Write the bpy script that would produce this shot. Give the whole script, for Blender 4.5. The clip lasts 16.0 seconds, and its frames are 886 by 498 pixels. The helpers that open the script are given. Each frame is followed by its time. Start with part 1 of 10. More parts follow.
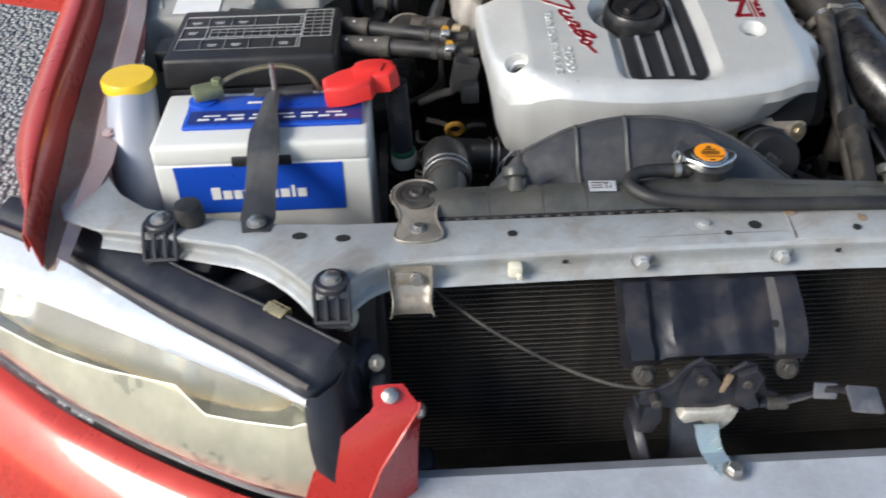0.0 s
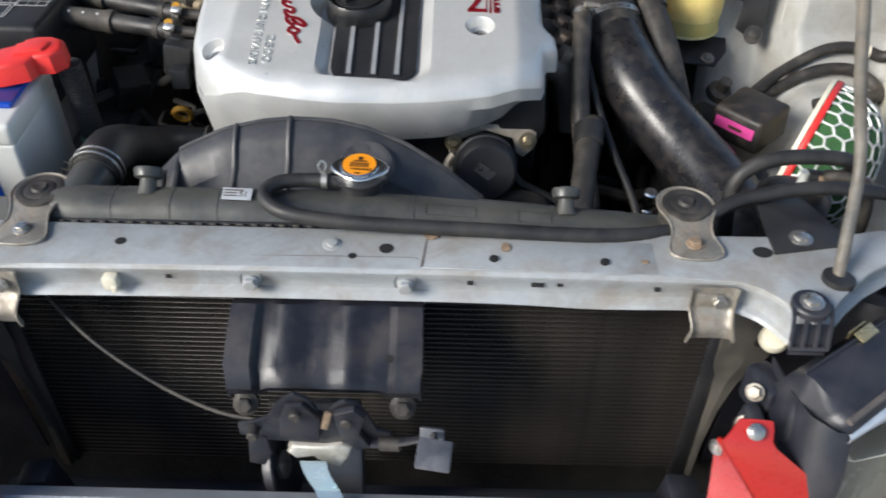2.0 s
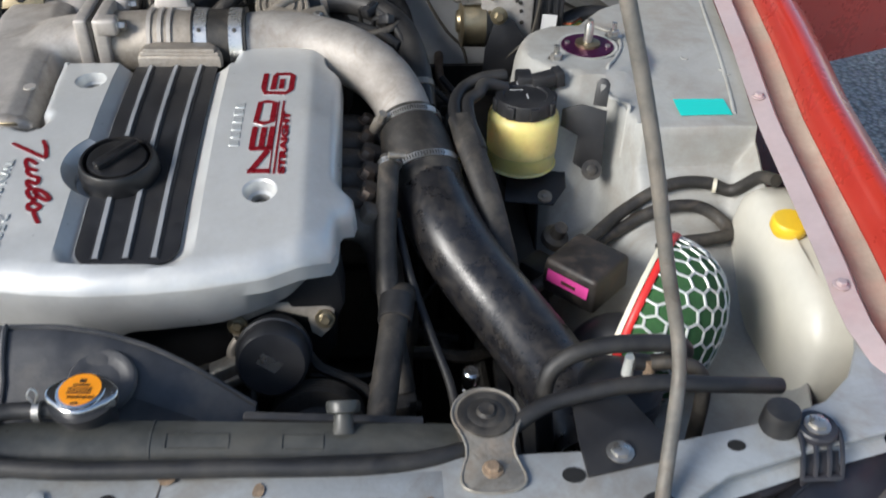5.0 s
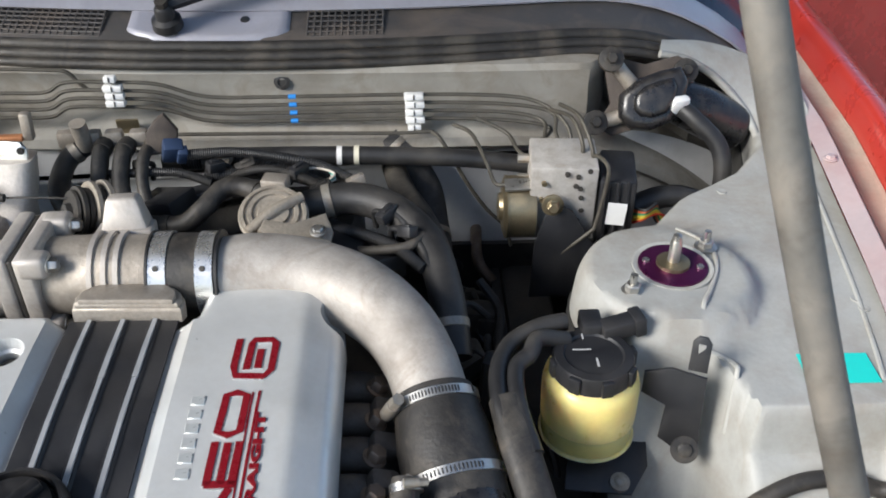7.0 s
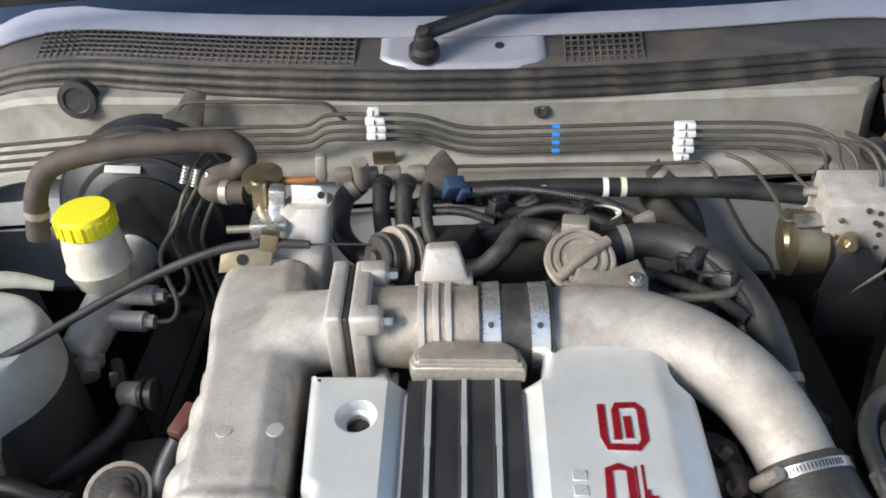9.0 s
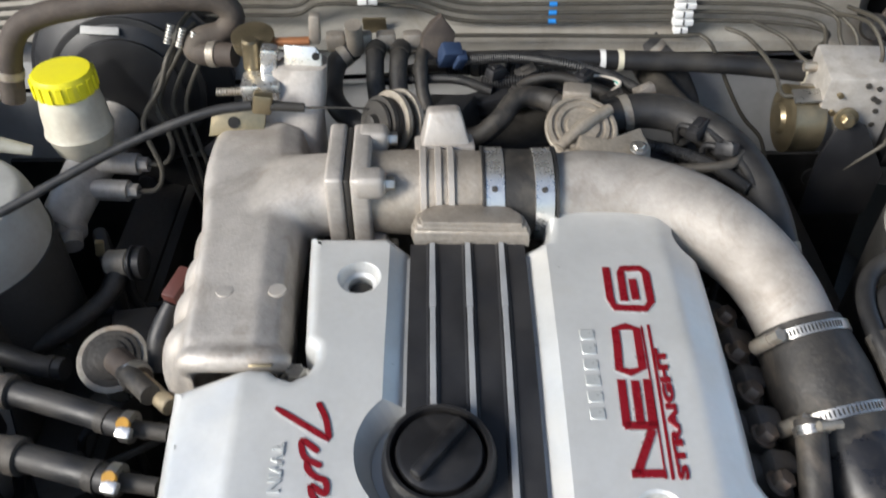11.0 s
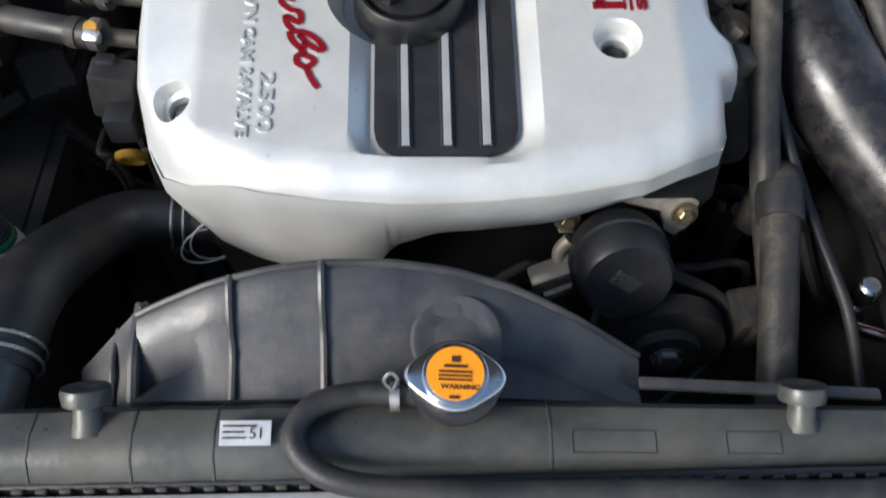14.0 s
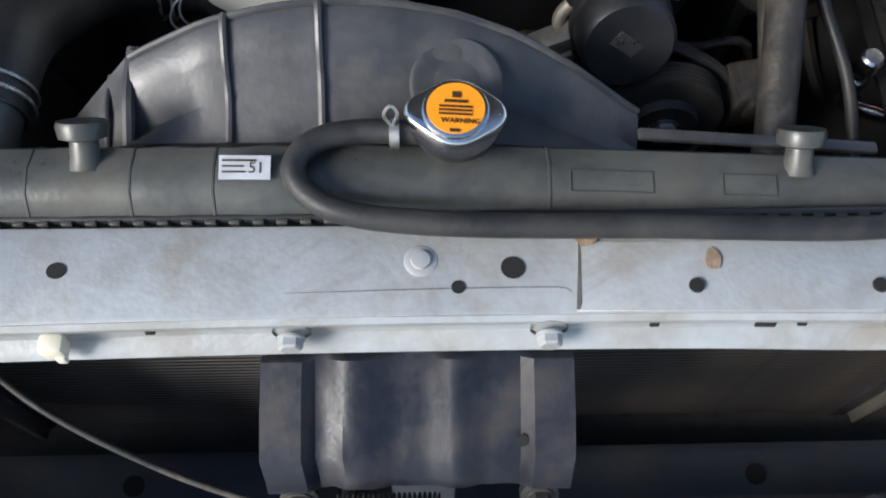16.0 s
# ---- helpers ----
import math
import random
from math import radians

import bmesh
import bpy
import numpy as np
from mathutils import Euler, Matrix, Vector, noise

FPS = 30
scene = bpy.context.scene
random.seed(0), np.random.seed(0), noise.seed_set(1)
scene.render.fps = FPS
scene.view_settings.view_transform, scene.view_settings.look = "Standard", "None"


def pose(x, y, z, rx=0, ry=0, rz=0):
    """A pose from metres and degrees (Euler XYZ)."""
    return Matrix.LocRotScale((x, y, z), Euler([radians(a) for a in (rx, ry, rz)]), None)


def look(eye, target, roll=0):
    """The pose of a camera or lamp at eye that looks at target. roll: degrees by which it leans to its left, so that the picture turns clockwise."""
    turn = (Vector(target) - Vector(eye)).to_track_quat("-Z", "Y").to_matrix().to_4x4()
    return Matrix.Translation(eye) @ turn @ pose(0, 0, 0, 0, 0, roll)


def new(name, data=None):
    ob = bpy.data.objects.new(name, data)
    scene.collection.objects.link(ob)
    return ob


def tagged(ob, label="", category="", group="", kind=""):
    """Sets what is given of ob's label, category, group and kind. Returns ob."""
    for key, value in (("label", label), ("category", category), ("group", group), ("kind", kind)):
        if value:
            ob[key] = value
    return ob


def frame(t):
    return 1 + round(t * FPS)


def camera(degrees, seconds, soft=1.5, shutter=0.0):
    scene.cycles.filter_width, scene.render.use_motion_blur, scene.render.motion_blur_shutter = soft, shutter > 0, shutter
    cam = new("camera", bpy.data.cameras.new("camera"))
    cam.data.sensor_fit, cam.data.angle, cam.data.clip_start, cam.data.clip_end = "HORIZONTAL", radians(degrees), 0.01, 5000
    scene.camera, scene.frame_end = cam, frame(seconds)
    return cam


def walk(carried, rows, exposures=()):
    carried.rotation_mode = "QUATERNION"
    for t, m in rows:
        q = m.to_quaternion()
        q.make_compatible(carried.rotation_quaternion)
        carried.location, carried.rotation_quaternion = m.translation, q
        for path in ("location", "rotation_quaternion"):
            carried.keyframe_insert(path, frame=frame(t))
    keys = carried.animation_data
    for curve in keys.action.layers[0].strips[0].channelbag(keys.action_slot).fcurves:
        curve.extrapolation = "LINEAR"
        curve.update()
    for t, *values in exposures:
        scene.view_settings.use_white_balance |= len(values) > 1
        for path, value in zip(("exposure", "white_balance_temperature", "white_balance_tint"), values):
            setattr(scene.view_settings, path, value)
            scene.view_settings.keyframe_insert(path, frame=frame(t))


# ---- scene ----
cam = camera(53.8, 16.0, 1.8, 0.35)
PATH = [
    (0, (-0.341, -0.767, 1.336), (-0.289, 0.786, 0.077), -1.2),
    (0.5, (-0.248, -0.773, 1.343), (-0.137, 0.793, 0.103), -0.4),
    (1, (-0.133, -0.719, 1.329), (0.034, 0.818, 0.06), 1.8),
    (1.5, (-0.022, -0.665, 1.328), (0.109, 0.858, 0.039), 0.9),
    (2, (0.096, -0.673, 1.328), (0.076, 0.821, 0.0), 0.8),
    (2.5, (0.191, -0.679, 1.335), (0.232, 0.837, 0.032), 2.8),
    (3, (0.236, -0.671, 1.35), (0.227, 0.806, 0.001), 0.6),
    (3.2, (0.25, -0.67, 1.353), (0.22, 0.827, 0.027), 0.0),
    (5.3, (0.259, -0.413, 1.328), (0.398, 1.203, 0.158), 1.2),
    (5.5, (0.245, -0.375, 1.339), (0.364, 1.257, 0.19), 0.7),
    (6, (0.255, -0.255, 1.355), (0.407, 1.373, 0.203), 1.2),
    (6.5, (0.288, -0.132, 1.358), (0.38, 1.533, 0.253), 0.7),
    (7, (0.285, -0.07, 1.36), (0.33, 1.582, 0.234), -0.5),
    (7.5, (0.252, -0.042, 1.368), (0.36, 1.611, 0.247), -1.5),
    (8, (0.2, -0.029, 1.378), (0.299, 1.629, 0.263), -1.3),
    (8.5, (0.08, -0.006, 1.398), (0.014, 1.633, 0.255), -2.7),
    (8.7, (0.044, 0.002, 1.398), (-0.051, 1.638, 0.251), -3.3),
    (10.8, (-0.031, 0.009, 1.367), (-0.042, 1.53, 0.068), -1.1),
    (11, (-0.024, -0.004, 1.36), (-0.03, 1.489, 0.03), -0.7),
    (11.5, (-0.017, -0.026, 1.338), (-0.002, 1.427, -0.037), 0.1),
    (12, (-0.01, -0.057, 1.317), (0.016, 1.328, -0.126), 0.1),
    (12.5, (-0.015, -0.086, 1.3), (0.006, 1.234, -0.204), 0.4),
    (13, (-0.016, -0.119, 1.284), (0.023, 1.155, -0.257), 1.3),
    (13.5, (-0.018, -0.145, 1.271), (0.029, 1.063, -0.323), 1.4),
    (14, (-0.018, -0.164, 1.259), (0.015, 0.964, -0.392), 0.5),
    (14.5, (-0.015, -0.177, 1.238), (0.027, 0.855, -0.475), 0.9),
    (15, (-0.019, -0.195, 1.228), (0.015, 0.788, -0.514), 1.4),
    (15.5, (-0.024, -0.208, 1.214), (0.023, 0.698, -0.568), 3.0),
    (16, (-0.027, -0.227, 1.218), (0.032, 0.625, -0.591), 2.9),
]
LIGHT = [(0, 0.2, 6400, 10), (3.0, 0.28, 6350, 10), (5.5, 0.12, 6200, 10), (7.5, 0.46, 6270, 10), (8.5, 0.56, 6300, 10), (11.0, 0.32, 6350, 10), (12.5, 0.15, 6400, 10), (13.5, 0.3, 6350, 10), (14.5, 0.42, 6300, 10), (16, 0.42, 6250, 10)]
walk(cam, [(t, look(eye, target, roll)) for t, eye, target, roll in PATH], LIGHT)
# ---- world and light ----
SUN_EL, SUN_AZ = 31.0, 238.0
world = bpy.data.worlds.new("sky")
scene.world = world
world.use_nodes = True
wn = world.node_tree.nodes
wl = world.node_tree.links
wn.clear()
sky = wn.new("ShaderNodeTexSky")
sky.sky_type = "NISHITA"
sky.sun_disc = False
sky.sun_elevation = radians(SUN_EL)
sky.sun_rotation = radians(SUN_AZ)
sky.dust_density = 1.0
soft_sky = wn.new("ShaderNodeHueSaturation")
soft_sky.inputs["Saturation"].default_value = 0.95
bg = wn.new("ShaderNodeBackground")
bg.inputs["Strength"].default_value = 0.15
wout = wn.new("ShaderNodeOutputWorld")
wl.new(sky.outputs[0], soft_sky.inputs["Color"])
wl.new(soft_sky.outputs[0], bg.inputs["Color"])
wl.new(bg.outputs[0], wout.inputs["Surface"])
sun_data = bpy.data.lights.new("sun", "SUN")
sun_data.energy = 4.0
sun_data.angle = radians(24)
sun_data.color = (1.0, 0.95, 0.87)
sun = new("sun", sun_data)
sun_way = Vector((math.sin(radians(SUN_AZ)) * math.cos(radians(SUN_EL)), math.cos(radians(SUN_AZ)) * math.cos(radians(SUN_EL)), math.sin(radians(SUN_EL))))
sun.matrix_world = look(sun_way * 20, (0, 0, 0))

# ---- materials ----


def mat(name, col, rough=0.5, metal=0.0, var=0.15, scale=40.0, bump=0.0, bump_scale=300.0, dirt=None, dirt_amount=0.0, dirt_scale=9.0, coat=0.0, spec=0.5, rough_var=0.12, stain=None, stain_amount=0.0, stain_scale=3.0):
    """Base colour with grain and broad blotches, an optional layer of dust, and a fine relief."""
    m = bpy.data.materials.new(name)
    m.use_nodes = True
    n, l = m.node_tree.nodes, m.node_tree.links
    b = n["Principled BSDF"]
    tc = n.new("ShaderNodeTexCoord")
    n1 = n.new("ShaderNodeTexNoise")
    n1.inputs["Scale"].default_value = scale
    n1.inputs["Detail"].default_value = 5
    n2 = n.new("ShaderNodeTexNoise")
    n2.inputs["Scale"].default_value = scale * 7
    n2.inputs["Detail"].default_value = 3
    add = n.new("ShaderNodeMath")
    add.operation = "ADD"
    l.new(tc.outputs["Object"], n1.inputs["Vector"])
    l.new(tc.outputs["Object"], n2.inputs["Vector"])
    half = n.new("ShaderNodeMath")
    half.operation = "MULTIPLY"
    half.inputs[1].default_value = 0.5
    l.new(n2.outputs["Fac"], half.inputs[0])
    l.new(n1.outputs["Fac"], add.inputs[0])
    l.new(half.outputs[0], add.inputs[1])
    ramp = n.new("ShaderNodeMapRange")
    ramp.inputs["From Min"].default_value = 0.45
    ramp.inputs["From Max"].default_value = 1.05
    ramp.inputs["To Min"].default_value = 1.0 - var
    ramp.inputs["To Max"].default_value = 1.0 + var
    l.new(add.outputs[0], ramp.inputs["Value"])
    mul = n.new("ShaderNodeVectorMath")
    mul.operation = "SCALE"
    mul.inputs[0].default_value = col[:3]
    l.new(ramp.outputs[0], mul.inputs["Scale"])
    colour = mul.outputs[0]
    rr = n.new("ShaderNodeMapRange")
    rr.inputs["From Min"].default_value = 0.45
    rr.inputs["From Max"].default_value = 1.05
    rr.inputs["To Min"].default_value = max(0.03, rough - rough_var)
    rr.inputs["To Max"].default_value = min(1.0, rough + rough_var)
    l.new(add.outputs[0], rr.inputs["Value"])
    rough_out = rr.outputs[0]
    if dirt:
        n3 = n.new("ShaderNodeTexNoise")
        n3.inputs["Scale"].default_value = dirt_scale
        n3.inputs["Detail"].default_value = 7
        n3.inputs["Roughness"].default_value = 0.65
        l.new(tc.outputs["Object"], n3.inputs["Vector"])
        dr = n.new("ShaderNodeMapRange")
        dr.inputs["From Min"].default_value = 0.46
        dr.inputs["From Max"].default_value = 0.80
        dr.inputs["To Max"].default_value = dirt_amount
        l.new(n3.outputs["Fac"], dr.inputs["Value"])
        mix = n.new("ShaderNodeMix")
        mix.data_type = "RGBA"
        l.new(dr.outputs[0], mix.inputs[0])
        l.new(colour, mix.inputs[6])
        mix.inputs[7].default_value = (*dirt[:3], 1)
        colour = mix.outputs[2]
        ra = n.new("ShaderNodeMath")
        ra.operation = "MULTIPLY_ADD"
        ra.inputs[1].default_value = 0.4
        l.new(dr.outputs[0], ra.inputs[0])
        l.new(rough_out, ra.inputs[2])
        ra.use_clamp = True
        rough_out = ra.outputs[0]
    if stain:
        n4 = n.new("ShaderNodeTexNoise")
        n4.inputs["Scale"].default_value = stain_scale
        n4.inputs["Detail"].default_value = 9
        n4.inputs["Roughness"].default_value = 0.72
        n4.inputs["Distortion"].default_value = 1.4
        l.new(tc.outputs["Object"], n4.inputs["Vector"])
        sr = n.new("ShaderNodeMapRange")
        sr.inputs["From Min"].default_value = 0.50
        sr.inputs["From Max"].default_value = 0.66
        sr.inputs["To Max"].default_value = stain_amount
        l.new(n4.outputs["Fac"], sr.inputs["Value"])
        mix2 = n.new("ShaderNodeMix")
        mix2.data_type = "RGBA"
        l.new(sr.outputs[0], mix2.inputs[0])
        l.new(colour, mix2.inputs[6])
        mix2.inputs[7].default_value = (*stain[:3], 1)
        colour = mix2.outputs[2]
    l.new(colour, b.inputs["Base Color"])
    l.new(rough_out, b.inputs["Roughness"])
    b.inputs["Metallic"].default_value = metal
    b.inputs["Coat Weight"].default_value = coat
    b.inputs["Coat Roughness"].default_value = 0.08
    b.inputs["Specular IOR Level"].default_value = spec
    if bump:
        nb = n.new("ShaderNodeTexNoise")
        nb.inputs["Scale"].default_value = bump_scale
        nb.inputs["Detail"].default_value = 4
        l.new(tc.outputs["Object"], nb.inputs["Vector"])
        bp = n.new("ShaderNodeBump")
        bp.inputs["Strength"].default_value = bump
        bp.inputs["Distance"].default_value = 0.002
        l.new(nb.outputs["Fac"], bp.inputs["Height"])
        l.new(bp.outputs[0], b.inputs["Normal"])
    return m


DUST = (0.30, 0.26, 0.20)
M_SILVER = mat("silver_plastic_paint", (0.63, 0.635, 0.62), 0.38, 0.40, 0.06, 25, 0.05, 900, dirt=(0.38, 0.34, 0.27), dirt_amount=0.32, dirt_scale=12)
M_BLACKP = mat("black_plastic", (0.018, 0.0185, 0.021), 0.45, 0, 0.25, 30, 0.1, 500, dirt=DUST, dirt_amount=0.08)
M_BLACKDUST = mat("dusty_black_plastic", (0.045, 0.046, 0.050), 0.40, 0, 0.3, 18, 0.08, 300, dirt=DUST, dirt_amount=0.26, dirt_scale=14)
M_RUBBER = mat("black_rubber", (0.019, 0.019, 0.020), 0.50, 0, 0.3, 30, 0.15, 400, dirt=DUST, dirt_amount=0.14, dirt_scale=16)
M_RUBBERWORN = mat("worn_grey_rubber", (0.026, 0.024, 0.022), 0.58, 0, 0.4, 30, 0.25, 300, dirt=DUST, dirt_amount=0.26, dirt_scale=24, stain=(0.11, 0.09, 0.07), stain_amount=0.5, stain_scale=16)
M_GREY = mat("grey_body_primer", (0.43, 0.43, 0.40), 0.5, 0.0, 0.1, 14, 0.1, 200, dirt=(0.22, 0.18, 0.13), dirt_amount=0.7, dirt_scale=11, stain=(0.20, 0.165, 0.12), stain_amount=0.6, stain_scale=6)
# dark colour that stands in for shade low in the bay, with some dirt
M_LOWSHADE = mat("low_bay_shade", (0.035, 0.034, 0.032), 0.75, 0, 0.3, 30, 0.5, 120, dirt=(0.12, 0.10, 0.08), dirt_amount=0.5, dirt_scale=9)
M_TANK = mat("dusty_grey_green_tank", (0.060, 0.062, 0.058), 0.36, 0.1, 0.3, 18, 0.08, 300, dirt=(0.17, 0.15, 0.115), dirt_amount=0.45, dirt_scale=12, stain=(0.10, 0.10, 0.09), stain_amount=0.5, stain_scale=14)
M_SUPPORT = mat("silver_grey_painted_steel", (0.375, 0.395, 0.405), 0.42, 0.15, 0.12, 20, 0.15, 250, dirt=(0.22, 0.18, 0.12), dirt_amount=0.75, dirt_scale=14, stain=(0.24, 0.21, 0.17), stain_amount=0.55, stain_scale=6)
M_ALU = mat("cast_aluminium", (0.50, 0.465, 0.425), 0.54, 0.45, 0.18, 30, 0.16, 420, dirt=(0.15, 0.12, 0.09), dirt_amount=0.6, dirt_scale=12, stain=(0.24, 0.195, 0.15), stain_amount=0.6, stain_scale=8)
M_ALUDIRTY = mat("dirty_cast_aluminium", (0.38, 0.34, 0.29), 0.52, 0.55, 0.25, 40, 0.25, 300, dirt=(0.10, 0.08, 0.06), dirt_amount=0.6, dirt_scale=22)
M_HOSEBROWN = mat("brown_aged_rubber", (0.052, 0.040, 0.033), 0.7, 0, 0.3, 25, 0.2, 300, dirt=DUST, dirt_amount=0.3, dirt_scale=18)
M_STEEL = mat("zinc_steel", (0.50, 0.49, 0.46), 0.32, 0.9, 0.15, 60, 0.1, 400, dirt=(0.22, 0.15, 0.09), dirt_amount=0.35, dirt_scale=30)
M_BRASS = mat("yellow_zinc_steel", (0.30, 0.25, 0.16), 0.38, 0.85, 0.2, 50, 0.15, 300, dirt=(0.16, 0.11, 0.06), dirt_amount=0.4, dirt_scale=25)
M_CHROME = mat("polished_steel", (0.75, 0.75, 0.74), 0.16, 1.0, 0.08, 60, 0, 300)
M_BAND = mat("brushed_steel_band", (0.72, 0.71, 0.68), 0.30, 0.85, 0.1, 60, 0.05, 400)
M_RED = mat("red_car_paint", (0.54, 0.042, 0.026), 0.30, 0.25, 0.08, 10, 0.02, 900, dirt=(0.5, 0.16, 0.12), dirt_amount=0.2, dirt_scale=5, coat=0.7)
M_PIPE = mat("glossy_black_pipe", (0.013, 0.013, 0.015), 0.30, 0.0, 0.2, 30, 0.10, 90, dirt=(0.20, 0.17, 0.13), dirt_amount=0.20, dirt_scale=70, spec=0.55)
M_DARK = mat("oily_dark_metal", (0.045, 0.042, 0.038), 0.6, 0.3, 0.4, 30, 0.5, 150, dirt=(0.10, 0.08, 0.06), dirt_amount=0.4, dirt_scale=20)
M_YELLOWCAP = mat("yellow_plastic", (0.85, 0.55, 0.03), 0.4, 0, 0.06, 40)
M_YELLOWLEMON = mat("lemon_plastic", (0.82, 0.74, 0.02), 0.4, 0, 0.06, 40)
M_REDPLASTIC = mat("red_plastic", (0.72, 0.035, 0.03), 0.42, 0, 0.06, 40, 0.05)
M_TRANSL = mat("milky_plastic", (0.62, 0.60, 0.52), 0.4, 0, 0.06, 12, dirt=(0.42, 0.36, 0.26), dirt_amount=0.3, dirt_scale=6)
M_MILKBLUE = mat("milky_blue_grey_plastic", (0.36, 0.38, 0.44), 0.4, 0, 0.08, 12)
M_PSFLUID = mat("amber_translucent_plastic", (0.90, 0.72, 0.27), 0.34, 0, 0.10, 20, stain=(0.80, 0.56, 0.20), stain_amount=0.4, stain_scale=18)
M_PSLOW = mat("olive_fluid_plastic", (0.62, 0.54, 0.20), 0.34, 0, 0.10, 20)
for m in (M_PSFLUID, M_PSLOW):
    b = m.node_tree.nodes["Principled BSDF"]
    b.inputs["Subsurface Weight"].default_value = 0.6
    b.inputs["Subsurface Radius"].default_value = (1.0, 0.75, 0.3)
    b.inputs["Subsurface Scale"].default_value = 0.03
M_BATWHITE = mat("off_white_plastic", (0.66, 0.66, 0.62), 0.38, 0, 0.05, 12, dirt=(0.45, 0.42, 0.36), dirt_amount=0.35, dirt_scale=6)
M_BLUE = mat("blue_label", (0.012, 0.075, 0.48), 0.35, 0, 0.04, 20)
M_BLUEDARK = mat("dark_blue_label", (0.015, 0.03, 0.17), 0.35, 0, 0.3, 60)
M_WHITE = mat("white_print", (0.78, 0.78, 0.76), 0.5, 0, 0.04, 40)
M_ORANGE = mat("orange_label", (0.86, 0.30, 0.012), 0.45, 0, 0.05, 60)
M_INK = mat("dark_ink", (0.05, 0.025, 0.01), 0.5, 0, 0.1, 60)
M_LETTERRED = mat("red_enamel", (0.18, 0.006, 0.012), 0.3, 0, 0.08, 60)
M_PINK = mat("magenta_label", (0.62, 0.06, 0.28), 0.5, 0, 0.05, 60)
M_TEAL = mat("turquoise_sticker", (0.02, 0.62, 0.54), 0.5, 0, 0.04, 60)
M_GREENFOAM = mat("green_filter_foam", (0.035, 0.11, 0.035), 0.95, 0, 0.3, 120, 0.6, 500)
M_MESH = mat("white_wire_mesh", (0.66, 0.68, 0.64), 0.4, 0.2, 0.08, 60)
M_REFLECT = mat("headlight_reflector", (0.40, 0.40, 0.355), 0.13, 0.82, 0.15, 25, 0.05, 45)
M_CREAM = mat("cream_clip", (0.70, 0.66, 0.52), 0.5, 0, 0.06, 60)
M_BLUEWIRE = mat("blue_connector", (0.028, 0.048, 0.10), 0.5, 0, 0.1, 60)
M_GREENWIRE = mat("green_tape", (0.02, 0.30, 0.16), 0.5, 0, 0.1, 60)
M_RUST = mat("surface_rust", (0.25, 0.18, 0.12), 0.85, 0.1, 0.5, 120, 0.3)
M_PURPLE = mat("anodised_purple", (0.10, 0.012, 0.07), 0.35, 0.7, 0.1, 40)
M_BRACKET = mat("dull_zinc_bracket", (0.34, 0.315, 0.27), 0.48, 0.5, 0.2, 50, 0.25, 250, dirt=(0.22, 0.13, 0.07), dirt_amount=0.7, dirt_scale=34, stain=(0.13, 0.10, 0.07), stain_amount=0.5, stain_scale=22)
M_FIN = mat("condenser_fins", (0.030, 0.028, 0.026), 0.5, 0.5, 0.3, 60, 0.2, 400, dirt=(0.16, 0.13, 0.09), dirt_amount=0.6, dirt_scale=8)
M_COWL = mat("cowl_plastic", (0.060, 0.056, 0.054), 0.6, 0, 0.2, 20, 0.2, 300, dirt=(0.17, 0.13, 0.10), dirt_amount=0.6, dirt_scale=11, stain=(0.13, 0.105, 0.09), stain_amount=0.55, stain_scale=9)
M_COWLGREY = mat("grey_cowl_paint", (0.36, 0.36, 0.41), 0.4, 0.1, 0.1, 20, 0, dirt=(0.2, 0.17, 0.14), dirt_amount=0.3)

M_ROD = mat("dull_grey_rod", (0.17, 0.16, 0.14), 0.58, 0.25, 0.25, 40, 0.2, 200, dirt=(0.34, 0.29, 0.23), dirt_amount=0.7, dirt_scale=26, stain=(0.10, 0.08, 0.06), stain_amount=0.6, stain_scale=14)
M_BLOCK = mat("pale_alloy_block", (0.50, 0.475, 0.44), 0.5, 0.35, 0.15, 60, 0.2, 300, dirt=(0.25, 0.2, 0.15), dirt_amount=0.7, dirt_scale=38)
M_PIPESTEEL = mat("dusty_steel_pipe", (0.075, 0.068, 0.055), 0.6, 0.3, 0.3, 60, 0.1, 200)
M_BLUEPAINT = mat("blue_paint_mark", (0.02, 0.22, 0.62), 0.5, 0, 0.05, 60)
M_GREENPALE = mat("pale_green_tag", (0.40, 0.62, 0.46), 0.5, 0, 0.05, 60)
M_CLOUDY = mat("cloudy_plastic", (0.60, 0.57, 0.47), 0.35, 0, 0.15, 20, 0, dirt=(0.24, 0.15, 0.09), dirt_amount=0.5, dirt_scale=14)
M_LATCH = mat("black_painted_steel", (0.012, 0.0135, 0.020), 0.40, 0.05, 0.3, 25, 0.1, 250, dirt=(0.09, 0.07, 0.055), dirt_amount=0.40, dirt_scale=30, stain=(0.07, 0.06, 0.055), stain_amount=0.12, stain_scale=34)
M_CYAN = mat("pale_blue_zinc", (0.50, 0.62, 0.66), 0.25, 0.7, 0.1, 30)
M_REDB = mat("bright_red_paint", (0.44, 0.020, 0.014), 0.3, 0.05, 0.08, 20, coat=0.6)
M_PIPERUST = mat("brown_stained_steel", (0.20, 0.155, 0.12), 0.5, 0.6, 0.3, 40, 0.2, 300, dirt=(0.16, 0.08, 0.04), dirt_amount=0.5, dirt_scale=26)
M_BOXDIRT = mat("mud_stained_black_box", (0.022, 0.020, 0.019), 0.5, 0, 0.35, 40, 0.2, 300, dirt=(0.14, 0.10, 0.075), dirt_amount=0.5, dirt_scale=45)
M_REDBROWN = mat("faded_red_plug", (0.09, 0.030, 0.024), 0.55, 0, 0.2, 60)
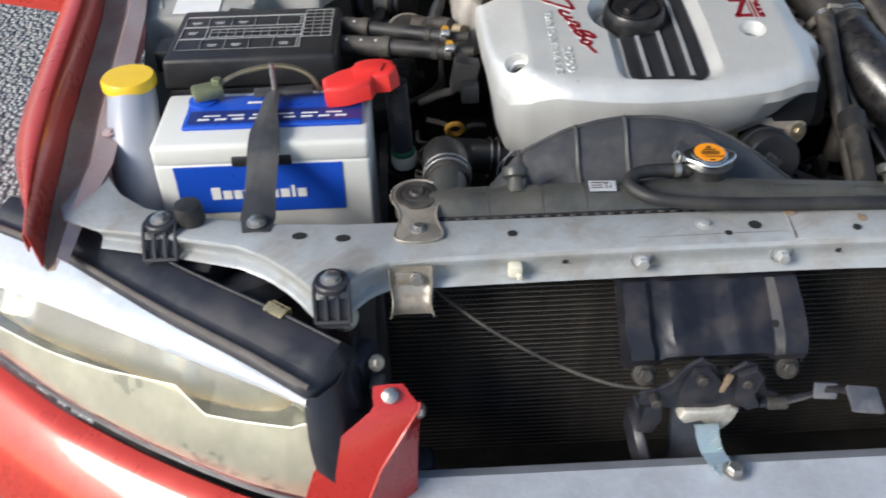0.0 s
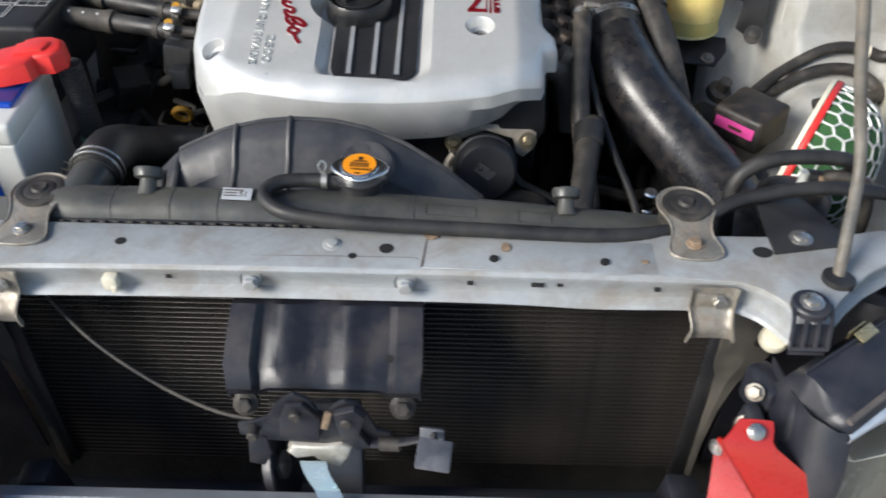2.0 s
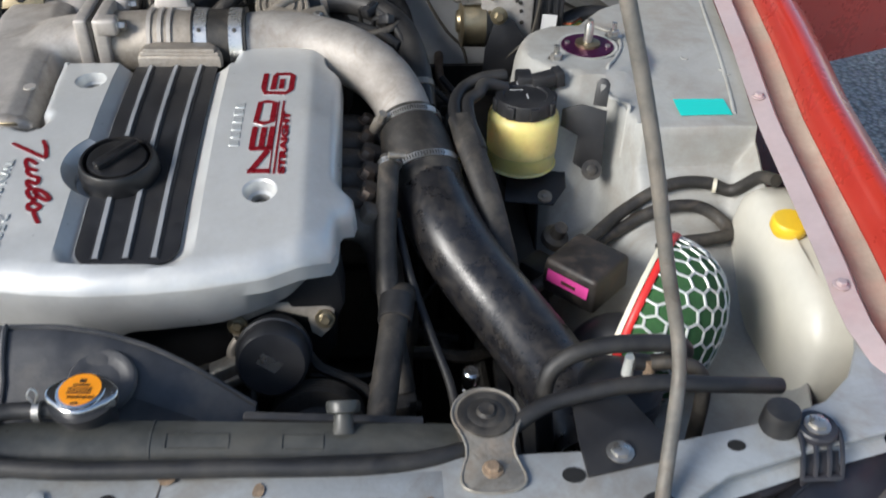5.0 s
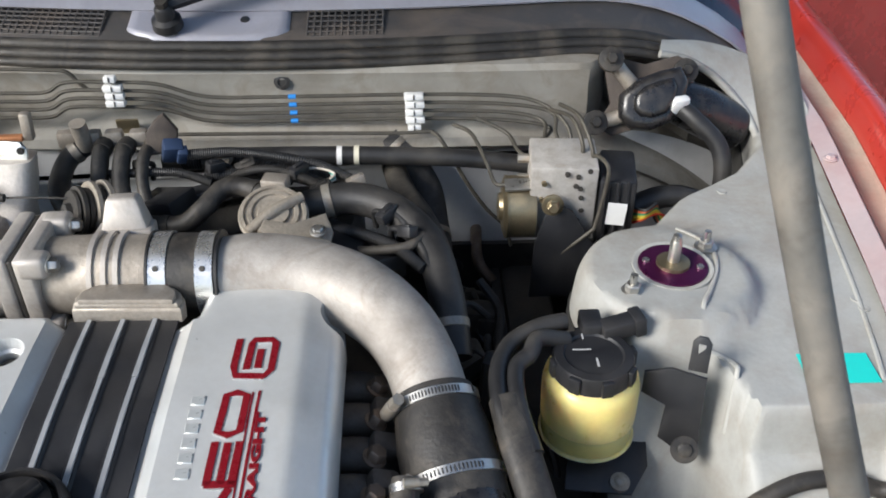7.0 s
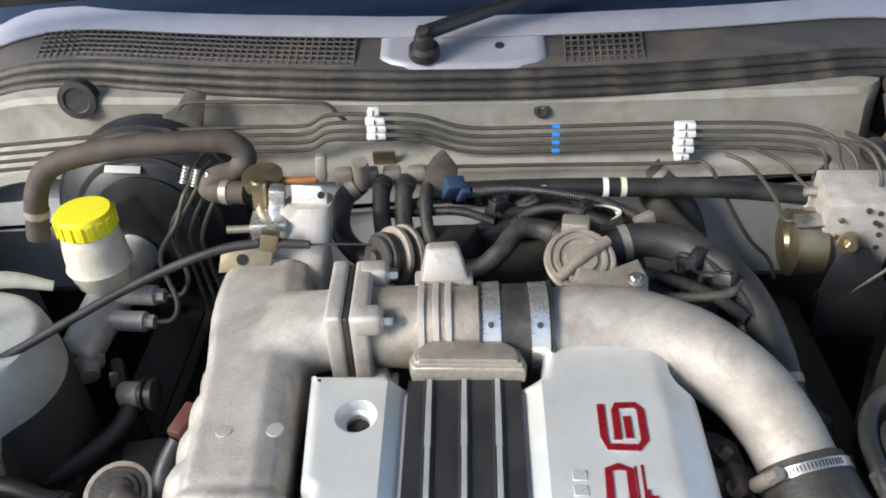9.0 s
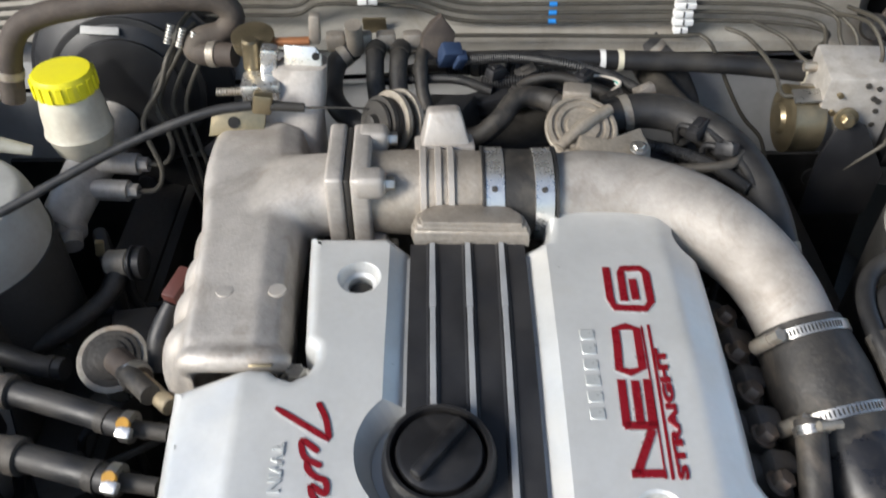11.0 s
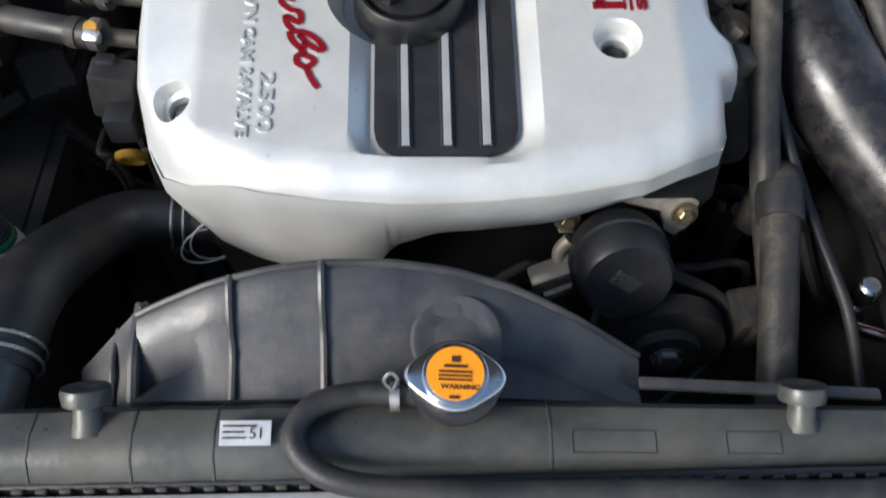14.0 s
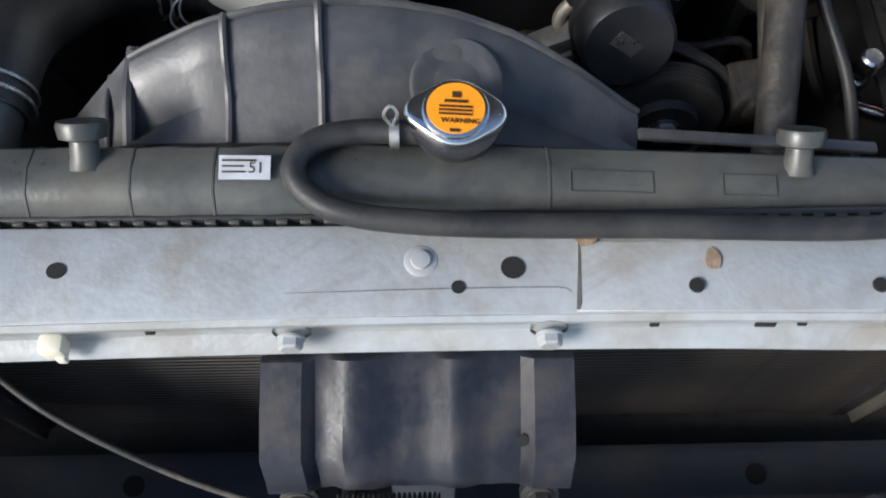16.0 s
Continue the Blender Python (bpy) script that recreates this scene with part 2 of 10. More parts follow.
M_OCHRE = mat("ochre_plastic", (0.48, 0.25, 0.03), 0.5, 0, 0.15, 40)
M_TAN = mat("tan_plated_steel", (0.40, 0.33, 0.22), 0.45, 0.5, 0.2, 50)
M_SEALDUST = mat("brown_dusty_seal", (0.105, 0.092, 0.085), 0.75, 0, 0.35, 40, 0.2, 300)
M_TIMING = mat("black_plastic_and_hollow_shade", (0.010, 0.010, 0.011), 0.55, 0, 0.25, 30, 0.1, 400)
M_CAPBLACK = mat("satin_black_cap", (0.011, 0.011, 0.012), 0.38, 0, 0.2, 40, 0.08, 500, dirt=(0.07, 0.06, 0.05), dirt_amount=0.25, dirt_scale=40)
M_ALUPIPE = mat("dull_cast_pipe", (0.40, 0.37, 0.335), 0.60, 0.35, 0.2, 30, 0.2, 380, dirt=(0.16, 0.13, 0.10), dirt_amount=0.6, dirt_scale=10, stain=(0.22, 0.18, 0.14), stain_amount=0.6, stain_scale=9)
M_CASTBROWN = mat("brown_grey_casting", (0.13, 0.112, 0.095), 0.6, 0.3, 0.35, 40, 0.4, 200, dirt=(0.07, 0.055, 0.045), dirt_amount=0.6, dirt_scale=24)
M_VALVE = mat("grimy_beige_casting", (0.34, 0.30, 0.245), 0.55, 0.35, 0.3, 40, 0.3, 300, dirt=(0.10, 0.08, 0.06), dirt_amount=0.55, dirt_scale=30)
M_COPPER = mat("aged_copper", (0.50, 0.22, 0.10), 0.5, 0.4, 0.2, 60)
M_FOAM = mat("grey_pipe_foam", (0.050, 0.048, 0.047), 0.9, 0, 0.5, 60, 0.6, 160)
M_BRASSG = mat("green_brass", (0.20, 0.22, 0.13), 0.6, 0.5, 0.3, 60, 0.3)
M_PRINT = mat("worn_white_print", (0.45, 0.45, 0.44), 0.6, 0, 0.2, 60)


def glass(name, rough=0.02, tint=(1, 1, 1), solid=1.0):
    m = bpy.data.materials.new(name)
    m.use_nodes = True
    b = m.node_tree.nodes["Principled BSDF"]
    b.inputs["Base Color"].default_value = (*tint, 1)
    b.inputs["Roughness"].default_value = rough
    b.inputs["Transmission Weight"].default_value = solid
    b.inputs["IOR"].default_value = 1.45
    return m


M_LENS = glass("clear_polycarbonate", 0.06, (0.97, 0.96, 0.90))
M_WIND = mat("dark_windscreen", (0.012, 0.020, 0.040), 0.10, 0, 0.1, 5, spec=0.35)


def gravel_mat():
    m = bpy.data.materials.new("pale_gravel")
    m.use_nodes = True
    n, l = m.node_tree.nodes, m.node_tree.links
    b = n["Principled BSDF"]
    tc = n.new("ShaderNodeTexCoord")
    v = n.new("ShaderNodeTexVoronoi")
    v.inputs["Scale"].default_value = 55
    l.new(tc.outputs["Object"], v.inputs["Vector"])
    r = n.new("ShaderNodeValToRGB")
    r.color_ramp.elements[0].color = (0.62, 0.61, 0.58, 1)
    r.color_ramp.elements[1].color = (0.22, 0.21, 0.20, 1)
    r.color_ramp.elements[1].position = 0.75
    l.new(v.outputs["Distance"], r.inputs[0])
    mx = n.new("ShaderNodeMix")
    mx.data_type = "RGBA"
    mx.blend_type = "MULTIPLY"
    mx.inputs[0].default_value = 0.55
    l.new(r.outputs[0], mx.inputs[6])
    l.new(v.outputs["Color"], mx.inputs[7])
    hs = n.new("ShaderNodeHueSaturation")
    hs.inputs["Saturation"].default_value = 0.12
    l.new(mx.outputs[2], hs.inputs["Color"])
    l.new(hs.outputs[0], b.inputs["Base Color"])
    b.inputs["Roughness"].default_value = 0.9
    bp = n.new("ShaderNodeBump")
    bp.inputs["Distance"].default_value = 0.02
    bp.invert = True
    l.new(v.outputs["Distance"], bp.inputs["Height"])
    l.new(bp.outputs[0], b.inputs["Normal"])
    return m


M_GRAVEL = gravel_mat()

# ---- building helpers ----
PLACE = {}


def V(*a):
    return Vector(a)


def finish(name, bm, material, parent=None, smooth=40.0, base=False):
    """Links a bmesh, drawn in world places, as one object with its origin at its middle (base: at its foot)."""
    bmesh.ops.recalc_face_normals(bm, faces=bm.faces)
    co = np.array([v.co for v in bm.verts])
    lo, hi = co.min(0), co.max(0)
    at = Vector(((lo[0] + hi[0]) / 2, (lo[1] + hi[1]) / 2, lo[2] if base else (lo[2] + hi[2]) / 2))
    bmesh.ops.translate(bm, vec=-at, verts=bm.verts)
    for f in bm.faces:
        f.smooth = smooth > 0
    if smooth > 0:
        lim = radians(smooth)
        for e in bm.edges:
            if len(e.link_faces) != 2 or e.calc_face_angle(0) > lim:
                e.smooth = False
    me = bpy.data.meshes.new(name)
    bm.to_mesh(me)
    bm.free()
    for m in material if isinstance(material, (list, tuple)) else [material]:
        me.materials.append(m)
    ob = new(name, me)
    if parent:
        ob.parent = parent
        ob.location = at - PLACE[parent.name]
    else:
        ob.location = at
    PLACE[ob.name] = at
    return ob


def thing(name, x, y, z, label, category, group="", kind=""):
    ob = new(name)
    ob.empty_display_size = 0.05
    ob.location = (x, y, z)
    PLACE[ob.name] = Vector((x, y, z))
    return tagged(ob, label, category, group, kind)


def part(name, bm, material, parent, label="", smooth=40.0):
    ob = finish(name, bm, material, parent, smooth)
    if label:
        ob["label"] = label
    return ob


def solo(name, bm, material, label, category, group="", kind="", smooth=40.0):
    return tagged(finish(name, bm, material, None, smooth, True), label, category, group, kind)


def B():
    return bmesh.new()


def frame_of(way):
    w = Vector(way).normalized()
    a = Vector((0, 0, 1)) if abs(w.z) < 0.9 else Vector((0, 1, 0))
    u = w.cross(a).normalized()
    return u, w.cross(u).normalized(), w


def box(bm, c, s, rot=(0, 0, 0), bevel=0.0, seg=2, taper=1.0):
    m = pose(*c, *rot)
    r = bmesh.ops.create_cube(bm, size=1.0)
    for v in r["verts"]:
        k = taper if v.co.z > 0 else 1.0
        v.co = Vector((v.co.x * s[0] * k, v.co.y * s[1] * k, v.co.z * s[2]))
    if bevel:
        es = {e for v in r["verts"] for e in v.link_edges}
        out = bmesh.ops.bevel(bm, geom=list(es), offset=bevel, segments=seg, affect="EDGES", profile=0.5)
        vs = {v for f in out["faces"] for v in f.verts}
        vs |= {v for v in r["verts"] if v.is_valid}
    else:
        vs = set(r["verts"])
    for v in vs:
        v.co = m @ v.co
    return bm


def ring(bm, c, u, w, r, seg, rv=None):
    rv = r if rv is None else rv
    return [bm.verts.new(c + u * (r * math.cos(2 * math.pi * i / seg)) + w * (rv * math.sin(2 * math.pi * i / seg))) for i in range(seg)]


def bridge(bm, a, b):
    n = len(a)
    for i in range(n):
        bm.faces.new((a[i], a[(i + 1) % n], b[(i + 1) % n], b[i]))


def lathe(bm, p, way, profile, seg=28):
    """Profile: (distance along the axis, radius) rows, from foot to top."""
    u, w, d = frame_of(way)
    p = Vector(p)
    rows = [ring(bm, p + d * h, u, w, max(r, 0.0002), seg) for h, r in profile]
    for a, b in zip(rows, rows[1:]):
        bridge(bm, a, b)
    bm.faces.new(rows[0][::-1])
    bm.faces.new(rows[-1])
    return bm


def cyl(bm, p, q, r, r2=None, seg=20, bevel=0.0):
    p, q = Vector(p), Vector(q)
    h = (q - p).length
    r2 = r if r2 is None else r2
    b = bevel
    prof = [(0, r - b), (b, r), (h - b, r2), (h, r2 - b)] if b else [(0, r), (h, r2)]
    return lathe(bm, p, q - p, prof, seg)


def spline(pts, n=8):
    """A smooth line through the points."""
    P = [Vector(p) for p in pts]
    P = [P[0] * 2 - P[1]] + P + [P[-1] * 2 - P[-2]]
    out = []
    for i in range(1, len(P) - 2):
        a, b, c, d = P[i - 1:i + 3]
        for k in range(n):
            t = k / n
            out.append(0.5 * ((2 * b) + (c - a) * t + (2 * a - 5 * b + 4 * c - d) * t * t + (3 * b - a - 3 * c + d) * t ** 3))
    out.append(P[-2])
    return out


def tube(bm, pts, r, seg=14, n=8, raw=False, flat=1.0):
    """A round pipe through the points; r is one radius, or one for each point."""
    line = [Vector(p) for p in pts] if raw else spline(pts, n)
    m = len(line)
    if isinstance(r, (int, float)):
        rad = [r] * m
    else:
        rad = list(np.interp(np.linspace(0, 1, m), np.linspace(0, 1, len(r)), r))
    d = (line[1] - line[0]).normalized()
    u, w, _ = frame_of(d)
    rows = []
    for i, p in enumerate(line):
        e = (line[min(i + 1, m - 1)] - line[max(i - 1, 0)]).normalized()
        q = d.rotation_difference(e)
        u, w, d = q @ u, q @ w, e
        rows.append(ring(bm, p, u, w, rad[i], seg, rad[i] * flat))
    for a, b in zip(rows, rows[1:]):
        bridge(bm, a, b)
    bm.faces.new(rows[0][::-1])
    bm.faces.new(rows[-1])
    return bm


def prism(bm, outline, z0, z1, m=None, bevel=0.0, seg=2):
    """A flat outline (x, y) raised from z0 to z1, with its top edge rounded, then moved by m."""
    m = m or Matrix.Identity(4)
    lo = [bm.verts.new((x, y, z0)) for x, y in outline]
    hi = [bm.verts.new((x, y, z1)) for x, y in outline]
    faces = [bm.faces.new(hi), bm.faces.new(lo[::-1])]
    n = len(outline)
    for i in range(n):
        faces.append(bm.faces.new((lo[i], lo[(i + 1) % n], hi[(i + 1) % n], hi[i])))
    vs = set(lo + hi)
    if bevel:
        bmesh.ops.recalc_face_normals(bm, faces=faces)
        es = [e for e in faces[0].edges]
        out = bmesh.ops.bevel(bm, geom=es, offset=bevel, segments=seg, affect="EDGES", profile=0.5)
        vs = {v for v in vs if v.is_valid} | {v for f in out["faces"] for v in f.verts}
    for v in vs:
        v.co = m @ v.co
    return bm


def sheet(bm, f, us, vs, thick=0.0):
    """A surface f(u, v) over the grid; thick: given a second skin below."""
    g = [[bm.verts.new(f(u, v)) for v in vs] for u in us]
    faces = []
    for i in range(len(us) - 1):
        for j in range(len(vs) - 1):
            faces.append(bm.faces.new((g[i][j], g[i + 1][j], g[i + 1][j + 1], g[i][j + 1])))
    if thick:
        bmesh.ops.recalc_face_normals(bm, faces=faces)
        bmesh.ops.solidify(bm, geom=faces, thickness=thick)
    return bm


def hexbolt(bm, p, way, r=0.007, h=0.006, washer=1.5):
    u, w, d = frame_of(way)
    p = Vector(p)
    lathe(bm, p, d, [(0, r * washer), (0.0015, r * washer), (0.002, r * washer * 0.9)], 16)
    a, b, c = ring(bm, p + d * 0.002, u, w, r, 6), ring(bm, p + d * (h * 0.85), u, w, r, 6), ring(bm, p + d * h, u, w, r * 0.82, 6)
    bridge(bm, a, b)
    bridge(bm, b, c)
    bm.faces.new(c)
    return bm


def hose_clamp(parent, p, way, r, width=0.011, bolt_at=(0, 0, 1)):
    """A worm-drive band with its screw housing, as a part."""
    u, w, d = frame_of(way)
    p = Vector(p)
    bm = B()
    lathe(bm, p - d * (width / 2), d, [(0, r), (0, r + 0.0015), (width, r + 0.0015), (width, r)], 32)
    k = part("hose_clamp", bm, M_STEEL, parent, "bright steel worm-drive clamp")
    side = (Vector(bolt_at) - d * Vector(bolt_at).dot(d)).normalized()
    t = d.cross(side)
    bm = B()
    c = p + side * (r + 0.006)
    big = 1.0 if r > 0.03 else 0.6
    cyl(bm, c - t * 0.012 * big, c + t * 0.010 * big, 0.0068 * big, seg=12)
    cyl(bm, c - t * 0.012 * big, c - t * 0.024 * big, 0.0060 * big, seg=6)
    part("screw", bm, M_BRACKET, k, "tarnished worm screw")
    for a in range(16):
        ang = (a - 7.5) * 0.075
        q = side * math.cos(ang + 1.15) - t * math.sin(ang + 1.15)
        bm2 = B() if a == 0 else bm2
        box(bm2, (0, 0, 0), (0.0014, 0.0006, width * 0.6))
        vs = bm2.verts[:] if False else list(bm2.verts)[-8:]
        tt = d.cross(q)
        mm = Matrix((tt, q, d)).transposed().to_4x4()
        mm.translation = p + q * (r + 0.0016)
        for v in vs:
            v.co = mm @ v.co
    part("thread_slot", bm2, M_DARK, k)
    return k


def text_mesh(body, size, m, depth=0.0006, shear=0.0, bold=0.0, sx=1.0):
    """Raised lettering in the built-in font, as a bmesh in world places."""
    cu = bpy.data.curves.new("lettering", "FONT")
    cu.body, cu.size, cu.extrude, cu.shear, cu.offset = body, size, depth, shear, bold
    cu.resolution_u = 3
    ob = bpy.data.objects.new("lettering", cu)
    scene.collection.objects.link(ob)
    me = bpy.data.meshes.new_from_object(ob.evaluated_get(bpy.context.evaluated_depsgraph_get()))
    bpy.data.objects.remove(ob)
    bm = B()
    bm.from_mesh(me)
    bpy.data.meshes.remove(me)
    xs = [v.co.x for v in bm.verts]
    x0 = min(xs)
    for v in bm.verts:
        v.co.x = (v.co.x - x0) * sx
        v.co = m @ v.co
    return bm


def bars(bm, m, rows):
    """Plain bars (x, y, width, height) on a flat face."""
    for x, y, w, h in rows:
        n0 = len(bm.verts)
        box(bm, (0, 0, 0), (w, h, 0.0006))
        for v in list(bm.verts)[n0:]:
            v.co = m @ (v.co + Vector((x + w / 2, y + h / 2, 0.0003)))
    return bm


def basis(origin, xdir, ydir):
    x = Vector(xdir).normalized()
    z = x.cross(Vector(ydir)).normalized()
    y = z.cross(x)
    m = Matrix((x, y, z)).transposed().to_4x4()
    m.translation = Vector(origin)
    return m



def fuse(ob, voxel, rounds):
    """Melts the overlapping shapes of a mesh into one casting with soft fillets."""
    keep, loc = ob.parent, ob.location.copy()
    ob.parent, ob.location = None, (0, 0, 0)
    md = ob.modifiers.new("melt", "REMESH")
    md.mode, md.voxel_size, md.use_smooth_shade = "VOXEL", voxel, True
    sm = ob.modifiers.new("soften", "SMOOTH")
    sm.factor, sm.iterations = 0.5, rounds
    dg = bpy.context.evaluated_depsgraph_get()
    dg.update()
    res = bpy.data.meshes.new_from_object(ob.evaluated_get(dg))
    ob.modifiers.clear()
    ob.data = res
    ob.parent, ob.location = keep, loc
    return ob


# ---- ground and outer body ----
bm = B()
sheet(bm, lambda u, v: (u, v, 0.012 * noise.noise((u * 3, v * 3, 0))), [-60, -20, -6] + [i * 0.25 for i in range(-16, 17)] + [6, 20, 60], [-60, -20, -6] + [i * 0.25 for i in range(-14, 25)] + [9, 25, 60])
solo("ground", bm, M_GRAVEL, "pale grey loose gravel ground round the car", "ground", kind="structure")

CREST_Y = (-0.08, 0.0, 0.1, 0.237, 0.37, 0.50, 0.69, 0.98, 1.5)
CREST_X = (0.745, 0.766, 0.783, 0.801, 0.811, 0.820, 0.849, 0.888, 0.92)
CREST_Z = (0.755, 0.771, 0.788, 0.803, 0.816, 0.830, 0.846, 0.865, 0.89)


def crest(y):
    return float(np.interp(y, CREST_Y, CREST_X)), float(np.interp(y, CREST_Y, CREST_Z))


def make_fender(s):
    t = thing("front_fender", s * 0.85, 0.6, 0.3, "glossy red steel front fender, faded pink along its crest", "fender", group="front fenders")
    ys = [-0.012 + i * 0.04 for i in range(39)]
    # inner flange, gutter, crest and outer skin
    prof = [(-0.080, -0.042), (-0.057, -0.034), (-0.048, -0.046), (-0.043, -0.052), (-0.019, -0.053), (-0.014, -0.046), (-0.009, -0.018), (-0.004, -0.004), (0.002, 0.0), (0.015, -0.003), (0.035, -0.016), (0.05, -0.045), (0.062, -0.12), (0.066, -0.25), (0.055, -0.42)]

    def fskin(v, k):
        x, z = crest(v)
        a, b = prof[k]
        sq = min(1.0, max(0.35, (v + 0.14) / 0.3)) if a < 0 else 1.0
        cutoff = min(1.0, max(0.06, (v - 0.02) / 0.16)) if a > 0 else 1.0
        return (s * (x + a * sq * cutoff), v, z + b * cutoff)
    for nm, ks, m_, lab in (("flange", range(0, 3), M_FLANGE, "faded pale flange"), ("gutter", range(2, 6), M_GUTTER, "dusty beige gutter"), ("skin", range(5, 15), M_RED, "")):
        bm = B()
        sheet(bm, lambda v, k: fskin(v, k), ys, list(ks), 0.0015)
        part(nm, bm, m_, t, lab, 60)
    for v in (0.2, 0.55, 0.9):
        x, z = crest(v)
        bm = B()
        hexbolt(bm, (s * (x - 0.070), v, z - 0.036), (0, 0, 1), 0.006, 0.006)
        part("bolt", bm, M_FLANGE, t)
    return t


M_FLANGE = mat("faded_lilac_paint", (0.50, 0.40, 0.395), 0.4, 0.1, 0.1, 15, 0, dirt=(0.42, 0.16, 0.13), dirt_amount=0.5, dirt_scale=6, coat=0.2)
M_GUTTER = mat("dusty_gutter_sealer", (0.36, 0.28, 0.22), 0.75, 0, 0.2, 20, 0.2, 200, dirt=(0.42, 0.10, 0.07), dirt_amount=0.5, dirt_scale=9)
make_fender(1)
make_fender(-1)


def make_door(s):
    t = thing("front_door", s * 0.95, 1.45, 0.3, "glossy red car door standing open beside the gravel", "car door", group="open front doors")
    a, b = V(s * 0.93, 1.42, 0), V(s * 1.85, 1.80, 0)
    n = (b - a).cross(V(0, 0, 1)).normalized() * (1 if s > 0 else -1)

    def skin(u, v):
        bulge = 0.05 * math.sin(math.pi * min(1, max(0, (v - 0.15) / 0.9)))
        p = a.lerp(b, u) + n * bulge
        return (p.x, p.y, v)
    bm = B()
    sheet(bm, skin, [i / 10 for i in range(11)], [0.37 + i * 0.05 for i in range(13)], 0.02)
    part("skin", bm, M_RED, t, "", 50)
    bm = B()
    q = [a.lerp(b, u) + n * 0.052 + V(0, 0, 0.545) for u in (0.03, 0.5, 0.97)]
    tube(bm, q, 0.016, 8, 4, flat=0.5)
    part("side_moulding", bm, M_FLANGE, t, "pale pink rubbing strip")
    return t


make_door(1)
make_door(-1)

# raised bonnet out of view, on hinges and stay, pitched to suit the light
bm = B()
hinge, tip = V(0, 1.16, 1.02), V(0, 0.46, 1.80)
up = V(0, 0.74, 0.67).normalized()
sheet(bm, lambda u, v: hinge.lerp(tip, u) + V(v * (0.76 - 0.06 * u), 0, 0) + up * (0.03 * (1 - (v) ** 2)), [i / 8 for i in range(9)], [i / 6 - 1 for i in range(13)], 0.025)
solo("bonnet", bm, M_BLACKDUST, "raised car bonnet out of view, with a dark underside", "car bonnet")

# windscreen foot, cowl and weatherstrip
bm = B()
sheet(bm, lambda u, v: (u, 1.166 + 0.075 * (u / 0.6) ** 2 + 0.20 * v, 0.964 - 0.02 * u - 1.2 * max(0.0, abs(u) - 0.55) ** 2 + 0.20 * v * 0.75), [i * 0.10 for i in range(-10, 11)], [-0.25, 0.5, 1.0, 2.0, 3.0], 0.005)
solo("windscreen", bm, M_WIND, "dark lower edge of the sloping windscreen", "windscreen")


def cowl_y(x):
    return 1.072 + 0.05 * (abs(x) / 0.5) ** 2 * (1 if abs(x) < 0.5 else (0.5 / abs(x)) ** 2 * (1 + (abs(x) - 0.5) * 0.6))


def cowl_z(x):
    return 0.918 - 0.02 * x - 1.5 * max(0.0, abs(x) - 0.55) ** 2


cowl = thing("cowl_panel", 0, 1.1, 0.93, "dusty dark plastic cowl panel with air intake grilles", "cowl panel")
bm = B()
crows = [(0.0, 0.0), (0.012, 0.012), (0.03, 0.016), (0.055, 0.024), (0.070, 0.029), (0.080, 0.033), (0.086, 0.035)]
sheet(bm, lambda u, k: (u, cowl_y(u) + crows[k][0], cowl_z(u) + crows[k][1]), [i * 0.04 for i in range(-20, 21)], list(range(7)), 0.003)
part("panel", bm, M_COWL, cowl, "", 50)
bm = B()
sheet(bm, lambda u, k: (u, cowl_y(u) + 0.062 + k * (0.011 + 0.012 * (u / 0.6) ** 2), cowl_z(u) + 0.033 + k * 0.006 + 0.004 * math.sin(k * 1.2)), [i * 0.04 for i in range(-20, 21)], [0, 1, 2, 3], 0.003)
part("upper_band", bm, M_COWLGREY, cowl, "grey-blue painted upper band", 50)


def grille(x0, x1, nx, nz):
    bm = B()
    d0, d1 = 0.014, 0.072
    for i in range(nx + 1):
        x = x0 + (x1 - x0) * i / nx
        p = [(x, cowl_y(x) + d, cowl_z(x) + 0.006 + d * 0.40) for d in (d0, d1)]
        tube(bm, p, 0.0016, 6, 1, raw=True)
    for j in range(nz + 1):
        d = d0 + (d1 - d0) * j / nz
        p = [(x, cowl_y(x) + d, cowl_z(x) + 0.006 + d * 0.40) for x in np.linspace(x0, x1, 8)]
        tube(bm, p, 0.0016, 6, 1, raw=True)
    g = part("grille", bm, M_COWL, cowl, "square-mesh air grille")
    # black sheet under the mesh, standing in for shade in the intake
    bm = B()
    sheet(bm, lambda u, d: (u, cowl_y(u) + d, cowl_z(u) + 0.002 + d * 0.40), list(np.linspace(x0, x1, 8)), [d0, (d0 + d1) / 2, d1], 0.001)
    part("shade_backing", bm, M_HOLE, g)


# black that stands in for the shade inside holes and openings
M_HOLE = mat("hole_shade_black", (0.010, 0.010, 0.010), 0.9, 0, 0.2, 30)
grille(-0.60, -0.150, 46, 7)
grille(0.132, 0.236, 11, 6)
# smooth recess round the wiper spindle, between the grilles


def recess(u, v):
    x = -0.004 + 0.119 * u
    d = 0.004 + 0.030 * abs(u) ** 5 + (0.094 - 0.030 * abs(u) ** 5) * v
    low = 0.016 * max(0.0, (abs(u) - 0.90) / 0.10) + 0.012 * max(0.0, 0.06 - v) / 0.06
    return (x, cowl_y(x) + d, cowl_z(x) + float(np.interp(d, [p[0] for p in crows] + [0.1], [p[1] for p in crows] + [0.044])) + 0.006 - 0.004 * math.sin(math.pi * v) * (1 - u * u) - low)


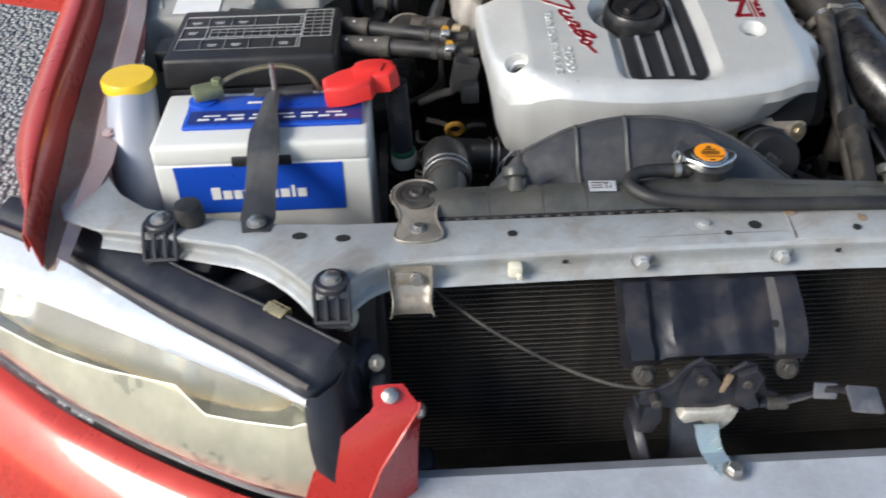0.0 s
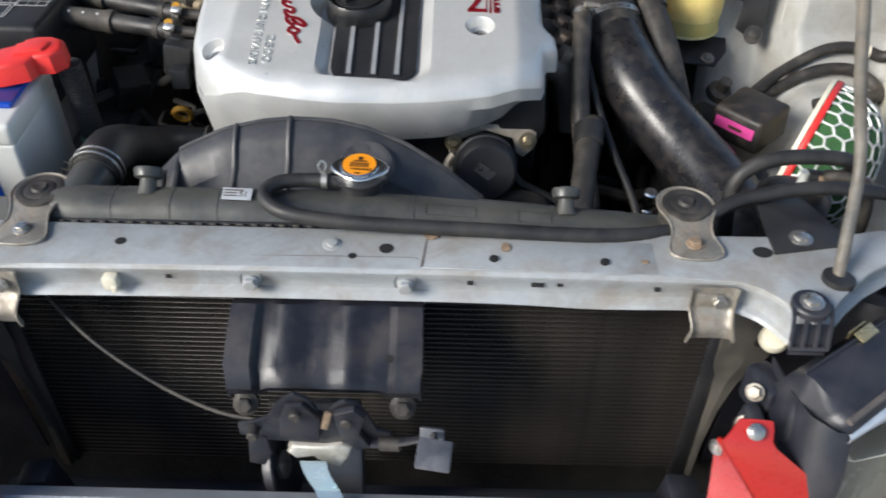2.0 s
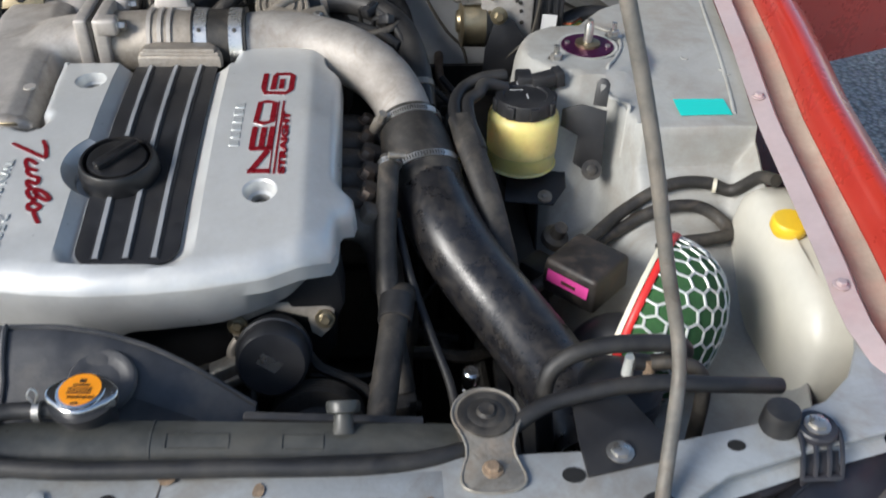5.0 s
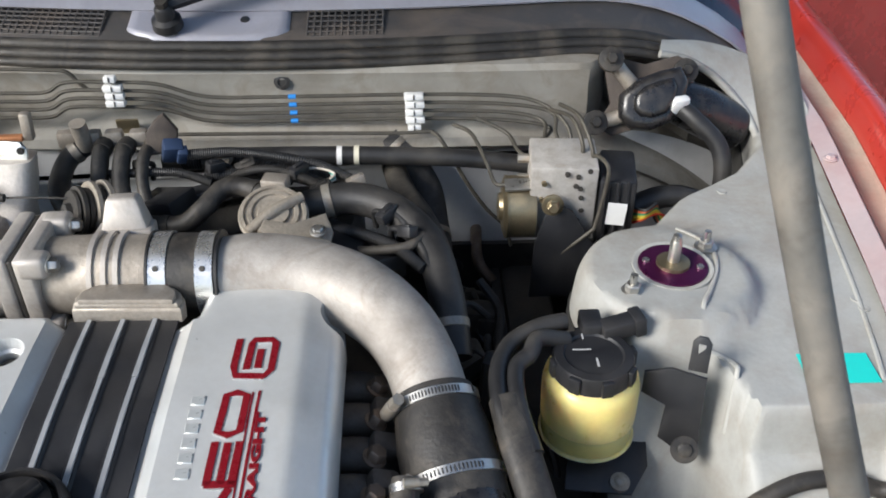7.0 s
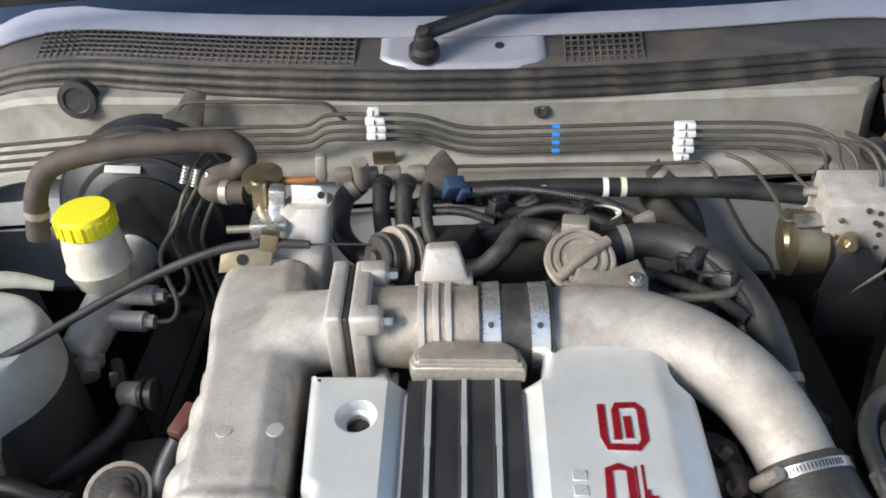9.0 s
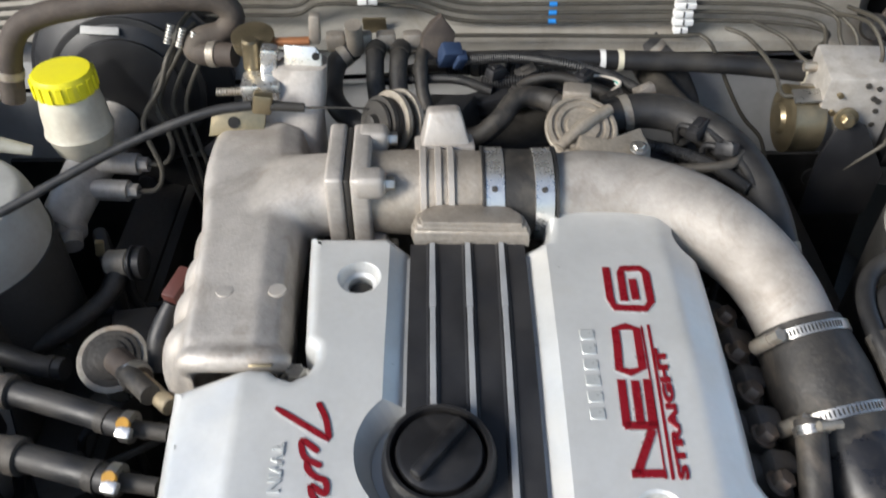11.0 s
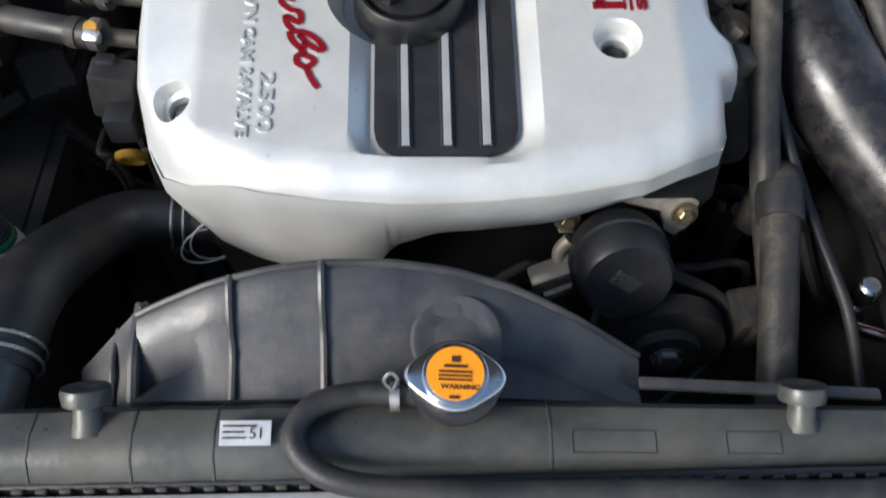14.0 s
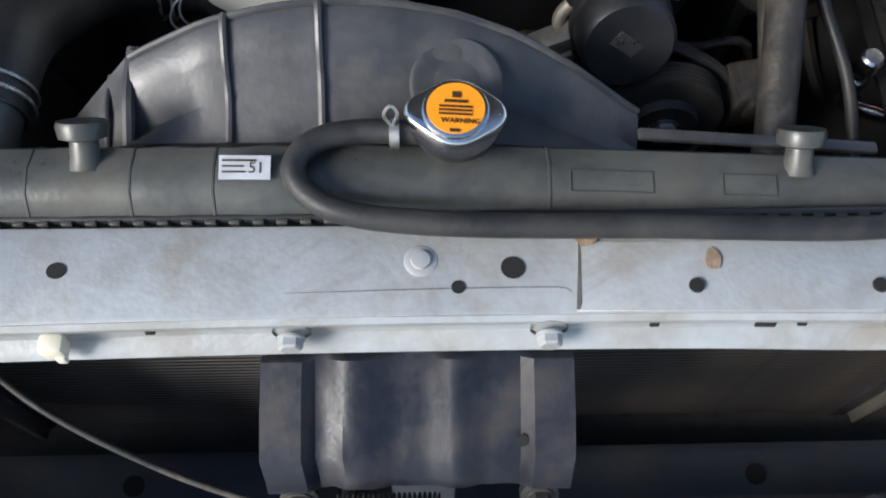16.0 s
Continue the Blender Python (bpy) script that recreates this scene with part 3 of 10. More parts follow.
bm = B()
sheet(bm, recess, [-1, -0.97, -0.93, -0.90, -0.8, -0.6, -0.4, -0.2, 0, 0.2, 0.4, 0.6, 0.8, 0.90, 0.93, 0.97, 1], [0, 0.03, 0.06, 0.12, 0.25, 0.4, 0.55, 0.7, 0.85, 1.0], 0.002)
part("wiper_recess", bm, M_COWLGREY, cowl, "blue-grey smooth recess", 70)
bm = B()
lathe(bm, (0.045, cowl_y(0) + 0.05, cowl_z(0) + 0.022), (0, -0.35, 0.94), [(0, 0.007), (0.003, 0.0065), (0.004, 0.004)], 16)
part("blanking_plug", bm, M_BLACKP, cowl)
wiper = thing("windscreen_wiper", -0.055, 1.14, 0.95, "black windscreen wiper arm on its spindle", "wiper")
bm = B()
lathe(bm, (-0.055, 1.096, 0.944), (0, -0.35, 0.94), [(0, 0.021), (0.012, 0.020), (0.016, 0.013), (0.03, 0.012), (0.034, 0.009)])
part("spindle", bm, M_BLACKP, wiper)
bm = B()
tube(bm, [(-0.055, 1.098, 0.972), (0.06, 1.132, 0.996), (0.22, 1.187, 1.020), (0.5, 1.22, 1.05)], [0.014, 0.012, 0.008, 0.006], 8, 6, flat=0.7)
part("arm", bm, M_BLACKP, wiper)
bm = B()
cyl(bm, (-0.055, 1.084, 0.976), (-0.055, 1.080, 0.984), 0.009, seg=6)
part("nut", bm, M_DARK, wiper)
ws = thing("weatherstrip", 0, 1.06, 0.91, "long black rubber weatherstrip along the cowl edge", "weatherstrip")
for off, zz, r in ((0.002, 0.003, 0.0085), (-0.015, -0.004, 0.0075), (-0.028, -0.011, 0.0065)):
    bm = B()
    tube(bm, [(x, cowl_y(x) + off, cowl_z(x) + zz) for x in [i * 0.05 for i in range(-16, 17)]], r, 10, 3)
    part("seal", bm, M_RUBBERWORN, ws)

# firewall with its folded upper flange
# lower wall's grey lightened in colour to make up for weak light there
M_WALLGREY = mat("lightened_wall_grey", (0.46, 0.46, 0.45), 0.5, 0.0, 0.14, 9, 0.15, 200, dirt=(0.20, 0.17, 0.14), dirt_amount=0.5, dirt_scale=7)
M_FIREWALL = mat("dusty_firewall_paint", (0.30, 0.285, 0.25), 0.6, 0.0, 0.14, 9, 0.15, 200, dirt=(0.15, 0.12, 0.085), dirt_amount=0.75, dirt_scale=6, stain=(0.17, 0.145, 0.11), stain_amount=0.6, stain_scale=8)
fw = thing("wall_firewall", 0, 1.06, 0.4, "dusty grey painted steel firewall", "firewall", kind="structure")
bm = B()
frows = [(0.05, -0.006), (-0.010, -0.014), (-0.014, -0.020), (-0.010, -0.040), (-0.015, -0.075), (-0.040, -0.096), (-0.050, -0.103), (-0.053, -0.112), (-0.046, -0.118), (-0.012, -0.120), (-0.012, -0.15), (-0.028, -0.24), (-0.04, -0.34), (-0.04, -0.62)]


def fire(u, k):
    dy, dz = frows[k]
    y = 1.062 + 0.02 * (u / 0.6) ** 2
    # the ledge runs down beside the wiper motor, which sits in a recess
    drop = float(np.interp(u, [0.45, 0.50, 0.59, 0.72, 0.80], [0, 0.004, 0.042, 0.078, 0.085])) if 3 < k < 10 else 0
    deep = float(np.interp(u, [0.535, 0.56, 0.80], [0, 0.085, 0.10])) if 1 <= k <= 4 else 0
    wob = 0.004 * noise.noise((u * 9, k * 0.9, 3.0)) if k in (3, 4) else 0
    return (u, y + dy + deep + wob, cowl_z(u) - 0.004 + dz - drop)


sheet(bm, fire, [i * 0.02 for i in range(-40, 41)], list(range(10)), 0.003)
part("panel", bm, M_FIREWALL, fw, "", 35)
bm = B()
sheet(bm, fire, [i * 0.02 for i in range(-40, 41)], [9, 10, 11, 12], 0.003)
part("lower_panel", bm, M_WALLGREY, fw, "grey wall below the ledge, coloured lighter for missing light", 35)
for x, z in ((0.098, 0.880), (-0.519, 0.912)):
    bm = B()
    lathe(bm, (x, (1.049 if x > 0 else 1.043) + 0.02 * (x / 0.6) ** 2, z), (0, -1, 0.1), [(-0.012, 0.0115 if x > 0 else 0.027), (0.003, 0.011 if x > 0 else 0.026), (0.004, 0.006 if x > 0 else 0.018), (0.002, 0.005 if x > 0 else 0.016)], 24)
    part("rubber_plug", bm, M_RUBBER, fw, "round black rubber plug")

bm = B()
prism(bm, [(-0.030, -0.030), (0.020, -0.034), (0.036, 0.028), (0.012, 0.034), (-0.004, 0.012), (-0.026, 0.0)], 0, 0.003, basis((-0.372, 1.030, 0.900), (1, 0, 0), (0, 0.2, 1)), 0.001)
part("bracket_plate", bm, M_RUBBERWORN, fw, "dark folded bracket plate")

# inner fenders: apron shelf, strut tower and wheel-arch hump as one pressing


def bump_fn(d, a, b):
    t = min(1.0, max(0.0, (d - a) / (b - a)))
    return 1 - t * t * (3 - 2 * t)


def apron_z(x, y):
    """Height of the inner fender, x measured outwards from the car's middle."""
    edge = float(np.interp(y, CREST_Y, CREST_Z)) - 0.055
    shelf = min(0.800 + 0.02 * (y - 0.55), edge)
    # in front of the shelf the panel drops in a short wall, then runs down to the arch hump
    top = 0.512 + 0.085 * bump_fn(x, 0.555, 0.600)
    low = 0.60 + 0.07 * bump_fn(math.hypot((x - 0.64) / 1.1, (y - 0.44) / 0.9), 0.03, 0.16)
    low += (edge - low) * (1 - bump_fn(x, 0.70, 0.765))
    wall = min(0.055, 0.6 * max(0.0, shelf - low))
    run = bump_fn(-y, -(top - 0.007), -(top - 0.075))
    front = low + (shelf - wall - low) * run
    k = bump_fn(-y, -top, -(top - 0.008))
    z = front * (1 - k) + shelf * k
    # strut tower drum
    d = math.hypot(x - 0.550, y - 0.693)
    tower = 0.806 - 0.02 * (y - 0.7)
    kt = bump_fn(d, 0.086, 0.100)
    return max(z, z + (tower - z) * kt) + 0.0025 * noise.noise((x * 11, y * 11, 1.0))


def apron_edge(y):
    """Inner edge of the inner fender, round the tower and back to the cowl."""
    x = float(np.interp(y, [0.42, 0.60, 0.68, 0.766, 0.852, 0.905, 0.965, 1.087, 1.2], [0.50, 0.49, 0.50, 0.535, 0.606, 0.690, 0.738, 0.768, 0.70]))
    q = 0.095 ** 2 - (y - 0.693) ** 2
    return min(x, 0.550 - math.sqrt(q)) if q > 0 else x


# grey primer copied darker for the apron's dimmer light, with real dirt on it
M_APRON = mat("dusty_darkened_primer", (0.375, 0.375, 0.352), 0.55, 0.0, 0.10, 30, 0.2, 160, dirt=(0.24, 0.20, 0.15), dirt_amount=0.75, dirt_scale=10, stain=(0.27, 0.245, 0.20), stain_amount=0.6, stain_scale=5)


def make_inner(s):
    t = thing("inner_fender", s * 0.6, 0.5, 0.4, "dusty grey inner fender with strut tower and seam sealer", "inner fender", group="inner fenders", kind="structure")
    bm = B()
    ys = sorted([0.06 + i * 0.0105 for i in range(108)] + [0.498, 0.5035, 0.5055, 0.5075, 0.5095, 0.5125, 0.516])

    def g(k, y):
        e, lim = apron_edge(y), crest(y)[0] - 0.074
        soft = float(np.interp(y, [0.5, 0.62], [3.0, 1.0]))
        if k < 6:
            dx, dz = [(-0.016, -0.34), (-0.009, -0.09), (-0.007, -0.050), (-0.003, -0.014), (0.0, -0.0045), (0.004, -0.001)][k]
            x = e + dx * soft
            return (s * x, y, max(0.29, apron_z(max(x, e), y) + dz * (1.6 if k == 0 else 1.0)))
        x = e + 0.008 * soft + (lim - e - 0.008 * soft) * (k - 6) / 40
        return (s * x, y, apron_z(x, y))
    sheet(bm, g, list(range(2, 47)), ys, 0.0025)
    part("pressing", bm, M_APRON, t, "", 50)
    # lower wall coloured dark in place of the shade under the tower
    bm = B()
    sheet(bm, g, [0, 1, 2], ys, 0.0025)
    part("lower_wall", bm, M_LOWSHADE, t, "lower wall coloured dark for the shade below the tower", 50)
    # seam sealer line
    bm = B()
    pts = [(s * x, y, apron_z(x, y) + 0.001) for x, y in ((0.800, 1.0), (0.775, 0.85), (0.752, 0.69), (0.738, 0.60), (0.726, 0.54))]
    tube(bm, [(p[0], p[1], p[2]) for p in pts], 0.0028, 6, 6, flat=0.5)
    part("seam_sealer", bm, M_GREY, t)
    bm = B()
    pts = []
    for x, y in ((0.580, 0.775), (0.598, 0.756), (0.609, 0.735), (0.605, 0.698), (0.586, 0.655), (0.571, 0.628), (0.565, 0.598), (0.568, 0.585), (0.577, 0.578), (0.588, 0.566), (0.585, 0.550), (0.579, 0.534)):
        pts.append((s * x, y, apron_z(x, y) + 0.0015))
    tube(bm, pts, 0.0026, 6, 5, flat=0.6)
    part("seam_sealer", bm, M_GREY, t)
    for x, y in ((0.745, 0.655), (0.747, 0.64), (0.660, 0.862), (0.700, 0.690)):
        bm = B()
        lathe(bm, (s * x, y, apron_z(x, y) - 0.001), (0, 0, 1), [(0, 0.006), (0.002, 0.006), (0.0022, 0.004), (0.0014, 0.002)], 14)
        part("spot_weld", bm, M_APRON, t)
    return t


make_inner(1)
make_inner(-1)


def make_strut(s):
    t = thing("strut_top", s * 0.556, 0.700, 0.80, "purple anodised damper top with three studs in the strut tower", "strut top", group="strut tops")
    c = V(s * 0.556, 0.698, 0.8075)
    bm = B()
    lathe(bm, c, (0, -0.02, 1), [(-0.004, 0.044), (0.001, 0.044), (0.001, 0.040), (-0.002, 0.036)], 32)
    part("rim", bm, M_GREY, t)
    bm = B()
    lathe(bm, c, (0, -0.02, 1), [(-0.004, 0.0375), (0.0018, 0.0375), (0.0020, 0.030)], 32)
    part("ring", bm, M_PURPLE, t, "purple anodised ring")
    bm = B()
    lathe(bm, c, (0, -0.02, 1), [(0, 0.018), (0.006, 0.018), (0.007, 0.011)], 24)
    part("nut", bm, M_BRASS, t)
    bm = B()
    lathe(bm, c + V(0, 0, 0.006), (0, -0.02, 1), [(0, 0.0065), (0.026, 0.0065), (0.028, 0.005), (0.034, 0.0048), (0.035, 0.003)], 16)
    part("damper_rod", bm, M_STEEL, t)
    for dx, dy in ((0.046, 0.035), (-0.053, -0.043)):
        x, y = c.x + s * dx, c.y + dy
        bm = B()
        hexbolt(bm, (x, y, 0.8065), (0, 0, 1), 0.0085, 0.010, 1.5)
        cyl(bm, (x, y, 0.816), (x, y, 0.828), 0.004, seg=10)
        part("stud", bm, M_STEEL, t)
    for a in (-15, 165):
        bm = B()
        x, y = c.x + 0.029 * math.cos(radians(a)), c.y + 0.029 * math.sin(radians(a))
        cyl(bm, (x, y, 0.809), (x, y, 0.812), 0.004, seg=10)
        part("screw", bm, M_STEEL, t)
    return t


make_strut(1)
make_strut(-1)

# dark legs and mat added low in the bay, standing in for its shade
for s in (1, -1):
    bm = B()
    box(bm, (s * 0.435, 0.55, 0.44), (0.075, 0.98, 0.30), (0, 0, 0), 0.02)
    leg = thing("chassis_leg", s * 0.435, 0.55, 0.29, "chassis leg added beside the engine, coloured dark for shade", "chassis leg", group="chassis legs")
    part("rail", bm, M_LOWSHADE, leg)
    bm = B()
    box(bm, (s * 0.392, 0.55, 0.585), (0.014, 0.96, 0.004), (0, 0, 0), 0.001)
    part("weld_flange", bm, M_LOWSHADE, leg)
    for y in (0.25, 0.45, 0.65, 0.85):
        bm = B()
        cyl(bm, (s * 0.4, y, 0.52), (s * 0.396, y, 0.52), 0.014, seg=18)
        part("hole", bm, M_HOLE, leg)
bm = B()
sheet(bm, lambda u, v: (u, 1.005 - 0.015 * math.sin(v * 9), v), list(np.linspace(-0.64, 0.60, 20)), [0.30, 0.38, 0.46, 0.54, 0.60, 0.635], 0.008)
mat_ = thing("firewall_dark_mat", 0, 1.0, 0.3, "black mat added low on the firewall to deepen its shade", "insulation")
part("mat", bm, M_RUBBER, mat_)
for x in (-0.45, -0.25, -0.05, 0.15, 0.33, 0.50):
    bm = B()
    lathe(bm, (x, 0.998, 0.60), (0, -1, 0.1), [(0, 0.014), (0.003, 0.013), (0.005, 0.006)], 18)
    part("clip", bm, M_BLACKP, mat_)

# dark undertray closing the bay below
bm = B()
sheet(bm, lambda u, v: (u, v, 0.30), [-0.85, -0.4, 0, 0.4, 0.85], [-0.2, 0.4, 1.2], 0.004)
tray = thing("undertray", 0, 0.4, 0.29, "oily dark undertray below the engine", "undertray")
part("panel", bm, M_DARK, tray)
for y in (-0.05, 0.15, 0.35, 0.60, 0.85):
    bm = B()
    box(bm, (0, y, 0.308), (1.5, 0.03, 0.014), (0, 0, 0), 0.004)
    part("rib", bm, M_DARK, tray)

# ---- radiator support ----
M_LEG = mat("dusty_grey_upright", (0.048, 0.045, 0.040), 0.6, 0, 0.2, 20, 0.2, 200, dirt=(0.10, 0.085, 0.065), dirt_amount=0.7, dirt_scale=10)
sup = thing("radiator_support", 0, 0, 0.70, "silver-grey painted steel radiator support, dusty and lightly rusted", "radiator support")
TOPZ = 0.743


def sup_outline():
    half_f = [(0.0, -0.046), (0.20, -0.048), (0.30, -0.050), (0.375, -0.055), (0.395, -0.064), (0.410, -0.078), (0.421, -0.094), (0.432, -0.104), (0.444, -0.102), (0.455, -0.092), (0.468, -0.076), (0.486, -0.058), (0.508, -0.038), (0.54, -0.018), (0.62, 0.004), (0.70, 0.022), (0.745, 0.045), (0.755, 0.07)]
    half_r = [(0.745, 0.12), (0.725, 0.155), (0.712, 0.125), (0.69, 0.09), (0.655, 0.060), (0.60, 0.040), (0.50, 0.020), (0.42, 0.015), (0.30, 0.014), (0.0, 0.014)]
    right = half_f + half_r
    left = [(-x, y) for x, y in reversed(right)][1:-1]
    return right + left


def sup_z(x):
    return TOPZ + 0.003 * min(1, abs(x) / 0.7)


bm = B()
out = sup_outline()
prism(bm, out, -0.004, 0.0, None, 0.003, 2)
for v in bm.verts:
    v.co.z += sup_z(v.co.x)
for k in range(-14, 15):
    bmesh.ops.bisect_plane(bm, geom=bm.verts[:] + bm.edges[:] + bm.faces[:], plane_co=(k * 0.05, 0, 0), plane_no=(1, 0, 0))
part("top_plate", bm, M_SUPPORT, sup, "", 30)
# front face: rolls down and ends in a small lip
bm = B()
ffx = list(np.linspace(-0.375, 0.375, 31))
fr = [(0.006, 0.002), (0.0030, -0.001), (0.0028, -0.004), (0.0062, -0.011), (0.0080, -0.019), (0.0070, -0.0235), (-0.001, -0.0265), (-0.004, -0.030)]
sheet(bm, lambda u, k: (u, -0.052 - 0.006 * (u / 0.37) ** 2 + fr[k][0], sup_z(u) - 0.003 + fr[k][1] * (1.05 + 0.12 * math.exp(-((u - 0.24) / 0.06) ** 2))), ffx, list(range(8)), 0.0015)
part("front_face", bm, M_SUPPORT, sup, "", 30)
for s in (1, -1):
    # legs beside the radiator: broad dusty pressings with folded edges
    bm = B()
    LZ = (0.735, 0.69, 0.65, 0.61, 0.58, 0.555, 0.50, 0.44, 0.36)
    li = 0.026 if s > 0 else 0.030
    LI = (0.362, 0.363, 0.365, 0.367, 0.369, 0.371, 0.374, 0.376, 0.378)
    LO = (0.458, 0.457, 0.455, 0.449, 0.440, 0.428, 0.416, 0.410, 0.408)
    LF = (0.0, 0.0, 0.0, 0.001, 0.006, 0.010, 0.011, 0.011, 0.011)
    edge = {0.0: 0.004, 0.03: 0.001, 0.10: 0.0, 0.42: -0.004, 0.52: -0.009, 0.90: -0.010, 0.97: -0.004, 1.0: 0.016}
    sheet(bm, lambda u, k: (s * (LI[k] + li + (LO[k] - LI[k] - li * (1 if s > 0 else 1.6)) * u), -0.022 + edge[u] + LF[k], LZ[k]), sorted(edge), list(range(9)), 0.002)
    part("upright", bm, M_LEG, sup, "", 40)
    bm = B()
    lathe(bm, (s * 0.428, -0.0325, 0.635), (0, -1, 0), [(0, 0.006), (0.0012, 0.006)], 16)
    part("hole", bm, M_HOLE, sup)
    # front face carried on round the end
    bm = B()
    wx = list(np.linspace(0.375, 0.70, 44))
    sheet(bm, lambda u, k: (s * u, float(np.interp(u, [0.375, 0.395, 0.410, 0.421, 0.432, 0.444, 0.455, 0.468, 0.486, 0.508, 0.54, 0.62, 0.70], [-0.058, -0.066, -0.080, -0.096, -0.106, -0.104, -0.094, -0.078, -0.060, -0.040, -0.020, 0.002, 0.020])) + fr[k][0], sup_z(u) - 0.003 + fr[k][1] * float(np.interp(u, [0.375, 0.40, 0.44, 0.48, 0.70], [1.05, 1.15, 1.35, 0.9, 0.65]))), wx, list(range(8)), 0.0015)
    part("flange", bm, M_SUPPORT, sup, "", 30)
# black discs laid on the plate give the shade of punched holes
holes = [(-0.239, -0.015, 0.0058, 0.0052), (0.030, -0.0162, 0.0074, 0.0072), (-0.003, -0.0283, 0.0042, 0.0042), (0.138, -0.030, 0.0046, 0.0046), (0.248, -0.0315, 0.0046, 0.0046), (0.409, -0.011, 0.010, 0.008), (-0.473, -0.005, 0.0085, 0.006), (-0.425, -0.012, 0.0085, 0.006), (0.555, 0.012, 0.008, 0.006)]
for x, y, a, b_ in holes:
    bm = B()
    u, w, d = V(1, 0, 0), V(0, 1, 0), V(0, 0, 1)
    c = V(x, y, sup_z(x) + (0.0026 if 0.066 < x < 0.30 else 0.0006))
    lo_, hi_ = ring(bm, c - d * 0.002, u, w, a, 20, b_), ring(bm, c, u, w, a, 20, b_)
    bridge(bm, lo_, hi_)
    bm.faces.new(hi_)
    bm.faces.new(lo_[::-1])
    h = part("hole", bm, M_HOLE, sup, "punched round hole")
for x, z, w_, h_ in ((-0.185, 0.729, 0.006, 0.006), (0.115, 0.728, 0.006, 0.006), (0.182, 0.730, 0.013, 0.009), (0.204, 0.730, 0.006, 0.007), (0.300, 0.728, 0.006, 0.006)):
    bm = B()
    box(bm, (x, -0.0463 - 0.006 * (x / 0.37) ** 2, z), (w_, 0.002, h_), (-20, 0, 0), bevel=0.0008)
    part("hole", bm, M_HOLE, sup, "punched hole in the front face")
bm = B()
lathe(bm, (-0.025, -0.011, TOPZ), (0, 0, 1), [(0, 0.0105), (0.0008, 0.0095), (0.0009, 0.0062), (0.003, 0.0058), (0.0034, 0.004), (0.0034, 0.001)], 20)
part("rivet", bm, M_SUPPORT, sup)
# weld patch and its seam on the top plate
bm = B()
prism(bm, [(0.066, -0.045), (0.070, 0.000), (0.30, 0.000), (0.30, -0.047)], 0, 0.0012, pose(0, 0, TOPZ + 0.0002), 0.0005)
part("overlap_plate", bm, M_SUPPORT, sup)
bm = B()
prism(bm, [(0.0655, -0.044), (0.0690, -0.012), (0.0700, 0.001), (0.0708, 0.001), (0.0706, -0.010), (0.0694, -0.026), (0.0686, -0.040), (0.0670, -0.044)], 0, 0.0004, pose(0, 0, TOPZ + 0.0015))
part("dirt_line", bm, M_SEALDUST, sup, "brown dirt along the plate's overlap")
bm = B()
tube(bm, [(-0.105, -0.0308, TOPZ + 0.0002), (-0.06, -0.0300, TOPZ + 0.0003), (-0.01, -0.0292, TOPZ + 0.0003), (0.045, -0.0290, TOPZ + 0.0003), (0.060, -0.0298, TOPZ + 0.0003), (0.064, -0.0325, TOPZ + 0.0002)], 0.0003, 6, 6)
part("crease", bm, M_SEALDUST, sup, "thin dark crease in the pressing")
for x, y, a_, b_ in ((0.075, 0.0015, 0.007, 0.0055), (0.150, -0.013, 0.0045, 0.007), (0.288, -0.030, 0.004, 0.003)):
    bm = B()
    o = []
    for k in range(22):
        w_ = 2 * math.pi * k / 22
        f_ = 1 + 0.3 * noise.noise((x * 90 + math.cos(w_) * 1.2, math.sin(w_) * 1.2, y * 50))
        o.append((a_ * f_ * math.cos(w_), b_ * f_ * math.sin(w_)))
    prism(bm, o, 0, 0.0006, pose(x, y, TOPZ + (0.0022 if 0.06 < x < 0.3 else 0.0004)))
    part("rust_patch", bm, M_RUST, sup, "thin brown rust patch")
for x in (-0.102, 0.051):
    bm = B()
    lathe(bm, (x, -0.0440, 0.728), (0, -1, 0.05), [(0, 0.0115), (0.006, 0.0115), (0.004, 0.0115), (0.005, 0.0085)], 18)
    hexbolt(bm, (x, -0.053, 0.728), (0, -1, 0.05), 0.0075, 0.008, 1.1)
    part("bolt", bm, M_SUPPORT, sup, "painted flange bolt")
for x in (-0.240, -0.425):
    bm = B()
    box(bm, (x, -0.056 - 0.016 * (x < -0.4), 0.727), (0.015, 0.012, 0.016), bevel=0.003)
    box(bm, (x + 0.004, -0.062 - 0.016 * (x < -0.4), 0.722), (0.006, 0.004, 0.008), bevel=0.0015)
    solo("grille_clip", bm, M_CREAM, "cream plastic grille clip on the radiator support", "clip", group="grille clips")


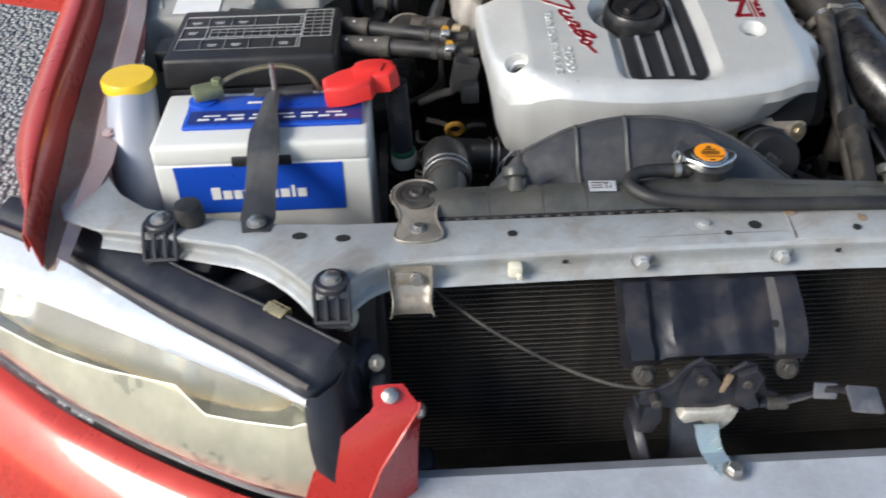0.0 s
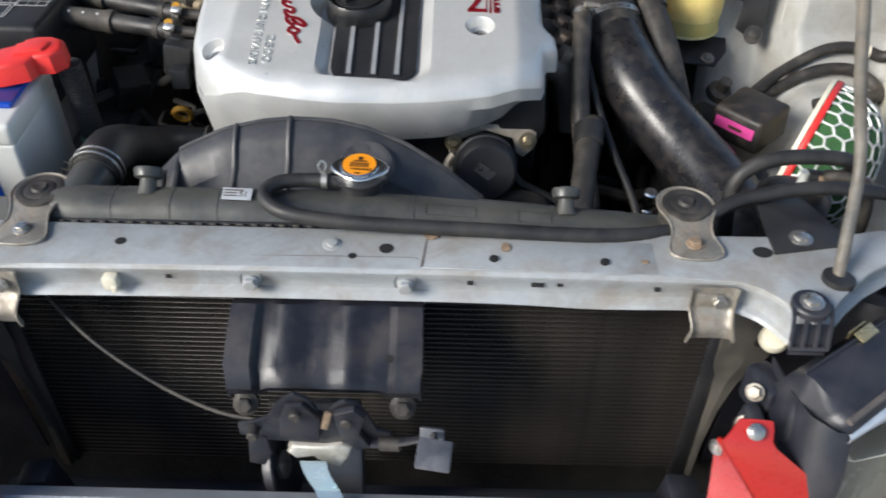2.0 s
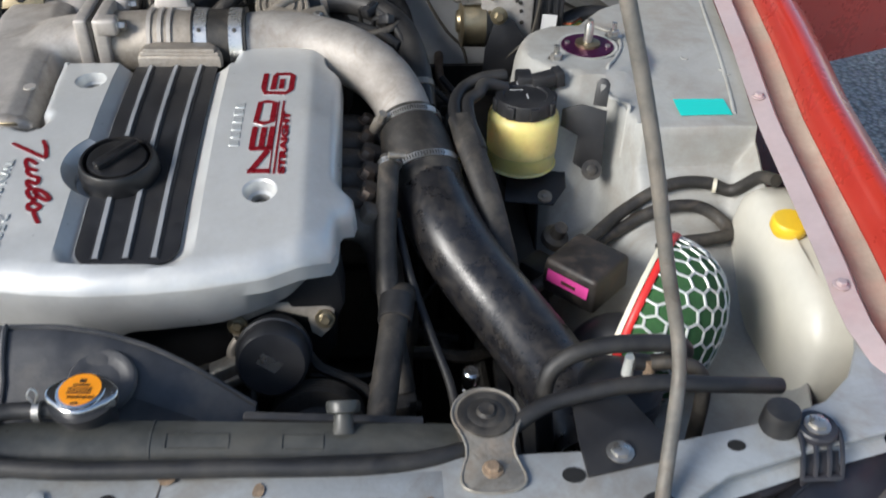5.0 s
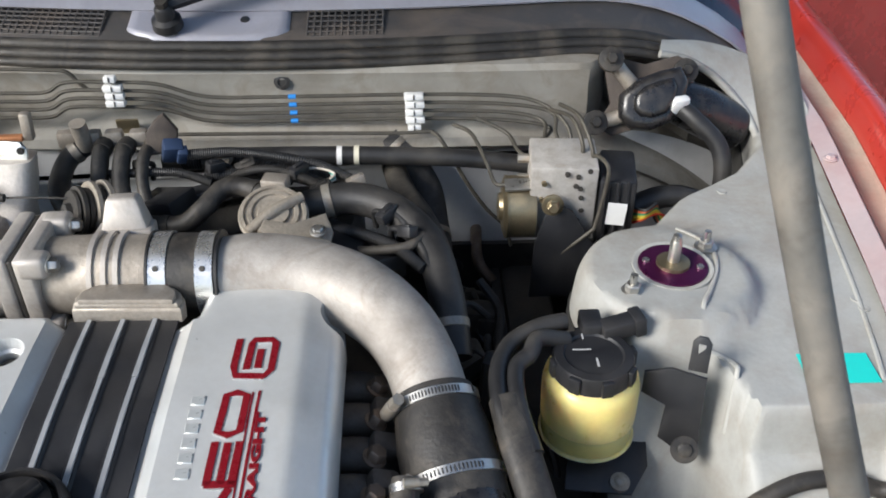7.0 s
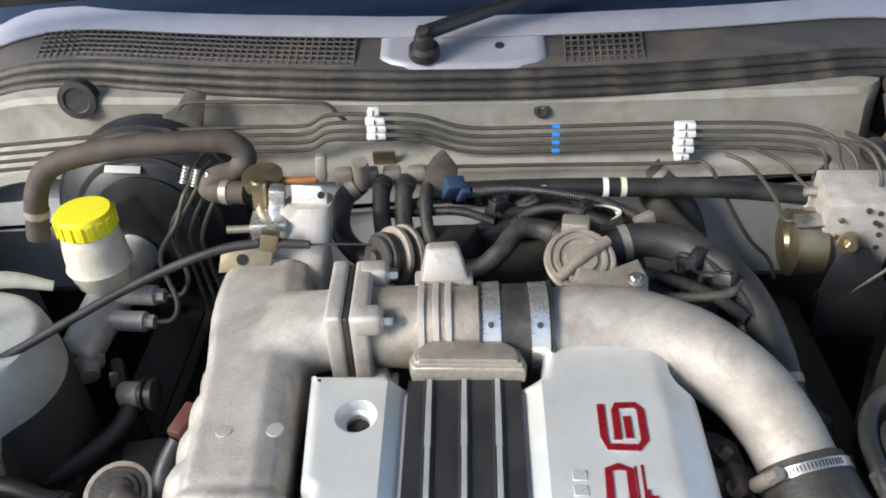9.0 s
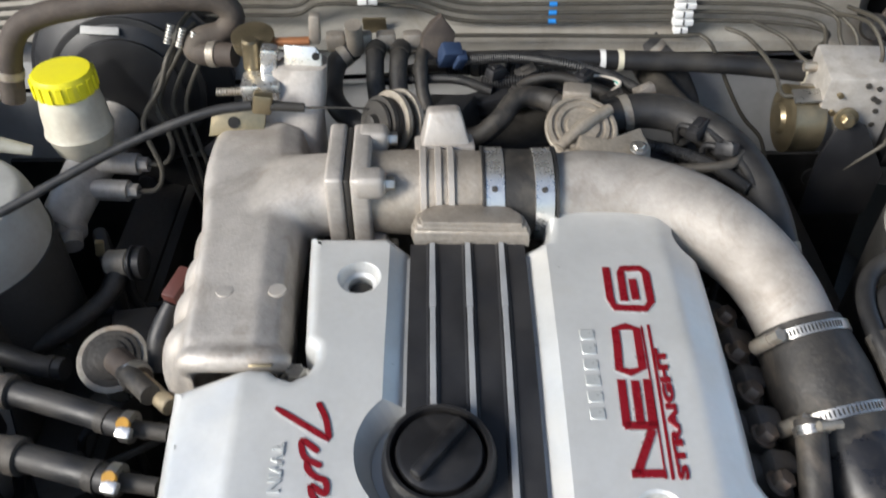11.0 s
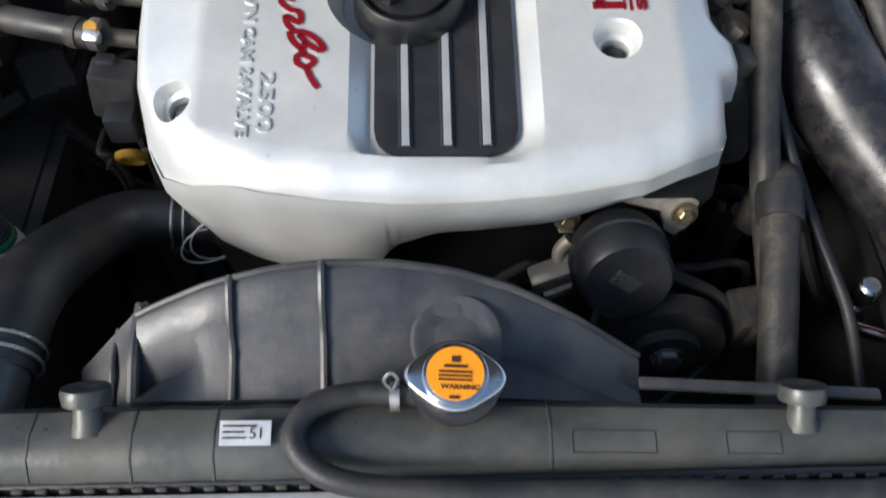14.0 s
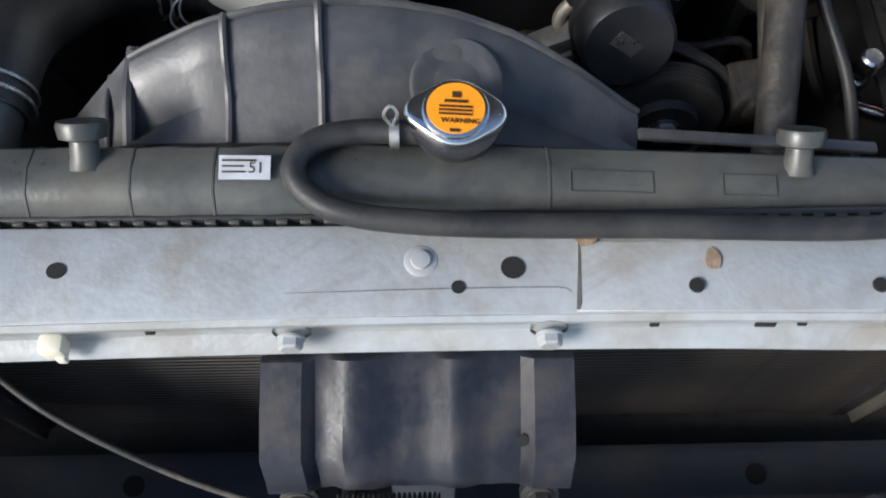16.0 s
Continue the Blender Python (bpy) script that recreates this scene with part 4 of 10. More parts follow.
def make_mount(s):
    """Rubber radiator mount under its pressed steel bracket."""
    t = thing("radiator_mount", s * 0.342, 0.05, 0.70, "rusty zinc bracket with a black rubber radiator mount", "radiator mount", group="radiator mounts")
    x = s * 0.342
    bm = B()
    o = [(0.0305 * math.cos(radians(a)), 0.0305 * math.sin(radians(a)) + 0.052) for a in range(-30, 211, 8)]
    flank = [(-0.0225, 0.026), (-0.0205, 0.018), (-0.0210, 0.010), (-0.0240, 0.001), (-0.0270, -0.009), (-0.0272, -0.016), (-0.0245, -0.021), (-0.0180, -0.0245), (-0.009, -0.0265)]
    o += flank + [(0.0, -0.027)] + [(-px_, py_) for px_, py_ in reversed(flank)]

    def settle(v):
        k = min(1, max(0, (v.y - 0.002) / 0.026))
        return Vector((x + v.x, v.y, v.z + TOPZ + 0.002 + 0.006 * k * k * (3 - 2 * k)))
    prism(bm, o, 0, 0.0022, Matrix.Identity(4), 0.0008)
    for v in bm.verts:
        v.co = settle(v.co)
    tube(bm, [settle(V(px_ * 0.985, py_, 0.0024)) for px_, py_ in o + o[:1]], 0.0013, 8, 1, raw=True)
    part("bracket", bm, M_BRACKET, t, "pressed zinc bracket with rust")
    bm = B()
    lathe(bm, (x, 0.052, TOPZ - 0.014), (0, 0, 1), [(0, 0.026), (0.02, 0.026), (0.026, 0.0255), (0.0275, 0.021), (0.0265, 0.017), (0.0285, 0.013), (0.028, 0.009), (0.031, 0.007), (0.030, 0.004)], 32)
    part("rubber_bush", bm, M_RUBBERWORN, t, "ringed black rubber bush")
    bm = B()
    hexbolt(bm, (x, -0.004, TOPZ + 0.0045), (0, 0, 1), 0.0065, 0.006, 1.4)
    part("bolt", bm, M_RUST if s > 0 else M_STEEL, t, "rusted bolt" if s > 0 else "")
    # hook on the front face below
    h = thing("grille_bracket", s * 0.352, -0.07, 0.68, "tan zinc-plated hook bracket on the support face", "bracket", group="grille brackets")
    bm = B()
    xx = s * 0.352
    HZ = (0.742, 0.736, 0.728, 0.719, 0.713, 0.709, 0.705, 0.701, 0.696, 0.689)
    HY = (-0.0595, -0.0597, -0.060, -0.0605, -0.063, -0.069, -0.0745, -0.077, -0.0775, -0.0760)
    HW = (0.0245, 0.0238, 0.0235, 0.0232, 0.0220, 0.0210, 0.0210, 0.0220, 0.0232, 0.0246)
    rim = {-1.0: -0.0055, -0.96: -0.0030, -0.88: -0.0006, -0.5: 0.0, 0.0: 0.0, 0.5: 0.0, 0.88: -0.0006, 0.96: -0.0030, 1.0: -0.0055}
    sheet(bm, lambda u, k: (xx + u * HW[k], HY[k] + rim[u] * (1.6 if k > 3 else 1.0), HZ[k]), sorted(rim), list(range(10)), 0.0016)
    part("plate", bm, M_BRACKET, h, "", 60)
    bm = B()
    box(bm, (xx - 0.006, -0.0625, 0.727), (0.020, 0.004, 0.016), bevel=0.001)
    part("nut_cage", bm, M_BRACKET, h)
    bm = B()
    hexbolt(bm, (xx + 0.006, -0.0635, 0.727), (0, -1, 0.1), 0.007, 0.007, 1.0)
    part("bolt", bm, M_STEEL, h)


make_mount(1)
make_mount(-1)

# ---- condenser and radiator ----
cond = thing("condenser", 0, 0.0, 0.36, "dark dusty air-conditioning condenser with fine horizontal tubes", "condenser")
bm = B()
sheet(bm, lambda u, v: (u, 0.004, v), [-0.385, 0, 0.385], [0.36, 0.5, 0.725], 0.004)
M_FINS = mat("fin_core", (0.024, 0.022, 0.020), 0.6, 0.3, 0.3, 40, 0, dirt=(0.11, 0.085, 0.06), dirt_amount=0.5, dirt_scale=5)
nt = M_FINS.node_tree
wv = nt.nodes.new("ShaderNodeTexWave")
wv.bands_direction = "X"
wv.inputs["Scale"].default_value = 95
wv.inputs["Distortion"].default_value = 1.5
bp = nt.nodes.new("ShaderNodeBump")
bp.inputs["Strength"].default_value = 0.9
bp.inputs["Distance"].default_value = 0.003
tcn = nt.nodes.new("ShaderNodeTexCoord")
nt.links.new(tcn.outputs["Object"], wv.inputs["Vector"])
nt.links.new(wv.outputs["Fac"], bp.inputs["Height"])
nt.links.new(bp.outputs[0], nt.nodes["Principled BSDF"].inputs["Normal"])
part("fin_core", bm, M_FINS, cond)
zt = 0.715
tube_mesh = None
while zt > 0.37:
    if tube_mesh is None:
        bm = B()
        box(bm, (0, -0.004, zt), (0.77, 0.014, 0.0018), bevel=0.0006, seg=1)
        first = part("tube", bm, M_FIN, cond)
        tube_mesh = first.data
    else:
        ob = new("tube", tube_mesh)
        ob.parent = cond
        ob.location = V(0, -0.004, zt) - PLACE[cond.name]
    zt -= 0.0078
M_FINEDGE = mat("dusty_fin_edges", (0.020, 0.018, 0.016), 0.65, 0.3, 0.35, 30, 0, dirt=(0.12, 0.09, 0.06), dirt_amount=0.5, dirt_scale=4)
M_TUBE = mat("dull_condenser_tube", (0.042, 0.039, 0.036), 0.5, 0.4, 0.3, 40, 0, dirt=(0.13, 0.105, 0.075), dirt_amount=0.5, dirt_scale=8)
first.data.materials[0] = M_TUBE
verts, faces = [], []
for j in range(44):
    z1 = 0.7141 - j * 0.0078
    z0 = z1 - 0.0060
    for i in range(240):
        x = -0.383 + i * 0.0032 + 0.0004 * math.sin(i * 1.7 + j * 2.3)
        if x > 0.357:
            continue
        d = 0.0013 if (i + j) % 2 else -0.0013
        n = len(verts)
        verts += [(x - d - 0.0004, -0.0075, z0), (x - d + 0.0004, -0.0075, z0), (x + d + 0.0004, -0.0075, z1), (x + d - 0.0004, -0.0075, z1), (x - d, 0.0015, z0), (x + d, 0.0015, z1)]
        faces += [(n, n + 1, n + 2, n + 3), (n + 1, n + 4, n + 5, n + 2), (n, n + 3, n + 5, n + 4)]
me = bpy.data.meshes.new("fins")
me.from_pydata(verts, [], faces)
bm = B()
bm.from_mesh(me)
fins = part("fin_pack", bm, M_FINEDGE, cond, "fine zig-zag fins between the tubes")
tagged(fins, kind="stuff")
for s in (1, -1):
    bm = B()
    box(bm, (s * 0.394, 0.0, 0.54), (0.020, 0.026, 0.37), bevel=0.004)
    part("header", bm, M_BLACKP, cond)

M_FOIL = mat("silver_foil_label", (0.52, 0.54, 0.56), 0.4, 0.3, 0.12, 60)
rad = thing("radiator", 0, 0.05, 0.40, "black radiator with a plastic top tank behind the support", "radiator")
bm = B()
prof = [(-0.030, -0.045), (-0.033, -0.015), (-0.030, 0.004), (-0.018, 0.016), (0.0, 0.020), (0.018, 0.016), (0.028, 0.004), (0.030, -0.045)]
xs = [-0.335, -0.330, -0.32] + [-0.30 + 0.015 * i for i in range(41)] + [0.32, 0.330, 0.335]


def tank(u, k):
    a, b_ = prof[k]
    e = 0.75 if abs(u) > 0.332 else (0.92 if abs(u) > 0.325 else 1.0)
    rib = 1.0 + (0.035 if (round((u + 0.30) / 0.015) % 4 == 0 and u < 0.0) else 0.0)
    return (u, 0.047 + a * 0.86 * e * rib, 0.738 - 0.025 * max(0, (u) / 0.34) + b_ * e * rib)


sheet(bm, tank, xs, list(range(8)))
bm.faces.ensure_lookup_table()
bmesh.ops.holes_fill(bm, edges=[e for e in bm.edges if e.is_boundary], sides=0)
part("top_tank", bm, M_TANK, rad, "ribbed black plastic top tank", 35)
for x in (-0.262, -0.200, -0.150, 0.055):
    bm = B()
    tube(bm, [V(*tank(x, k)) - V(0, 0, 0.0006) for k in range(8)], 0.0013, 6, 1, raw=True)
    part("moulding_ring", bm, M_TANK, rad)
for x0, x1 in ((0.068, 0.120), (0.165, 0.200)):
    bm = B()
    pts = [V(*tank(x, 3)).lerp(V(*tank(x, 4)), f_) + V(0, -0.0002, 0.0006) for x, f_ in ((x0, 0.05), (x1, 0.05), (x1, 0.9), (x0, 0.9), (x0, 0.05))]
    tube(bm, pts, 0.0004, 6, 1, raw=True)
    part("moulded_frame", bm, M_TANK, rad)
bm = B()
box(bm, (0, 0.045, 0.53), (0.68, 0.03, 0.33))
part("core", bm, M_FIN, rad)
for i in range(46):
    bm = B()
    box(bm, (-0.325 + i * 0.0144, 0.0170, 0.7415), (0.007, 0.003, 0.004), bevel=0.0006, seg=1)
    part("crimp_tab", bm, M_LEG, rad, "small crimped metal tab")
bm = B()
box(bm, (0, 0.0205, 0.739), (0.67, 0.005, 0.008), bevel=0.002)
part("crimp_rail", bm, M_BLACKP, rad)
bm = B()
tube(bm, [(-0.312, 0.040, 0.722), (-0.310, 0.062, 0.732), (-0.306, 0.090, 0.737), (-0.304, 0.118, 0.738)], [0.024, 0.025, 0.0235, 0.0225], 24, 6)
part("hose_neck", bm, M_TANK, rad)
for x, z in ((-0.228, 0.752), (0.217, 0.737)):
    bm = B()
    lathe(bm, (x, 0.050, z), (0, 0.74, 0.67), [(0, 0.0110), (0.006, 0.0090), (0.017, 0.0085), (0.019, 0.0145), (0.026, 0.0155), (0.029, 0.0145), (0.0295, 0.0075), (0.028, 0.004)], 24)
    part("mounting_boss", bm, M_TANK, rad)
bm = B()
lathe(bm, (-0.003, 0.070, 0.745), (0, -0.02, 1), [(0, 0.024), (0.012, 0.022), (0.022, 0.022), (0.026, 0.028), (0.029, 0.028)], 32)
part("filler_neck", bm, M_BLACKP, rad)
bm = B()
lm = basis((-0.130, 0.044, 0.7612), (1, 0, -0.03), (0, 0.96, 0.27))
prism(bm, [(-0.0155, -0.0075), (0.0155, -0.0075), (0.0155, 0.0075), (-0.0155, 0.0075)], 0, 0.0008, lm, 0.0003, 1)
lab = part("label", bm, M_FOIL, rad, "small silver printed label")
bm = text_mesh("51", 0.0095, lm @ pose(0.0025, -0.0035, 0.0009), 0.0003)
part("print", bm, M_INK, lab)
bm = B()
bars(bm, lm @ pose(-0.0145, -0.004, 0.0009), [(0.001, 0.0075, 0.020, 0.0012), (0.001, 0.004, 0.013, 0.001), (0.001, 0.0005, 0.014, 0.001)])
part("print", bm, M_INK, lab)

bm = B()
o = []
for a in range(0, 360, 6):
    c_ = math.cos(radians(a))
    r = 0.0230 + 0.0082 * abs(c_) ** 8
    o.append((r * c_ * 1.0, r * math.sin(radians(a))))
cm = pose(-0.003, 0.0705, 0.772, 3, 0, -4)
prism(bm, o, 0, 0.010, cm, 0.003, 3)
cap = part("filler_cap", bm, M_CHROME, rad, "polished steel radiator cap with an orange warning sticker")
bm = B()
lathe(bm, cm @ V(0, 0, 0.0095), (0, -0.05, 1), [(0, 0.0205), (0.002, 0.0200), (0.0026, 0.019)], 32)
part("crown", bm, M_CHROME, cap)
bm = B()
lathe(bm, cm @ V(0, 0, 0.0122), (0, -0.05, 1), [(0, 0.0175), (0.0005, 0.0175)], 36)
part("sticker", bm, M_ORANGE, cap, "orange warning sticker")
bm = text_mesh("WARNING", 0.0048, cm @ pose(-0.0085, -0.0105, 0.0131), 0.0002)
part("print", bm, M_INK, cap)
bm = B()
bars(bm, cm @ pose(-0.012, -0.005, 0.0128), [(0.002, 0.0, 0.020, 0.0012), (0.002, 0.0026, 0.020, 0.0012), (0.002, 0.0052, 0.020, 0.0012), (0.005, 0.0085, 0.014, 0.0018), (0.0095, 0.012, 0.005, 0.004), (0.009, -0.0115, 0.006, 0.002)])
part("print", bm, M_INK, cap)

# overflow hose looping from the neck and along the tank
hose = thing("overflow_hose", -0.05, 0.03, 0.74, "thin black rubber overflow hose along the radiator tank", "hose")
bm = B()
tube(bm, [(-0.024, 0.066, 0.764), (-0.062, 0.067, 0.764), (-0.088, 0.059, 0.766), (-0.100, 0.042, 0.766), (-0.092, 0.024, 0.764), (-0.065, 0.011, 0.762), (0.0, 0.006, 0.757), (0.12, 0.006, 0.752), (0.26, 0.006, 0.748), (0.34, 0.030, 0.742), (0.40, 0.060, 0.755), (0.48, 0.068, 0.767), (0.56, 0.068, 0.762), (0.62, 0.080, 0.745)], 0.0078, 12, 8)
part("rubber", bm, M_RUBBER, hose)
bm = B()
lathe(bm, (-0.043, 0.0635, 0.7665), (1, 0, 0), [(0, 0.0085), (0, 0.0092), (0.006, 0.0092), (0.006, 0.0085)], 20)
tube(bm, [(-0.042, 0.064, 0.775), (-0.046, 0.066, 0.783), (-0.042, 0.069, 0.788), (-0.038, 0.067, 0.783), (-0.041, 0.064, 0.775)], 0.0011, 6, 6)
part("spring_clip", bm, M_STEEL, hose)

# ---- engine cover ----


def cover0(y):
    return float(np.interp(y, [0.18, 0.24, 0.27, 0.33, 0.41, 0.47, 0.55, 0.64], [0.782, 0.794, 0.800, 0.813, 0.826, 0.834, 0.840, 0.842]))


def band_d(x, y):
    """Distance outside the rounded channel that runs from front to back."""
    cx, hx, r = -0.004, 0.054, 0.022
    dx, dy = abs(x - cx) - (hx - r), (0.238 + r) - y
    dy += 2.4 * max(0.0, dy - r)
    return math.hypot(max(dx, 0), max(dy, 0)) + min(max(dx, dy), 0) - r


def cover_z(x, y):
    z = cover0(y)
    z -= 0.36 * max(0.0, -0.185 - x)
    z -= 0.5 * max(0.0, x - 0.172)
    z -= 0.5 * max(0.0, (-0.165 - x) - (y - 0.235) * 0.9) if x < -0.14 else 0
    d = band_d(x, y)
    z -= 0.013 * min(1.0, max(0.0, (0.016 - d) / 0.015))
    return z


OUT = [(-0.148, 0.600), (-0.140, 0.478), (-0.132, 0.470), (-0.131, 0.460), (-0.136, 0.448), (-0.147, 0.443), (-0.158, 0.447), (-0.165, 0.453), (-0.181, 0.454), (-0.246, 0.447), (-0.242, 0.36), (-0.237, 0.314), (-0.228, 0.275), (-0.215, 0.250), (-0.19, 0.233), (-0.14, 0.218), (-0.09, 0.210), (-0.041, 0.206), (0.02, 0.207), (0.072, 0.211), (0.11, 0.217), (0.138, 0.222), (0.175, 0.238), (0.200, 0.255), (0.206, 0.268), (0.208, 0.304), (0.212, 0.312), (0.223, 0.319), (0.226, 0.332), (0.224, 0.348), (0.213, 0.357), (0.208, 0.364), (0.208, 0.40), (0.207, 0.575), (0.203, 0.612), (0.194, 0.630), (0.180, 0.645), (0.072, 0.648), (0.067, 0.594), (0.046, 0.591), (-0.055, 0.591), (-0.075, 0.599)]


def refine(o, step):
    r = []
    for i, p in enumerate(o):
        q = o[(i + 1) % len(o)]
        n = max(1, int(math.hypot(q[0] - p[0], q[1] - p[1]) / step))
        r += [(p[0] + (q[0] - p[0]) * k / n, p[1] + (q[1] - p[1]) * k / n) for k in range(n)]
    return r


def inset(o, d):
    """Outline moved inwards by d (outline runs anticlockwise seen from above)."""
    r = []
    n = len(o)
    for i in range(n):
        a, b, c = V(*o[i - 1]), V(*o[i]), V(*o[(i + 1) % n])
        e, f = (b - a).normalized(), (c - b).normalized()
        m = V(-e.y - f.y, e.x + f.x)
        m.normalize()
        r.append((b + m * d)[:])
    return r


cover = thing("engine_cover", 0, 0.42, 0.66, "silver plastic engine cover with a black ribbed centre panel", "engine cover")
OUTR = refine(OUT, 0.008)
bm = B()


def skirt(x, y):
    """Depth of the skirt: deep and arched at the front, shallow at the sides."""
    f = bump_fn(y, 0.24, 0.33)
    low = float(np.interp(x, [-0.245, -0.225, -0.16, -0.075, -0.060, -0.045, -0.01, 0.086, 0.155, 0.2, 0.22], [0.692, 0.672, 0.644, 0.638, 0.656, 0.686, 0.702, 0.706, 0.726, 0.765, 0.775]))
    return low * f + (cover0(y) - 0.055) * (1 - f)


rings = []
for d, drop, lean in ((0.0, None, 0.03), (-0.001, 0.030, 0.004), (0.0, 0.0145, 0.0), (0.0005, 0.0105, 0.0), (0.0015, 0.0070, 0.0), (0.0030, 0.0043, 0.0), (0.0050, 0.0022, 0.0), (0.0078, 0.0007, 0.0), (0.011, 0.0, 0.0)):
    row = []
    wide = inset(OUTR, d * 2.5)
    for (x, y), (xw, yw), (x0, y0) in zip(inset(OUTR, d), wide, OUTR):
        f_ = bump_fn(y0, 0.245, 0.30) if d > 0 else 0.0
        x, y = x + (xw - x) * f_, y + (yw - y) * f_
        if drop is None:
            z = skirt(x0, y0)
            y += 0.026 * bump_fn(y0, 0.24, 0.33)
        else:
            z = cover_z(x, y) - drop * (1 + 0.9 * f_)
        row.append(bm.verts.new((x, y, z)))
    rings.append(row)
for a, b_ in zip(rings, rings[1:]):
    bridge(bm, a, b_)
topface = bm.faces.new(rings[-1])
# closing face coloured black for the shade inside the hollow cover
bm.faces.new(rings[0][::-1]).material_index = 1
gtop = [topface]
cuts = [(0, -0.24 + 0.005 * i) for i in range(90)] + [(0, x) for x in (-0.074, -0.059, 0.051, 0.066)] + [(1, 0.215 + 0.005 * i) for i in range(85)] + [(1, y) for y in (0.2333, 0.2377)]
for axis, k in cuts:
    geom = {f for f in gtop if f.is_valid}
    gg = list(geom | {e for f in geom for e in f.edges} | {v for f in geom for v in f.verts})
    no = (1, 0, 0) if axis == 0 else (0, 1, 0)
    r = bmesh.ops.bisect_plane(bm, geom=gg, plane_co=(k, k, 0), plane_no=no)
    gtop = [f for f in r["geom"] if isinstance(f, bmesh.types.BMFace)]
done = set()
for f in gtop:
    for v in f.verts:
        if v not in done:
            done.add(v)
            v.co.z = cover_z(v.co.x, v.co.y)
body = part("shell", bm, M_SILVER, cover, "", 34)
body.data.materials.append(M_TIMING)


def cut(ob, bm2):
    """Carves the shape of bm2 (in world places) out of ob."""
    bmesh.ops.recalc_face_normals(bm2, faces=bm2.faces)
    me = bpy.data.meshes.new("cutter")
    bmesh.ops.translate(bm2, vec=-PLACE[ob.name], verts=bm2.verts)
    bm2.to_mesh(me)
    bm2.free()
    c = bpy.data.objects.new("cutter", me)
    scene.collection.objects.link(c)
    c.matrix_world = Matrix.Identity(4)
    keep, loc = ob.parent, ob.location.copy()
    ob.parent, ob.location = None, (0, 0, 0)
    md = ob.modifiers.new("cut", "BOOLEAN")
    md.operation, md.object, md.solver = "DIFFERENCE", c, "EXACT"
    dg = bpy.context.evaluated_depsgraph_get()
    dg.update()
    res = bpy.data.meshes.new_from_object(ob.evaluated_get(dg))
    ob.modifiers.clear()
    ob.data = res
    ob.parent, ob.location = keep, loc
    bpy.data.objects.remove(c)


bm = B()
WELLS = [(-0.099, 0.548, 0.0175), (0.125, 0.330, 0.0175), (-0.197, 0.289, 0.017)]
for x, y, r in WELLS:
    z = cover_z(x, y)
    tilt = (0, -0.12, 1) if x > -0.15 else (-0.38, -0.2, 1)
    lathe(bm, (x, y, z - 0.020), tilt, [(-0.03, r * 0.60), (0.006, r * 0.62), (0.008, r * 0.82), (0.0185, r), (0.0215, r * 1.18), (0.034, r * 1.2)], 28)
# conical seat round the oil filler
lathe(bm, (-0.036, 0.379, cover0(0.379) - 0.022), (0, -0.1, 1), [(0, 0.0455), (0.006, 0.0465), (0.0225, 0.0580), (0.034, 0.062)], 48)
# ear at the rear right corner
lathe(bm, (0.206, 0.598, 0.795), (0.15, 0.1, 1), [(0, 0.020), (0.020, 0.023), (0.040, 0.029), (0.07, 0.034)], 32)
cut(body, bm)
for x, y, r in WELLS:
    z = cover_z(x, y)
    bm = B()
    tilt = V(0, -0.12, 1).normalized() if x > -0.15 else V(-0.38, -0.2, 1).normalized()
    seat = V(x, y, z - 0.020) - tilt * 0.004
    # this dark disc is no real seal, it stands in for shade in the well
    lathe(bm, seat, tilt, [(0, r * 0.59), (0.003, r * 0.585), (0.004, r * 0.50)], 24)
    seal = part("seal", bm, M_RUBBER, cover, "dark disc added for the shade at the bottom of the bolt well")
    bm = B()
    hexbolt(bm, seat + tilt * 0.0035, tilt, 0.0058, 0.005, 1.3)
    part("bolt", bm, M_DARK, seal, "recessed bolt")
bm = B()
hexbolt(bm, (-0.147, 0.459, 0.806), (0, 0, 1), 0.009, 0.012, 1.5)
part("bolt", bm, M_STEEL, cover)

# black panel in the channel
M_RIB = mat("dull_silver_rib", (0.42, 0.43, 0.44), 0.4, 0.4, 0.08, 40)
bm = B()


def in_band(u, v):
    """u across (-1..1), v front (0) to back (1): fills the rounded channel."""
    y = 0.2395 + v * 0.355
    dy = y - 0.2395
    h = 0.052 if dy >= 0.022 else 0.052 - 0.022 + math.sqrt(max(0, 0.022 ** 2 - (0.022 - dy) ** 2))
    x = -0.004 + u * h
    return (x, y, cover0(y) - 0.0085)


